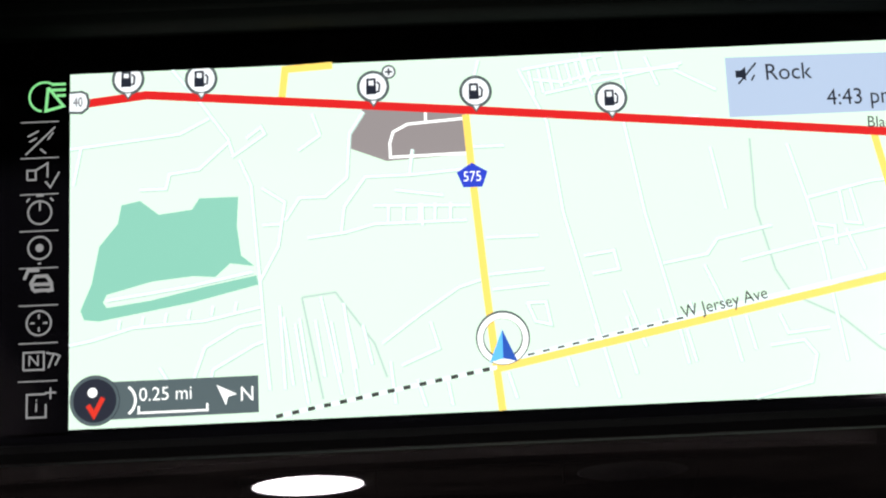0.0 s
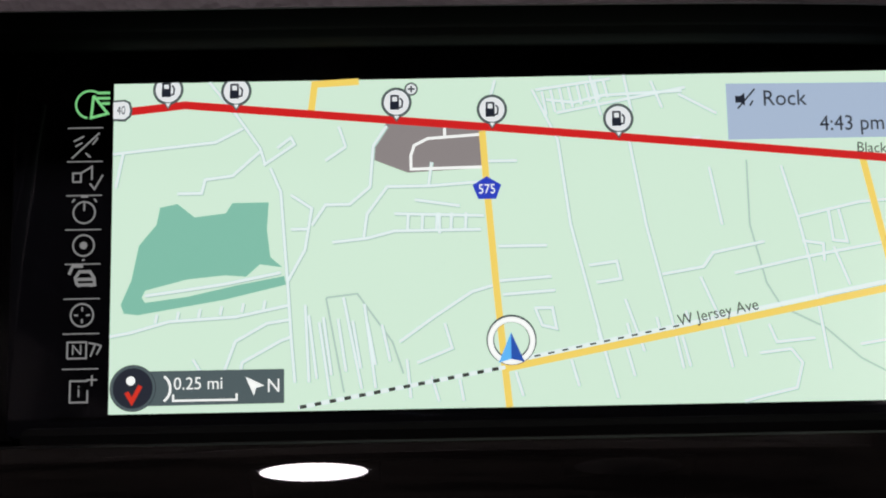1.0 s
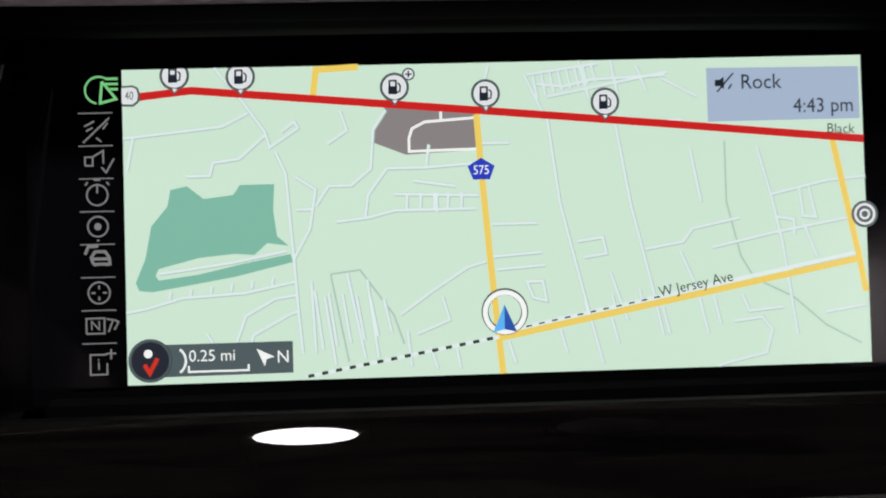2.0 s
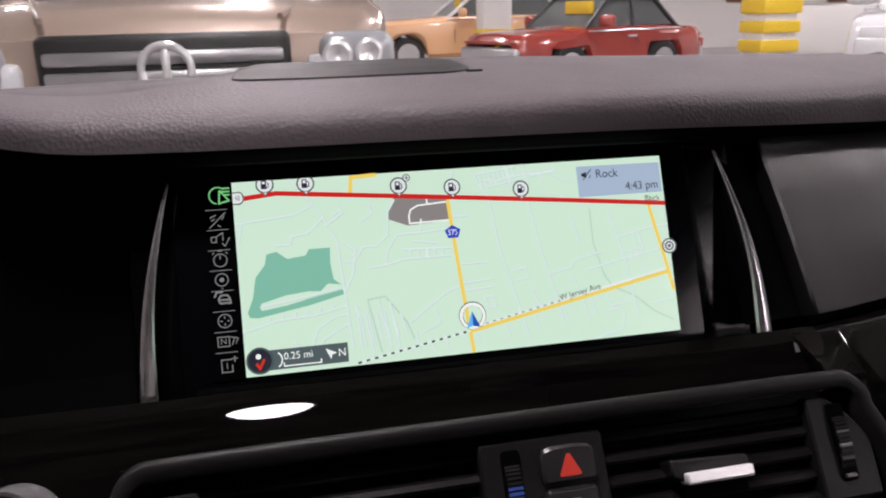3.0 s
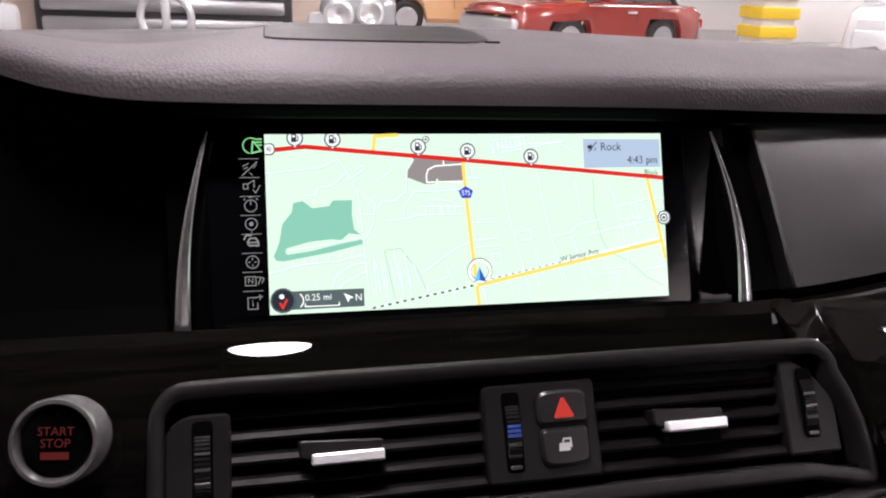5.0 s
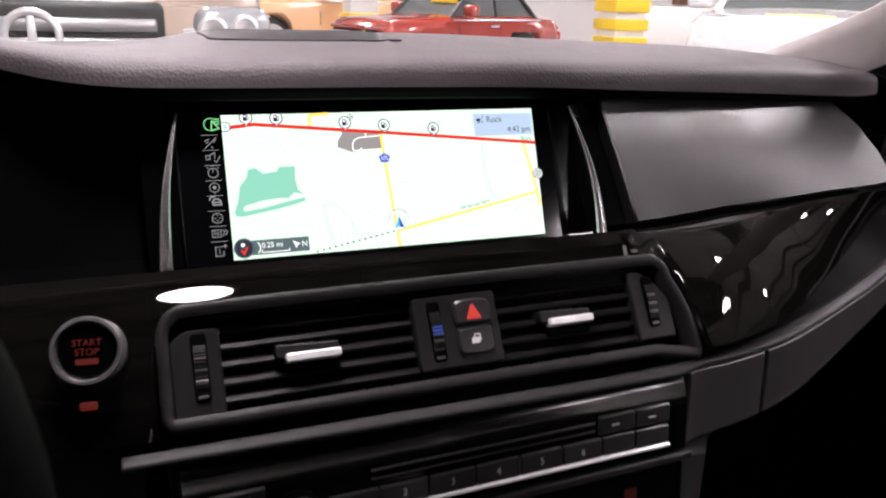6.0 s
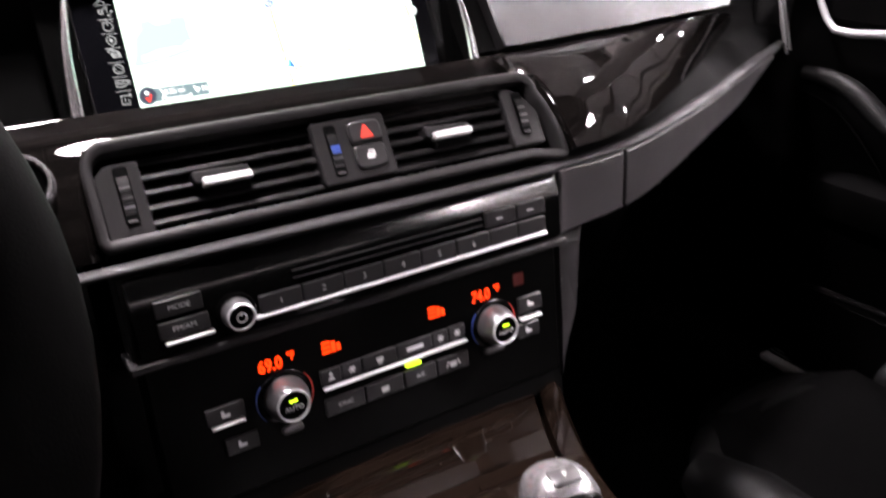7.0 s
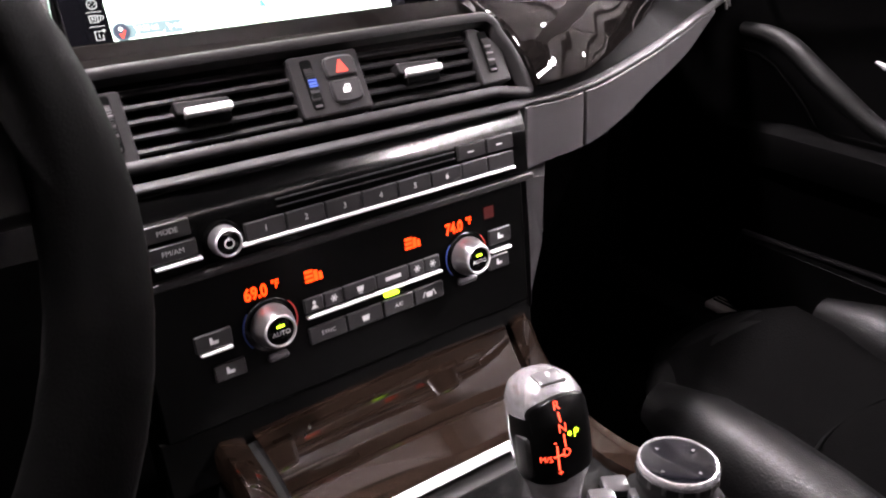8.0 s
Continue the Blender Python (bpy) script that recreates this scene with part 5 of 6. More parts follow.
def oval(z, rx, ry, cy, n=28, p=2.6):
    res = []
    for k in range(n):
        a = 2 * math.pi * k / n
        c, s = math.cos(a), math.sin(a)
        res.append(SM @ Vector((rx * abs(c) ** (2 / p) * (1 if c >= 0 else -1), cy + ry * abs(s) ** (2 / p) * (1 if s >= 0 else -1), z)))
    return res


bm = bmesh.new()
rings = [oval(z, rx, ry, cy) for z, rx, ry, cy in ((-0.035, 0.015, 0.013, 0.006), (-0.012, 0.0155, 0.0135, 0.006), (0.008, 0.0165, 0.0145, 0.005), (0.022, 0.0195, 0.0170, 0.004), (0.034, 0.0250, 0.0215, 0.004), (0.041, 0.0275, 0.0240, 0.004), (0.05, 0.0285, 0.025, 0.004), (0.075, 0.0290, 0.026, 0.004), (0.092, 0.027, 0.024, 0.006), (0.102, 0.022, 0.019, 0.008), (0.107, 0.014, 0.012, 0.009), (0.108, 0.004, 0.004, 0.010))]
g = [[bm.verts.new(p) for p in r] for r in rings]
for a, b in zip(g, g[1:]):
    for k in range(28):
        q = (k + 1) % 28
        bm.faces.new((a[k], a[q], b[q], b[k]))
bm.faces.new(g[-1])
bm.faces.new(g[0][::-1])
part("grip", bm, M_GRIP, selector, "satin silver grip", angle=80)


def on_grip(x, z, h=0.0):
    """Back face of the grip, towards the driver."""
    ry = float(np.interp(z, [0.022, 0.034, 0.041, 0.05, 0.075, 0.092, 0.102], [0.0170, 0.0215, 0.0240, 0.025, 0.026, 0.024, 0.019]))
    rx = float(np.interp(z, [0.022, 0.034, 0.041, 0.05, 0.075, 0.092, 0.102], [0.0195, 0.0250, 0.0275, 0.0285, 0.029, 0.027, 0.022]))
    k = min(0.98, abs(x) / rx)
    return SM @ Vector((x, 0.004 - ry * (1 - k ** 2.6) ** (1 / 2.6) - h, z))


bm = bmesh.new()
slab(bm, on_grip, -0.0262, 0.0225, lambda x: 0.0345 + 0.20 * max(0, x + 0.006) + 3.0 * max(0, -0.012 - x) ** 1.5, lambda x: 0.0965 - 0.005 * (x / 0.022) ** 2, -0.002, 0.0012, r=0.006, c=0.001, nx=16, nz=10)
screen = part("display_face", bm, M_FACE, selector, "glossy black display face")


def face_at(x, z, h):
    """A place on the display face: the lettering leans with the lever."""
    return plane_at(on_grip, x - 0.0105 - 0.10 * (z - 0.03), z + 0.025, h)


def grip_text(text, x, z, size, material):
    writing("lettering", text, size, face_at(x, z, 0.0016), material, screen)


for t, z in (("R", 0.066), ("N", 0.050), ("D", 0.032)):
    grip_text(t, 0.006, z, 0.0074, M_SHIFTR)
for z0, z1 in ((0.055, 0.061), (0.037, 0.045)):
    zm = (z0 + z1) / 2
    bm = bmesh.new()
    ribbon(bm, [(0.0003, z0 - zm), (-0.0003, z1 - zm)], 0.0011)
    part("gate_line", local(bm, face_at(0.006, zm, 0.0016)), M_SHIFTR, screen, flip=False)
grip_text("P", 0.0165, 0.044, 0.0076, M_GREEN)
bm = bmesh.new()
disc(bm, (0, 0), 0.0014, 0, 12)
part("park_dot", local(bm, face_at(0.0108, 0.0450, 0.0018)), M_GREEN, screen, flip=False)
grip_text("M/S", -0.0095, 0.029, 0.0052, M_SHIFTR)
grip_text("+", -0.0015, 0.018, 0.0066, M_SHIFTR)
grip_text("-", -0.0015, 0.041, 0.0074, M_SHIFTR)
for a, b in (((-0.0015, 0.022), (-0.0015, 0.037)), ((-0.0040, 0.0305), (0.0032, 0.0315))):
    zm, xm = (a[1] + b[1]) / 2, (a[0] + b[0]) / 2
    bm = bmesh.new()
    ribbon(bm, [(a[0] - xm, a[1] - zm), (b[0] - xm, b[1] - zm)], 0.0011)
    part("gate_line", local(bm, face_at(xm, zm, 0.0017)), M_SHIFTR, screen, flip=False)
# black flank on the driver's side, running into the face
bm = bmesh.new()
FLANK = ((0.034, 0.0250, 0.0215, 0.004), (0.041, 0.0275, 0.0240, 0.004), (0.05, 0.0285, 0.025, 0.004), (0.070, 0.0290, 0.0258, 0.004), (0.082, 0.0283, 0.0252, 0.005))
skin(bm, [oval(z, rx + 0.0008, ry + 0.0008, cy, 56)[27:42] for z, rx, ry, cy in FLANK])
part("flank", bm, M_FACE, selector, "black flank of the grip", angle=60)
bm = bmesh.new()
box(bm, (0, 0, 0), (0.023, 0.014, 0.006), 0.002)
top_key = part("park_key", local(bm, SM @ pose(0.0, -0.004, 0.1040, 22, 0, 0)), M_KEYGREY, selector, "dull metal park key on top")
writing("lettering", "P", 0.007, SM @ pose(0.0, -0.0052, 0.1070, 22, 0, 0), M_WHITEI, top_key)
bm = bmesh.new()
box(bm, (0, 0, 0), (0.008, 0.014, 0.030), 0.003)
part("unlock_key", local(bm, SM @ pose(-0.0275, -0.004, 0.055, 0, 0, 0)), M_BLACKP, selector, "black unlock key on the side")
bm = bmesh.new()
lathe(bm, [(0.040, -0.050), (0.034, -0.040), (0.026, -0.033), (0.020, -0.022), (0.018, -0.012)], SM, 28)
part("boot", bm, M_BLACKP, selector)

# ---------------------------------------------------------------- rotary controller
dial = thing("rotary_controller", (0.1225, -0.356, 0.655), "round black rotary controller with a bright silver rim", "controller")
DM = Matrix.Translation((0.1225, -0.356, 0.652)) @ pose(0, 0, 0, -6, 2, 0)
bm = bmesh.new()
lathe(bm, [(0.036, -0.002), (0.035, 0.006), (0.030, 0.010), (0.0265, 0.016), (0.0262, 0.022), (0.0280, 0.026), (0.0281, 0.0315)], DM, 40)
part("base", bm, M_BLACKP, dial)
bm = bmesh.new()
lathe(bm, [(0.0279, 0.0315), (0.0283, 0.033), (0.0278, 0.0352), (0.0268, 0.0370), (0.0256, 0.0372), (0.0250, 0.0360)], DM, 44, cap=False)
part("rim", bm, M_GRIP, dial, "bright silver rim", angle=30)
bm = bmesh.new()
lathe(bm, [(0.0256, 0.030), (0.0254, 0.0362), (0.018, 0.0350), (0.0005, 0.0345)], DM, 40)
face = part("top_face", bm, M_GLASSBLK, dial, "dark shallow dished top")
for k in range(4):
    bm = bmesh.new()
    poly(bm, [(0.0195, 0.0), (0.0165, 0.0016), (0.0165, -0.0016)], 0.0362)
    part("arrow", local(bm, DM @ pose(0, 0, 0, 0, 0, 5 + 90 * k)), M_KEYGREY, face, flip=False)
for k in range(16):
    bm = bmesh.new()
    box(bm, (0.0280, 0, 0.029), (0.0012, 0.0028, 0.006), 0.0004)
    part("grip_rib", local(bm, DM @ pose(0, 0, 0, 0, 0, 22.5 * k)), M_BUTTON, dial)

# the whole dash assembly is mounted with a slight forward turn about the car's cross axis
MOUNT = Matrix.Translation((0, 0, 0.93)) @ pose(0, 0, 0, 3.0, 0, 0) @ Matrix.Translation((0, 0, -0.93))
for assembly in (dashboard, start_button, display, vents, radio, climate, console, selector, dial):
    assembly.matrix_basis = MOUNT @ Matrix.Translation(assembly.location)

# ---------------------------------------------------------------- steering wheel
wheel = thing("steering_wheel", (-0.387, -0.344, 0.962), "black leather steering wheel on its column", "steering wheel")
WM = Matrix.Translation((-0.387, -0.344, 0.962)) @ pose(0, 0, 0, 48.7, 0, 1.9)
bm = bmesh.new()
tube(bm, [WM @ Vector((0.179 * math.cos(2 * math.pi * k / 64), 0.179 * math.sin(2 * math.pi * k / 64), 0)) for k in range(64)], 0.0155, 14, closed=True, up=WM.to_3x3() @ Vector((0, 0, 1)))
part("rim", bm, M_WHEEL, wheel, "black leather rim")
bm = bmesh.new()
lathe(bm, [(0.095, -0.03), (0.098, 0.0), (0.082, 0.018), (0.04, 0.024), (0.002, 0.025)], WM, 32)
part("hub", bm, M_BLACKP, wheel)
for a in (0, 180, 270):
    bm = bmesh.new()
    box(bm, (0.125, 0, -0.004), (0.11, 0.035, 0.014), 0.005)
    part("spoke", local(bm, WM @ pose(0, 0, 0, 0, 0, a)), M_BLACKP, wheel)
bm = bmesh.new()
lathe(bm, [(0.04, -0.34), (0.045, -0.10), (0.05, -0.03)], WM, 24)
part("column", bm, M_BLACKP, wheel)

# ---------------------------------------------------------------- seats


def rounded(bm, c, s, b, m, dent=0.0):
    """A stuffed block: rounded box with a shallow dish in its top."""
    v0 = len(bm.verts)
    n = 12
    rows = []
    for i in range(n + 1):
        row = []
        u = -1 + 2 * i / n
        for j in range(n + 1):
            v = -1 + 2 * j / n
            ex, ey = 1 - abs(u) ** 6, 1 - abs(v) ** 6
            row.append(m @ Vector((c[0] + s[0] / 2 * u * (1 - 0.28 * max(0, v) ** 5), c[1] + s[1] / 2 * v * (1 - 0.14 * abs(u) ** 4), c[2] + s[2] / 2 * (0.35 + 0.65 * min(ex, ey) ** 0.5) - dent * (1 - u * u) * (1 - v * v))))
        rows.append(row)
    skin(bm, rows, thick=m.to_3x3() @ Vector((0, 0, -s[2])))
    return bm


def seat(x, label):
    s = thing("front_seat", (x, -0.40, 0.22), label, "seat", "front seats")
    m = Matrix.Translation((x, -0.42, 0.42)) @ pose(0, 0, 0, 9, 0, 0)
    rounded(bm := bmesh.new(), (0, 0.012, 0.0), (0.29, 0.60, 0.14), 0.03, m, 0.02)
    part("cushion", bm, M_PERF, s, "black perforated leather cushion", angle=60)
    for sg in (-1, 1):
        bm = bmesh.new()
        pts = [m @ Vector((sg * 0.152, -0.28 + 0.51 * k / 8, 0.035 + 0.02 * math.sin(math.pi * k / 8))) for k in range(9)]
        tube(bm, pts, [0.035, 0.046, 0.048, 0.048, 0.048, 0.048, 0.047, 0.042, 0.024], 14, flat=1.15)
        part("side_bolster", bm, M_LEATHER, s, "black leather side bolster", angle=60)
    bm = bmesh.new()
    pts = [m @ Vector((-0.125 + 0.25 * k / 8, 0.258 - 0.035 * ((k - 4) / 4) ** 2, 0.012)) for k in range(9)]
    tube(bm, pts, [0.03, 0.042, 0.045, 0.045, 0.045, 0.045, 0.045, 0.042, 0.03], 14)
    part("front_roll", bm, M_LEATHER, s, angle=60)
    bm = bmesh.new()
    tube(bm, [m @ Vector((-0.105 + 0.21 * k / 12, 0.10 - 0.02 * ((k - 6) / 6) ** 2, 0.0660 - 0.016 * (1 - ((k - 6) / 6) ** 2))) for k in range(13)], 0.0022, 6)
    part("seam", bm, M_SHADEBLK, s, "sewn seam")
    mb = Matrix(((-1, 0, 0, x), (0, -0.34, 0.94, -0.84), (0, 0.94, 0.34, 0.62), (0, 0, 0, 1)))
    rounded(bm := bmesh.new(), (0, 0.12, 0), (0.40, 0.66, 0.13), 0.03, mb, 0.02)
    part("backrest", bm, M_PERF, s, "black leather backrest", angle=60)
    bm = bmesh.new()
    box(bm, (x, -1.02, 1.16), (0.25, 0.09, 0.17), 0.035, None, 3)
    part("headrest", bm, M_LEATHER, s)
    bm = bmesh.new()
    box(bm, (x, -0.44, 0.250), (0.40, 0.50, 0.18), 0.02)
    part("seat_base", bm, M_BLACKP, s)
    return s


s = seat(0.485, "black leather passenger seat with side bolsters")
s.location.y += 0.045
s.location.z += 0.020
# the driver's seat is low and set back
s = seat(-0.445, "black leather driver seat set well back")
s.location.y -= 0.55

# ---------------------------------------------------------------- doors
def on_door(sx):
    def S(y, z, h=0.0):
        return Vector((sx * (0.775 - 0.02 * max(0, (z - 0.7)) - h), y, z))
    return S


HANDLE_Y = curve([(0.0, 0.104), (0.15, 0.06), (0.3, 0.018), (0.45, -0.022), (0.6, -0.062), (0.8, -0.118), (1.0, -0.18)])
HANDLE_Z = curve([(0.0, 0.820), (0.15, 0.821), (0.3, 0.812), (0.45, 0.788), (0.6, 0.763), (0.8, 0.728), (1.0, 0.700)])


def door(sx, label):
    d = thing("door_1" if sx > 0 else "door_2", (sx * 0.78, -0.3, 0.35), label, "car door", "front doors", "structure")
    D = on_door(sx)
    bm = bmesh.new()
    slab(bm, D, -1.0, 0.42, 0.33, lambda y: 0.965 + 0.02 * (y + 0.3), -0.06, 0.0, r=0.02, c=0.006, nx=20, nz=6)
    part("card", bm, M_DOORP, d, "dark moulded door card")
    bm = bmesh.new()
    rows = []
    for i in range(25):
        y = 0.115 - 1.05 * i / 24
        z = 0.674 + 0.022 * min(1, (0.14 - y) / 0.14)
        w = 0.055 * min(1, (0.14 - y) / 0.14) + 0.006
        rows.append([D(y, z - 0.075, 0.0), D(y, z - 0.05, w * 0.85), D(y, z - 0.016, w), D(y, z, w * 0.96), D(y, z + 0.006, w * 0.6), D(y, z + 0.004, 0.0)])
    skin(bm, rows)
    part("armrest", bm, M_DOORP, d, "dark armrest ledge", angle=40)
    bm = bmesh.new()
    pts = [D(HANDLE_Y(k / 14), HANDLE_Z(k / 14), 0.016 + 0.020 * math.sin(math.pi * k / 14)) for k in range(15)]
    tube(bm, pts, [0.009 + 0.005 * math.sin(math.pi * k / 14) for k in range(15)], 12)
    part("pull_handle", bm, M_BLACKP, d, "dark pull handle", angle=60)
    bm = bmesh.new()
    tube(bm, [D(0.122, 0.791, 0.004), D(0.085, 0.787, 0.006), D(0.055, 0.776, 0.007), D(0.022, 0.752, 0.008), D(-0.004, 0.727, 0.008), D(-0.026, 0.700, 0.006)], [0.002, 0.0035, 0.004, 0.004, 0.004, 0.003], 8)
    part("recess_edge", bm, M_DOORP, d, "edge of the moulded recess", angle=60)
    bm = bmesh.new()
    tube(bm, [D(-0.090, 0.806, 0.012), D(-0.105, 0.803, 0.018), D(-0.14, 0.803, 0.020), D(-0.17, 0.806, 0.014)], [0.002, 0.004, 0.004, 0.003], 10)
    part("release_lever", bm, M_SATIN, d, "small silver lever")
    bm = bmesh.new()
    pts = [D(0.118, 0.945, 0.010), D(0.102, 0.918, 0.014), D(0.085, 0.893, 0.016), D(0.070, 0.881, 0.018), D(0.045, 0.879, 0.018), D(0.0, 0.884, 0.018), D(-0.06, 0.893, 0.018), D(-0.12, 0.905, 0.016), D(-0.16, 0.92, 0.012)]
    tube(bm, pts, [0.003, 0.004, 0.0046, 0.005, 0.005, 0.005, 0.0048, 0.004, 0.003], 10)
    part("release_frame", bm, M_SATIN, d, "satin silver frame of the release handle")
    bm = bmesh.new()
    slab(bm, D, -0.16, 0.09, 0.890, 0.945, -0.002, 0.004, r=0.012, c=0.002, nx=8)
    part("release_bowl", bm, M_SHADEBLK, d)
    bm = bmesh.new()
    pts = [D(0.058 - 0.93 * k / 10, 0.518 + 0.045 * k / 10, 0.012) for k in range(11)]
    tube(bm, pts, 0.004, 8)
    part("pocket_edge", bm, M_GREY, d)
    bm = bmesh.new()
    slab(bm, D, -0.9, 0.07, 0.38, 0.515, -0.002, 0.014, r=0.02, c=0.006, nx=10, nz=3)
    part("map_pocket", bm, M_DOORP, d)
    bm = bmesh.new()
    slab(bm, D, -0.9, 0.28, 0.955, 1.42, -0.045, -0.040, r=0.02, c=0.001, nx=8)
    pane = part("window_pane", bm, M_GLASS, d, "clear side window")
    pane.visible_shadow = False
    bm = bmesh.new()
    tube(bm, [(sx * (0.812 - 0.15 * k / 8), 0.41 - 0.50 * k / 8, 0.985 + 0.335 * k / 8) for k in range(9)] + [(sx * 0.625, -0.5, 1.335), (sx * 0.625, -0.95, 1.33)], 0.02, 8)
    part("window_frame", bm, M_SHADEBLK, d, "black window frame")
    bm = bmesh.new()
    slab(bm, D, 0.08, 0.40, 0.955, lambda y: 0.975 + 0.36 * max(0.0, y - 0.08) * (0.40 - y) / 0.16 + 0.02, -0.03, 0.004, r=0.01, c=0.003, nx=12)
    part("mirror_triangle", bm, M_SHADEBLK, d, "black trim triangle at the mirror")
    return d


door(1, "dark passenger door with silver release handle")
door(-1, "dark driver door with silver release handle")

# ---------------------------------------------------------------- car shell round the cabin
shell = thing("saloon_car", (0, -0.3, 0.2), "black saloon car seen from the cabin", "car")
M_LIGHTGL2 = mat("clear_lens", (0.6, 0.6, 0.62), 0.15, scale=60, coat=1.0)
M_PAINT = mat("black_car_paint", (0.012, 0.012, 0.014), 0.2, scale=40, coat=0.8)
ROOF_Y = [-0.10, -0.16, -0.22, -0.30, -0.40, -0.50, -0.60, -0.70, -0.78, -0.88, -1.1, -1.35, -1.6, -1.85]
ROOF_X = [-0.60, -0.52, -0.44, -0.37, -0.25, -0.12, 0.0, 0.12, 0.25, 0.37, 0.44, 0.52, 0.60]


def roof_point(x, y, up):
    return Vector((x, y + 0.05 * (1 - (x / 0.6) ** 2) * (1 if y > -0.11 else 0), 1.335 + 0.02 * math.sin(math.pi * (-0.1 - y) / 1.75) + 0.035 * (1 - (x / 0.6) ** 2) + up))


def roof_sheet(bm, up, thick):
    """The roof with a rectangular sunroof opening."""
    for a, b in zip(ROOF_Y, ROOF_Y[1:]):
        for c, d in zip(ROOF_X, ROOF_X[1:]):
            if -0.78 - 1e-6 <= b and a <= -0.22 + 1e-6 and c >= -0.37 - 1e-6 and d <= 0.37 + 1e-6:
                continue
            lo = [bm.verts.new(roof_point(x, y, up)) for x, y in ((c, a), (d, a), (d, b), (c, b))]
            hi = [bm.verts.new(v.co + Vector((0, 0, thick))) for v in lo]
            bm.faces.new(lo[::-1])
            bm.faces.new(hi)
            for k in range(4):
                q = (k + 1) % 4
                bm.faces.new((lo[k], lo[q], hi[q], hi[k]))
    bmesh.ops.remove_doubles(bm, verts=bm.verts, dist=1e-5)
    return bm


part("headliner", roof_sheet(bmesh.new(), 0.0, 0.012), M_LINERD, shell, "dark cloth headliner", angle=60)
part("roof", roof_sheet(bmesh.new(), 0.02, 0.012), M_PAINT, shell, angle=60)
bm = bmesh.new()
skin(bm, [[roof_point(x, y, 0.026) for x in ROOF_X[3:10]] for y in ROOF_Y[2:9]])
pane = part("sunroof_pane", bm, M_GLASS, shell, "clear sunroof pane")
pane.visible_shadow = False
bm = bmesh.new()
skin(bm, [[roof_point(x, y, 0.006) for x in ROOF_X[3:10]] for y in ROOF_Y[2:9]], thick=(0, 0, 0.006))
part("sunroof_shade", bm, M_LINERD, shell, "dark sliding sunshade pulled shut")
# overhead console behind the windscreen, with the driver's reading lamp switched on
overhead = thing("overhead_console", (0, -0.15, 1.37), "dark overhead console with one reading lamp lit", "lamp")
bm = bmesh.new()
box(bm, (0, -0.15, 1.368), (0.34, 0.15, 0.036), 0.012, None, 3)
part("housing", bm, M_LINERD, overhead)
M_READING = glow("reading_lamp_white", (1.0, 0.90, 0.93), READING_LAMP)
for x, lit in ((-0.118, True), (0.118, False)):
    bm = bmesh.new()
    box(bm, (x, -0.112, 1.350), (0.100, 0.068, 0.008), 0.003, None, 2)
    bezel = part("lamp_bezel", bm, M_BLACKP, overhead)
    bm = bmesh.new()
    lathe(bm, [(0.041, 0.0), (0.040, -0.0045), (0.032, -0.0075), (0.015, -0.009), (0.001, -0.0095)], Matrix.Translation((x, -0.112, 1.3475)) @ Matrix.Diagonal((1.0, 0.74, 1.0, 1)), 28)
    part("lens", bm, M_READING if lit else M_LIGHTGL2, bezel, "lit oval lens" if lit else "clear oval lens")
PILLAR_X = curve([(0.0, 0.63), (0.12, 0.668), (0.27, 0.698), (0.5, 0.685), (0.75, 0.645), (1.0, 0.59)])
PILLAR_Y = curve([(0.0, 0.43), (0.12, 0.345), (0.27, 0.24), (0.5, 0.12), (0.75, 0.01), (1.0, -0.09)])
PILLAR_Z = curve([(0.0, 1.015), (0.12, 1.055), (0.27, 1.108), (0.5, 1.185), (0.75, 1.265), (1.0, 1.345)])
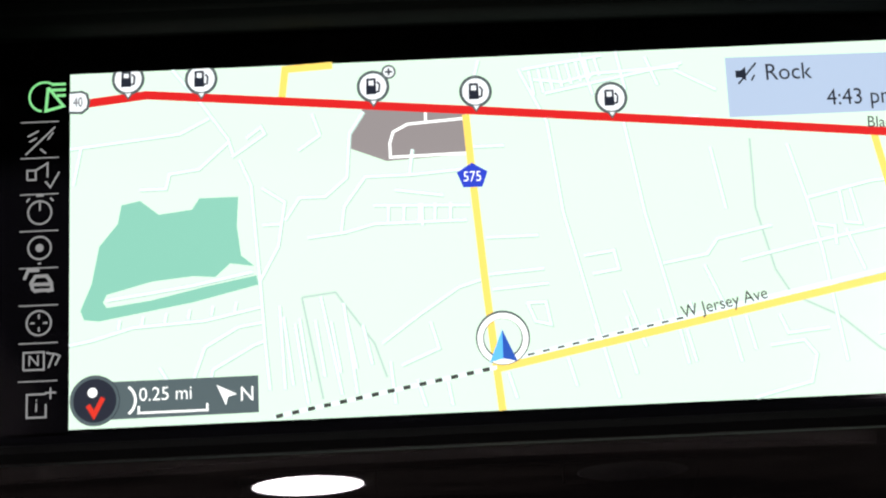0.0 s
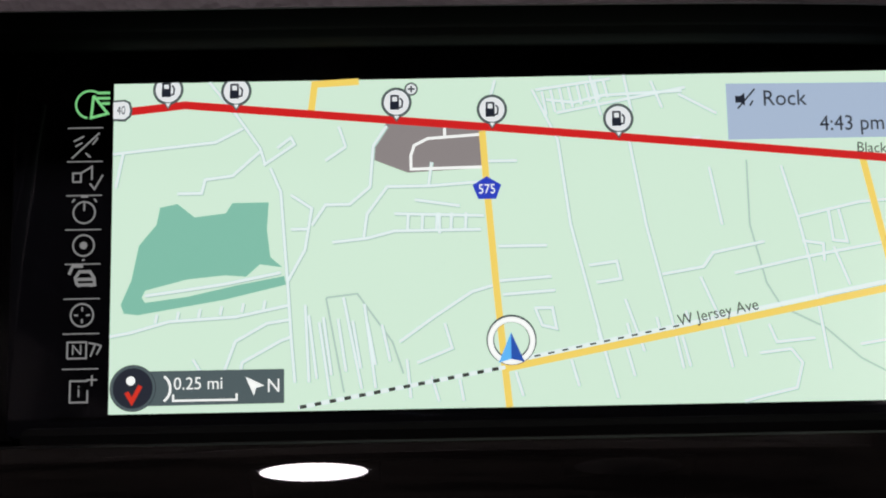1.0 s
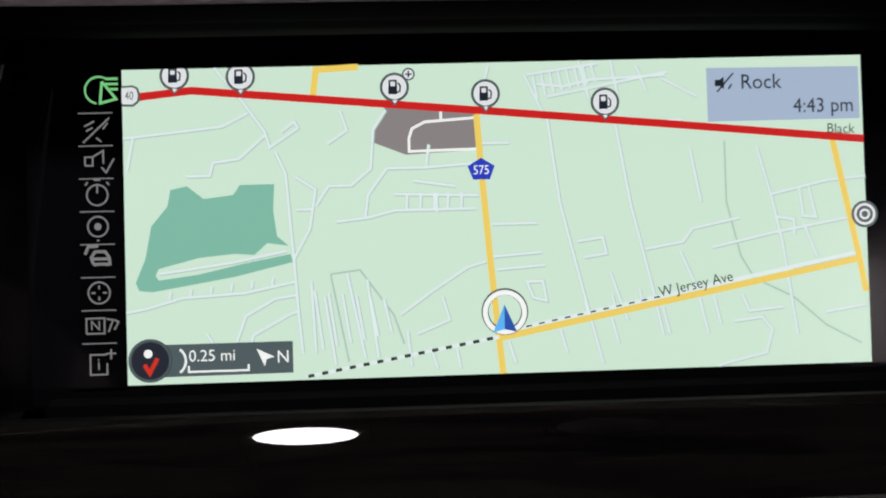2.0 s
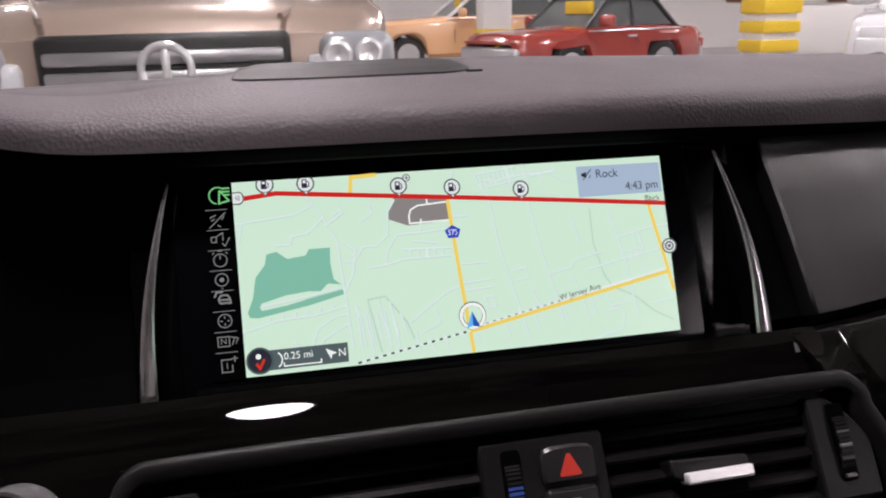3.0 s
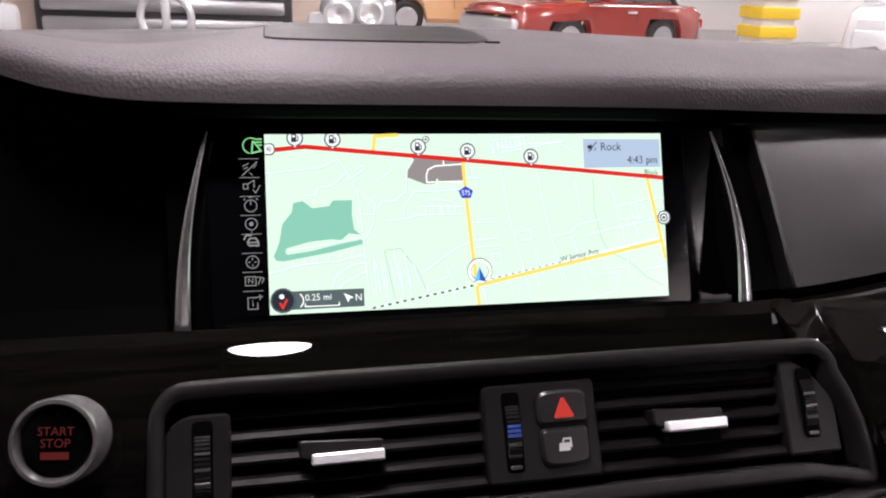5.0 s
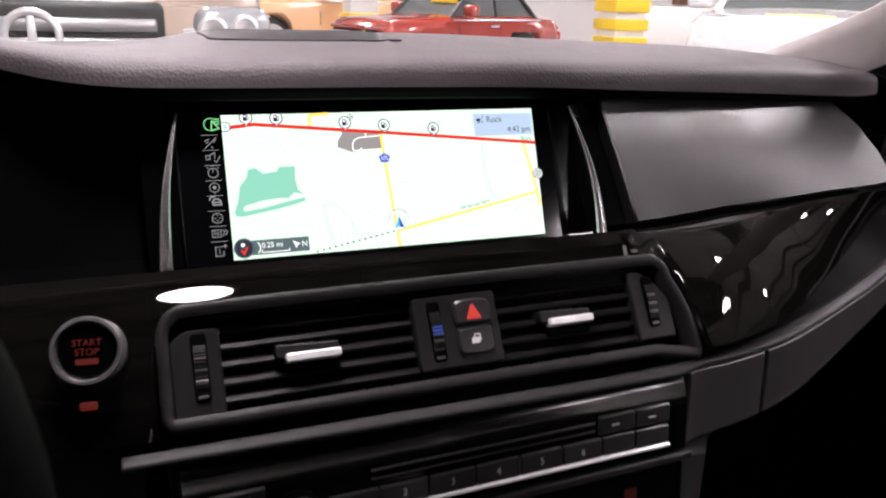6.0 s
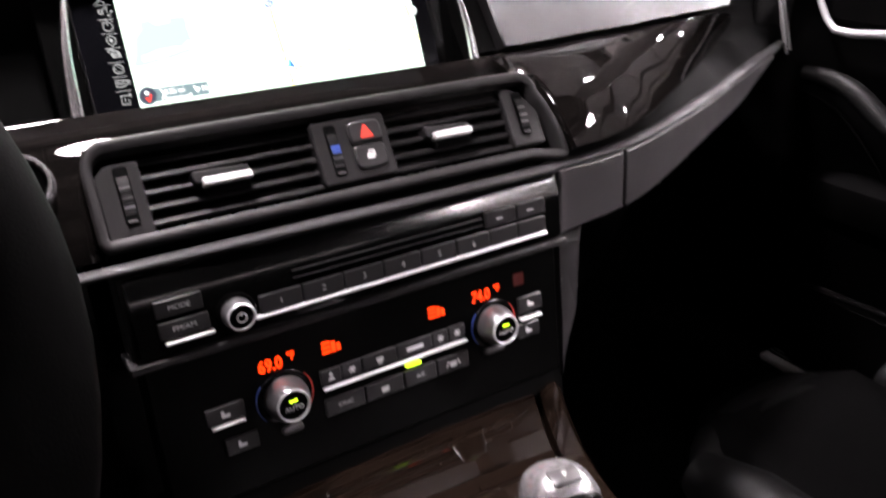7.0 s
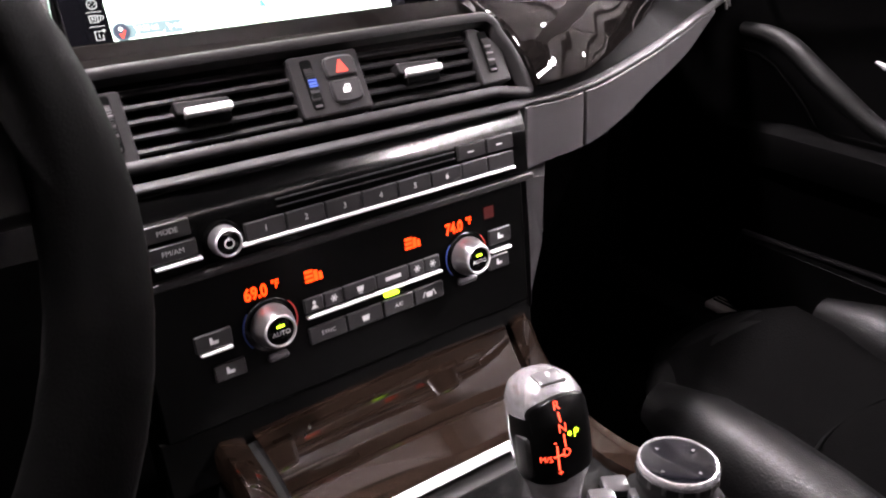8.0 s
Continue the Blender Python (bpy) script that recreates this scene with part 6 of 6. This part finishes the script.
for sg in (-1, 1):
    # the cover sweeps out from the dash corner, then up along the windscreen
    bm = bmesh.new()
    rows = []
    for k in range(17):
        t = k / 16
        p = Vector((sg * PILLAR_X(t), PILLAR_Y(t), PILLAR_Z(t)))
        rows.append([p + Vector((sg * 0.03, 0.03, 0.0)), p + Vector((0, 0.004, 0.0)), p, p + Vector((sg * 0.006, -0.012, -0.014)), p + Vector((sg * 0.020, -0.026, -0.040)), p + Vector((sg * 0.036, -0.030, -0.056)), p + Vector((sg * 0.055, -0.020, -0.050))])
    skin(bm, rows)
    part("front_pillar_cover", bm, M_LINER, shell, "pale front pillar cover", angle=60)
    bm = bmesh.new()
    rows = [[(sg * 0.71, 0.36, 1.045), (sg * 0.745, 0.22, 1.0), (sg * 0.77, 0.12, 0.975)], [(sg * 0.70, 0.345, 1.0), (sg * 0.735, 0.22, 0.97), (sg * 0.76, 0.12, 0.95)], [(sg * 0.70, 0.30, 0.96), (sg * 0.73, 0.22, 0.945), (sg * 0.76, 0.12, 0.93)]]
    skin(bm, rows, thick=(sg * 0.02, 0, 0))
    part("pillar_foot", bm, M_SHADEBLK, shell)
    bm = bmesh.new()
    tube(bm, [(sg * 0.60, -0.10 - 1.7 * k / 8, 1.335) for k in range(9)], 0.03, 8)
    part("roof_rail", bm, M_LINERD, shell)
    bm = bmesh.new()
    box(bm, (sg * 0.72, -1.20, 1.0), (0.06, 0.12, 0.80), 0.02)
    part("middle_pillar", bm, M_LINERD, shell)
    bm = bmesh.new()
    box(bm, (sg * 0.80, -1.45, 0.62), (0.06, 0.95, 0.70), 0.02)
    part("rear_side", bm, M_DOORP, shell)
    bm = bmesh.new()
    box(bm, (sg * 0.755, -0.15, 0.275), (0.10, 1.5, 0.19), 0.01)
    part("sill", bm, M_BLACKP, shell)
    bm = bmesh.new()
    box(bm, (sg * 0.760, 0.036, 0.378), (0.036, 0.115, 0.012), 0.004)
    sill_plate = part("sill_plate", bm, M_TIP, shell, "ribbed metal sill plate")
    for k in range(2):
        bm = bmesh.new()
        box(bm, (sg * (0.7585 + 0.0085 * k), 0.036, 0.3845), (0.0035 - 0.0015 * k, 0.104, 0.004), 0.0008)
        part("sill_rib", bm, M_BLACKP, sill_plate)
bm = bmesh.new()
rows = [[Vector((x, BASE_Y(x) + 0.005 - (0.62 + 0.02 - 0.0) * t * (1 if abs(x) < 0.5 else 0.9), 1.0 + 0.355 * t)) for x in [-0.66 + 1.32 * k / 16 for k in range(17)]] for t in [j / 6 for j in range(7)]]
skin(bm, rows, thick=(0, 0.004, 0.003))
pane = part("windscreen", bm, M_GLASS, shell, "clear windscreen")
pane.visible_shadow = False
bm = bmesh.new()
rows = [[Vector((x, BASE_Y(x) + 0.02 + (1.15 - 0.3 * abs(x)) * t, 0.985 - 0.16 * t * t - 0.05 * x * x)) for x in [-0.78 + 1.56 * k / 16 for k in range(17)]] for t in [j / 8 for j in range(9)]]
skin(bm, rows, thick=(0, 0, -0.01))
part("bonnet", bm, M_PAINT, shell, "black bonnet")
bm = bmesh.new()
box(bm, (0, 1.70, 0.52), (1.70, 0.30, 0.56), 0.08, None, 3)
part("front_end", bm, M_PAINT, shell)
for sg in (-1, 1):
    bm = bmesh.new()
    box(bm, (sg * 0.86, 1.0, 0.60), (0.16, 1.3, 0.55), 0.05, None, 3)
    part("wing", bm, M_PAINT, shell)
    for yy in (1.15, -1.7):
        bm = bmesh.new()
        lathe(bm, [(0.22, -0.10), (0.31, -0.09), (0.33, -0.05), (0.33, 0.05), (0.31, 0.09), (0.22, 0.10)], Matrix.Translation((sg * 0.80, yy, 0.33)) @ pose(0, 0, 0, 0, 90, 0), 28)
        part("tyre", bm, M_SHADEBLK, shell)
bm = bmesh.new()
box(bm, (0, -1.95, 0.75), (1.56, 0.10, 1.0), 0.03)
part("rear_wall", bm, M_DOORP, shell)
bm = bmesh.new()
box(bm, (0, -1.62, 0.55), (1.36, 0.45, 0.40), 0.06, None, 3)
box(bm, (0, -1.85, 0.85), (1.36, 0.16, 0.55), 0.06, None, 3)
part("rear_bench", bm, M_LEATHER, shell)
bm = bmesh.new()
box(bm, (0, -0.65, 0.20), (1.56, 2.6, 0.05), 0.01)
part("cabin_floor", bm, M_CARPET, shell, "black carpet")
bm = bmesh.new()
box(bm, (0, 0.55, 0.55), (1.56, 0.06, 0.75), 0.01)
part("bulkhead", bm, M_CARPET, shell)
bm = bmesh.new()
box(bm, (0.0, 0.36, 0.42), (1.5, 0.05, 0.50), 0.01)
part("footwell_wall", bm, M_CARPET, shell)
for sg in (-1, 1):
    bm = bmesh.new()
    box(bm, (sg * 0.77, 0.48, 0.58), (0.05, 0.34, 0.80), 0.01)
    part("kick_panel", bm, M_CARPET, shell)

# ---------------------------------------------------------------- showroom
M_WALL = mat("wall_paint", (0.78, 0.75, 0.74), 0.8, grain=0.2, scale=30, bump=0.05, wear=0.06)
M_CEIL = mat("ceiling_paint", (0.45, 0.43, 0.42), 0.9, scale=20, wear=0.06)
M_FLOOR = mat("polished_floor", (0.36, 0.34, 0.34), 0.25, grain=0.3, scale=25, wear=0.12)
M_LAMP = glow("lamp_white", (1.0, 0.89, 0.93), LAMP_POWER)
X0, X1, Y0, Y1, ZC = -9.0, 20.0, -8.0, 19.0, 4.6
bm = bmesh.new()
box(bm, ((X0 + X1) / 2, (Y0 + Y1) / 2, -0.1), (X1 - X0 + 0.4, Y1 - Y0 + 0.4, 0.2))
whole("floor", bm, M_FLOOR, "grey polished showroom floor", "floor", kind="structure")
bm = bmesh.new()
box(bm, ((X0 + X1) / 2, (Y0 + Y1) / 2, ZC + 0.1), (X1 - X0 + 0.4, Y1 - Y0 + 0.4, 0.2))
whole("ceiling", bm, M_CEIL, "pale painted showroom ceiling", "ceiling", kind="structure")
for name, c, s in (("wall_north", ((X0 + X1) / 2, Y1 + 0.1, ZC / 2), (X1 - X0, 0.2, ZC)), ("wall_south", ((X0 + X1) / 2, Y0 - 0.1, ZC / 2), (X1 - X0, 0.2, ZC)),
                   ("wall_west", (X0 - 0.1, (Y0 + Y1) / 2, ZC / 2), (0.2, Y1 - Y0, ZC)), ("wall_east", (X1 + 0.1, (Y0 + Y1) / 2, ZC / 2), (0.2, Y1 - Y0, ZC))):
    bm = bmesh.new()
    box(bm, c, s)
    whole(name, bm, M_WALL, "pale warm white showroom wall", "wall", kind="structure")


def ceiling_lamp(x, y):
    lamp = thing("ceiling_lamp", (x, y, ZC), "bright round ceiling lamp with a white shade", "lamp", "showroom ceiling lamps")
    bm = bmesh.new()
    lathe(bm, [(0.05, 0.0), (0.06, -0.10), (0.30, -0.26), (0.33, -0.30), (0.32, -0.30), (0.28, -0.25), (0.04, -0.12)], Matrix.Translation((x, y, ZC)), 24, cap=False)
    part("shade", bm, M_WALL, lamp)
    bm = bmesh.new()
    lathe(bm, [(0.02, -0.13), (0.26, -0.25), (0.27, -0.275), (0.01, -0.28)], Matrix.Translation((x, y, ZC)), 20)
    part("bulb", bm, M_LAMP, lamp)
    return lamp


first_lamp = None
spots = [(4.9, -7.0), (5.3, -5.8), (5.2, 1.45), (6.1, 1.65), (4.0, -1.5), (4.4, -1.3), (8.9, 0.1)]
for ix in range(6):
    for iy in range(6):
        x, y = -4.7 + 4.5 * ix, -7.1 + 4.2 * iy
        if (ix >= 2 and iy <= 2) or (ix == 0 and iy <= 2) or (ix == 5 and iy < 4):
            continue
        spots.append((x, y))
for x, y in spots:
    if first_lamp is None:
        first_lamp = ceiling_lamp(x, y)
    else:
        copy_thing(first_lamp, Matrix.Translation((x, y, ZC)))

# ---------------------------------------------------------------- cars on show
M_TYRE = mat("tyre_rubber", (0.015, 0.015, 0.015), 0.8, scale=120)
M_ALLOY = mat("wheel_alloy", (0.6, 0.6, 0.62), 0.3, metal=0.8, scale=80)
M_CARGLASS = mat("tinted_car_glass", (0.10, 0.11, 0.11), 0.05, scale=10, spec=0.8)
M_TRIMBLK = mat("black_car_trim", (0.012, 0.012, 0.012), 0.4, scale=90)
M_LIGHTGL = mat("headlamp_lens", (0.75, 0.76, 0.78), 0.08, scale=60, coat=1.0)
M_YELLOW = mat("yellow_sheet", (0.85, 0.58, 0.03), 0.5, scale=20, wear=0.08)
M_REDCAR = mat("red_car_paint", (0.30, 0.028, 0.018), 0.22, scale=8, coat=1.0, wear=0.1)
M_PEACH = mat("cream_orange_car_paint", (0.80, 0.47, 0.26), 0.25, scale=8, coat=1.0, wear=0.08)
M_WHITECAR = mat("white_car_paint", (0.78, 0.78, 0.80), 0.22, scale=8, coat=1.0, wear=0.05)
M_BEIGE = mat("beige_silver_paint", (0.46, 0.36, 0.30), 0.28, metal=0.35, scale=8, coat=1.0, wear=0.06)
M_HEADL = mat("headlamp_glass", (0.34, 0.35, 0.37), 0.12, scale=60, coat=1.0)
M_TAIL = mat("red_lamp_lens", (0.5, 0.02, 0.02), 0.1, scale=60)


def vehicle(name, label, paint, place, heading, L, Wd, H, belt, nose, tail, cab, roof_paint=None, group="cars on show"):
    """A car along its local x, nose at -x. belt: waist height; nose, tail: heights of bonnet and boot; cab: x of windscreen foot, roof front, roof rear, rear window foot."""
    M = Matrix.Translation(place) @ pose(0, 0, 0, 0, 0, heading)
    car = thing(name, place, label, "car", group)
    w = Wd / 2
    n = 90
    top = curve([(-L / 2, nose - 0.12), (-L / 2 + 0.10, nose), (cab[0] - 0.2, belt - 0.02), (cab[0], belt), (cab[3], belt), (min(cab[3] + 0.15, L / 2 - 0.14), tail + 0.03), (L / 2 - 0.1, tail), (L / 2, tail - 0.12)])
    wid = curve([(-L / 2, w * 0.80), (-L / 2 + 0.12, w * 0.90), (-L / 2 + 0.6, w * 0.98), (0, w), (L / 2 - 0.6, w * 0.98), (L / 2 - 0.12, w * 0.90), (L / 2, w * 0.82)])
    bm = bmesh.new()
    rows = []
    ax = (-L / 2 + 0.85, L / 2 - 0.9)
    for i in range(n + 1):
        x = -L / 2 + L * i / n
        ww, zt = wid(x), top(x)
        zb = 0.24
        for a in ax:
            if abs(x - a) < 0.37:
                zb = 0.30 + math.sqrt(0.37**2 - (x - a) ** 2)
        rows.append([M @ Vector(p) for p in ((x, -ww * 0.9, zb), (x, -ww, min(zb + 0.08, zt - 0.12)), (x, -ww, zt - 0.22), (x, -ww * 0.97, zt - 0.06), (x, -ww * 0.88, zt), (x, -ww * 0.4, zt + 0.02), (x, 0, zt + 0.03), (x, ww * 0.4, zt + 0.02), (x, ww * 0.88, zt), (x, ww * 0.97, zt - 0.06), (x, ww, zt - 0.22), (x, ww, min(zb + 0.08, zt - 0.12)), (x, ww * 0.9, zb))])
    skin(bm, rows)
    part("body", bm, paint, car, angle=40)
    for x in (-L / 2, L / 2):
        bm = bmesh.new()
        box(bm, (x * 0.985, 0, 0.42), (0.16, Wd * 0.84, 0.34), 0.05, M, 2)
        part("bumper", bm, paint if H > 1.5 else M_ALLOY, car)
        bm = bmesh.new()
        box(bm, (x * 0.99, 0, (0.60 + (nose if x < 0 else tail)) / 2 - 0.02), (0.06, Wd * 0.80, (nose if x < 0 else tail) - 0.70), 0.02, M, 2)
        part("end_panel", bm, paint, car)
        for sg in (-1, 1):
            bm = bmesh.new()
            box(bm, (x * 1.0, sg * Wd * 0.34, (nose if x < 0 else tail) - 0.22), (0.06, 0.26, 0.14), 0.03, M, 2)
            part("lamp", bm, M_LIGHTGL if x < 0 else M_TAIL, car)
    # cabin: glass band, pillars, roof
    z0, z1 = belt - 0.03, H
    bm = bmesh.new()
    wr = w * 0.72
    ring0 = [(cab[0], -w * 0.86, z0), (cab[3], -w * 0.86, z0), (cab[3], w * 0.86, z0), (cab[0], w * 0.86, z0)]
    ring1 = [(cab[1], -wr, z1 - 0.05), (cab[2], -wr, z1 - 0.05), (cab[2], wr, z1 - 0.05), (cab[1], wr, z1 - 0.05)]
    v0 = [bm.verts.new(M @ Vector(p)) for p in ring0]
    v1 = [bm.verts.new(M @ Vector(p)) for p in ring1]
    for k in range(4):
        q = (k + 1) % 4
        bm.faces.new((v0[k], v0[q], v1[q], v1[k]))
    part("glasshouse", bm, M_CARGLASS, car, "dark window band")
    bm = bmesh.new()
    rows = []
    for i in range(9):
        x = cab[1] - 0.06 + (cab[2] - cab[1] + 0.12) * i / 8
        e = 0.03 * math.sin(math.pi * i / 8)
        rows.append([M @ Vector(p) for p in ((x, -wr - 0.03, z1 - 0.07), (x, -wr * 0.9, z1 - 0.01 + e), (x, 0, z1 + 0.01 + e), (x, wr * 0.9, z1 - 0.01 + e), (x, wr + 0.03, z1 - 0.07))])
    skin(bm, rows, thick=(0, 0, -0.03))
    part("roof", bm, roof_paint or paint, car)
    for sg in (-1, 1):
        for a, b in ((0, 1), (3, 2)):
            bm = bmesh.new()
            tube(bm, [M @ Vector((cab[a], sg * w * 0.87, z0)), M @ Vector((cab[b], sg * (wr + 0.015), z1 - 0.04))], 0.035, 8)
            part("pillar", bm, roof_paint or paint, car)
        bm = bmesh.new()
        mid = (cab[1] + cab[2]) / 2
        tube(bm, [M @ Vector((mid, sg * w * 0.875, z0)), M @ Vector((mid, sg * (wr + 0.015), z1 - 0.04))], 0.03, 8)
        part("pillar", bm, roof_paint or M_TRIMBLK, car)
        bm = bmesh.new()
        box(bm, (cab[0] + 0.25, sg * (w + 0.08), belt + 0.08), (0.15, 0.25, 0.17), 0.06, M, 3)
        part("mirror", bm, paint, car)
        for a in ax:
            wm = M @ Matrix.Translation((a, sg * (w - 0.12), 0.31)) @ pose(0, 0, 0, 90, 0, 0)
            bm = bmesh.new()
            lathe(bm, [(0.19, -0.10), (0.28, -0.105), (0.31, -0.07), (0.31, 0.07), (0.28, 0.105), (0.19, 0.10)], wm, 28)
            wh = part("wheel", bm, M_TYRE, car)
            bm = bmesh.new()
            lathe(bm, [(0.20, -0.108), (0.17, -0.112), (0.06, -0.09), (0.05, 0.09), (0.17, 0.112), (0.20, 0.108)], wm, 24)
            part("rim", bm, M_ALLOY, wh)
        bm = bmesh.new()
        tube(bm, [M @ Vector((x, sg * wid(x) * 1.002, belt - 0.045)) for x in [cab[0] + (cab[3] - cab[0]) * k / 12 for k in range(13)]], 0.012, 6)
        part("waist_strip", bm, M_ALLOY, car, "bright strip below the windows")
        for x in (cab[0] + 0.12, (cab[1] + cab[2]) / 2, cab[2] + 0.1):
            bm = bmesh.new()
            box(bm, (x, sg * (wid(x) * 1.0 + 0.001), 0.62), (0.012, 0.006, belt - 0.72), 0.0, M)
            part("door_seam", bm, M_TRIMBLK, car)
        bm = bmesh.new()
        box(bm, ((cab[1] + cab[2]) / 2 - 0.12, sg * (w + 0.01), belt - 0.13), (0.16, 0.03, 0.03), 0.01, M)
        part("door_handle", bm, M_ALLOY, car)
    return car, M


red, MR = vehicle("red_car", "glossy red saloon with a dark roof and yellow windscreen sign", M_REDCAR, (4.45, 10.9, 0), 20, 3.5, 1.48, 1.26, 0.82, 0.74, 0.76, (-0.62, -0.12, 0.72, 1.15), M_TRIMBLK)
bm = bmesh.new()
box(bm, (-0.40, -0.28, 1.08), (0.03, 0.56, 0.17), 0.005, MR)
part("windscreen_sign", bm, M_YELLOW, red, "yellow sheet on the windscreen")
peach, MP = vehicle("orange_car", "pale orange classic saloon with yellow windscreen sign", M_PEACH, (3.75, 15.2, 0), 0, 4.4, 1.7, 1.44, 0.96, 0.86, 0.9, (-0.6, 0.0, 1.2, 1.75), M_WHITECAR)
bm = bmesh.new()
box(bm, (-0.32, -0.4, 1.22), (0.03, 0.4, 0.2), 0.005, MP)
part("windscreen_sign", bm, M_YELLOW, peach, "yellow sheet on the windscreen")
white, MW = vehicle("white_car", "white estate car with yellow windscreen sign", M_WHITECAR, (6.5, 5.95, 0), 41, 4.8, 1.9, 1.62, 1.06, 0.98, 1.05, (-1.15, -0.45, 1.9, 2.2))
bm = bmesh.new()
box(bm, (-0.86, 0.12, 1.27), (0.03, 0.62, 0.20), 0.005, MW @ Matrix.Translation((-0.86, 0.12, 1.27)) @ pose(0, 0, 0, 0, 38, 0) @ Matrix.Translation((0.84, -0.12, -1.26)))
part("windscreen_sign", bm, M_YELLOW, white, "yellow sheet on the windscreen")

# the tall beige car that stands nose to nose with this one
suv, MB = vehicle("beige_car", "tall beige silver car standing nose on", M_BEIGE, (-0.46, 5.15, 0), 90, 4.7, 1.86, 1.75, 1.22, 1.10, 1.2, (-1.25, -0.6, 1.9, 2.2))
bm = bmesh.new()
box(bm, (-2.37, 0, 0.905), (0.06, 0.90, 0.27), 0.03, MB, 3)
grille = part("grille", bm, M_TRIMBLK, suv, "black grille with silver bars")
for z in (0.955, 0.885):
    bm = bmesh.new()
    box(bm, (-2.41, 0, z), (0.03, 0.84, 0.050), 0.012, MB)
    part("grille_bar", bm, M_ALLOY, grille)
bm = bmesh.new()
pts = [MB @ Vector((-2.435, 0.088 * math.cos(2 * math.pi * k / 32), 0.912 + 0.088 * math.sin(2 * math.pi * k / 32))) for k in range(32)]
tube(bm, pts, 0.014, 8, closed=True, up=Vector((0, 1, 0.01)))
part("badge_ring", bm, M_CHROME, grille, "plain round silver badge")
bm = bmesh.new()
box(bm, (-2.43, 0, 0.912), (0.02, 0.03, 0.16), 0.008, MB)
part("badge_bar", bm, M_CHROME, grille)
for sg in (-1, 1):
    bm = bmesh.new()
    box(bm, (-2.33, sg * 0.70, 0.93), (0.14, 0.30, 0.20), 0.06, MB, 3)
    lamp = part("headlamp", bm, M_HEADL, suv, "large clear headlamp")
    for yy, zz, rr in ((0.62, 0.94, 0.055), (0.74, 0.95, 0.05), (0.69, 0.88, 0.03)):
        bm = bmesh.new()
        lathe(bm, [(rr, -0.01), (rr * 1.05, 0.012), (rr * 0.8, 0.02), (rr * 0.5, 0.006), (0.002, 0.0)], MB @ Matrix.Translation((-2.405, sg * yy, zz)) @ pose(0, 0, 0, 0, -90, 0), 20)
        part("reflector", bm, M_CHROME, lamp, "round chrome reflector")
for sg in (-1, 1):
    bm = bmesh.new()
    tube(bm, [MB @ Vector((-2.36 + 0.75 * k / 8, sg * (0.42 + 0.22 * k / 8), 1.09 + 0.13 * k / 8)) for k in range(9)], 0.012, 8)
    part("bonnet_crease", bm, M_BEIGE, suv)

# ---------------------------------------------------------------- posts and wall pieces
M_WHITEP = mat("white_post_paint", (0.76, 0.74, 0.73), 0.5, scale=12, wear=0.06)
M_BROWN = mat("brown_door_wood", (0.22, 0.11, 0.06), 0.5, grain=0.4, scale=14, wear=0.3)
M_ORANGEP = mat("orange_panel", (0.75, 0.30, 0.06), 0.5, scale=8, wear=0.1)
post = thing("column", (3.75, 13.4, 0), "white column with a yellow foot guard", "column", "showroom columns")
bm = bmesh.new()
box(bm, (3.75, 13.4, ZC / 2), (0.5, 0.5, ZC), 0.02)
part("shaft", bm, M_WHITEP, post)
bm = bmesh.new()
box(bm, (3.75, 13.4, 0.38), (0.58, 0.58, 0.76), 0.03)
part("foot_guard", bm, M_YELLOW, post, "yellow foot guard")
post = thing("column", (8.55, 12.6, 0), "white column wrapped in yellow guard bands", "column", "showroom columns")
bm = bmesh.new()
box(bm, (8.55, 12.6, ZC / 2), (0.62, 0.62, ZC), 0.02)
part("shaft", bm, M_WHITEP, post)
for z, h in ((0.06, 0.12), (0.36, 0.2), (0.68, 0.2), (1.02, 0.24), (1.40, 0.24), (1.80, 0.24)):
    bm = bmesh.new()
    box(bm, (8.55, 12.6, z), (0.74, 0.74, h), 0.03)
    part("guard_band", bm, M_YELLOW, post, "yellow guard band")
for x, z, w2, h2, mm, lab in ((12.2, 2.15, 1.4, 2.1, M_BROWN, "brown wooden wall panel"), (15.0, 2.1, 1.1, 2.1, M_BROWN, "brown wooden wall panel"), (17.2, 1.8, 1.1, 2.2, M_ORANGEP, "orange wall panel")):
    bm = bmesh.new()
    box(bm, (x, Y1 - 0.03, z), (w2, 0.08, h2), 0.02)
    panel = whole("wall_panel", bm, mm, lab + " on the white wall", "panel")
    for k in range(5):
        bm = bmesh.new()
        box(bm, (x - w2 / 2 + w2 * (k + 0.5) / 5, Y1 - 0.08, z), (w2 / 5 - 0.03, 0.03, h2 - 0.1), 0.008)
        part("panel_board", bm, mm, panel)
# a pale counter behind the cars
bm = bmesh.new()
box(bm, (13.6, 15.5, 0.5), (6.0, 0.6, 1.0), 0.02)
whole("counter", bm, M_WHITEP, "long white counter along the wall", "counter")
# dark roof beams and thin purlins across them
for k in range(6):
    bm = bmesh.new()
    x = -6.9 + 4.5 * k
    box(bm, (x, (Y0 + Y1) / 2, ZC - 0.14), (0.20, Y1 - Y0, 0.28), 0.01)
    whole("roof_beam", bm, M_TRIMBLK, "dark steel roof beam under the ceiling", "beam", "roof beams")
for k in range(17):
    bm = bmesh.new()
    y = -6.6 + 1.5 * k
    box(bm, ((X0 + X1) / 2, y, ZC - 0.04), (X1 - X0, 0.07, 0.08), 0.005)
    whole("roof_purlin", bm, M_TRIMBLK, "thin dark steel purlin on the ceiling", "purlin", "roof purlins")
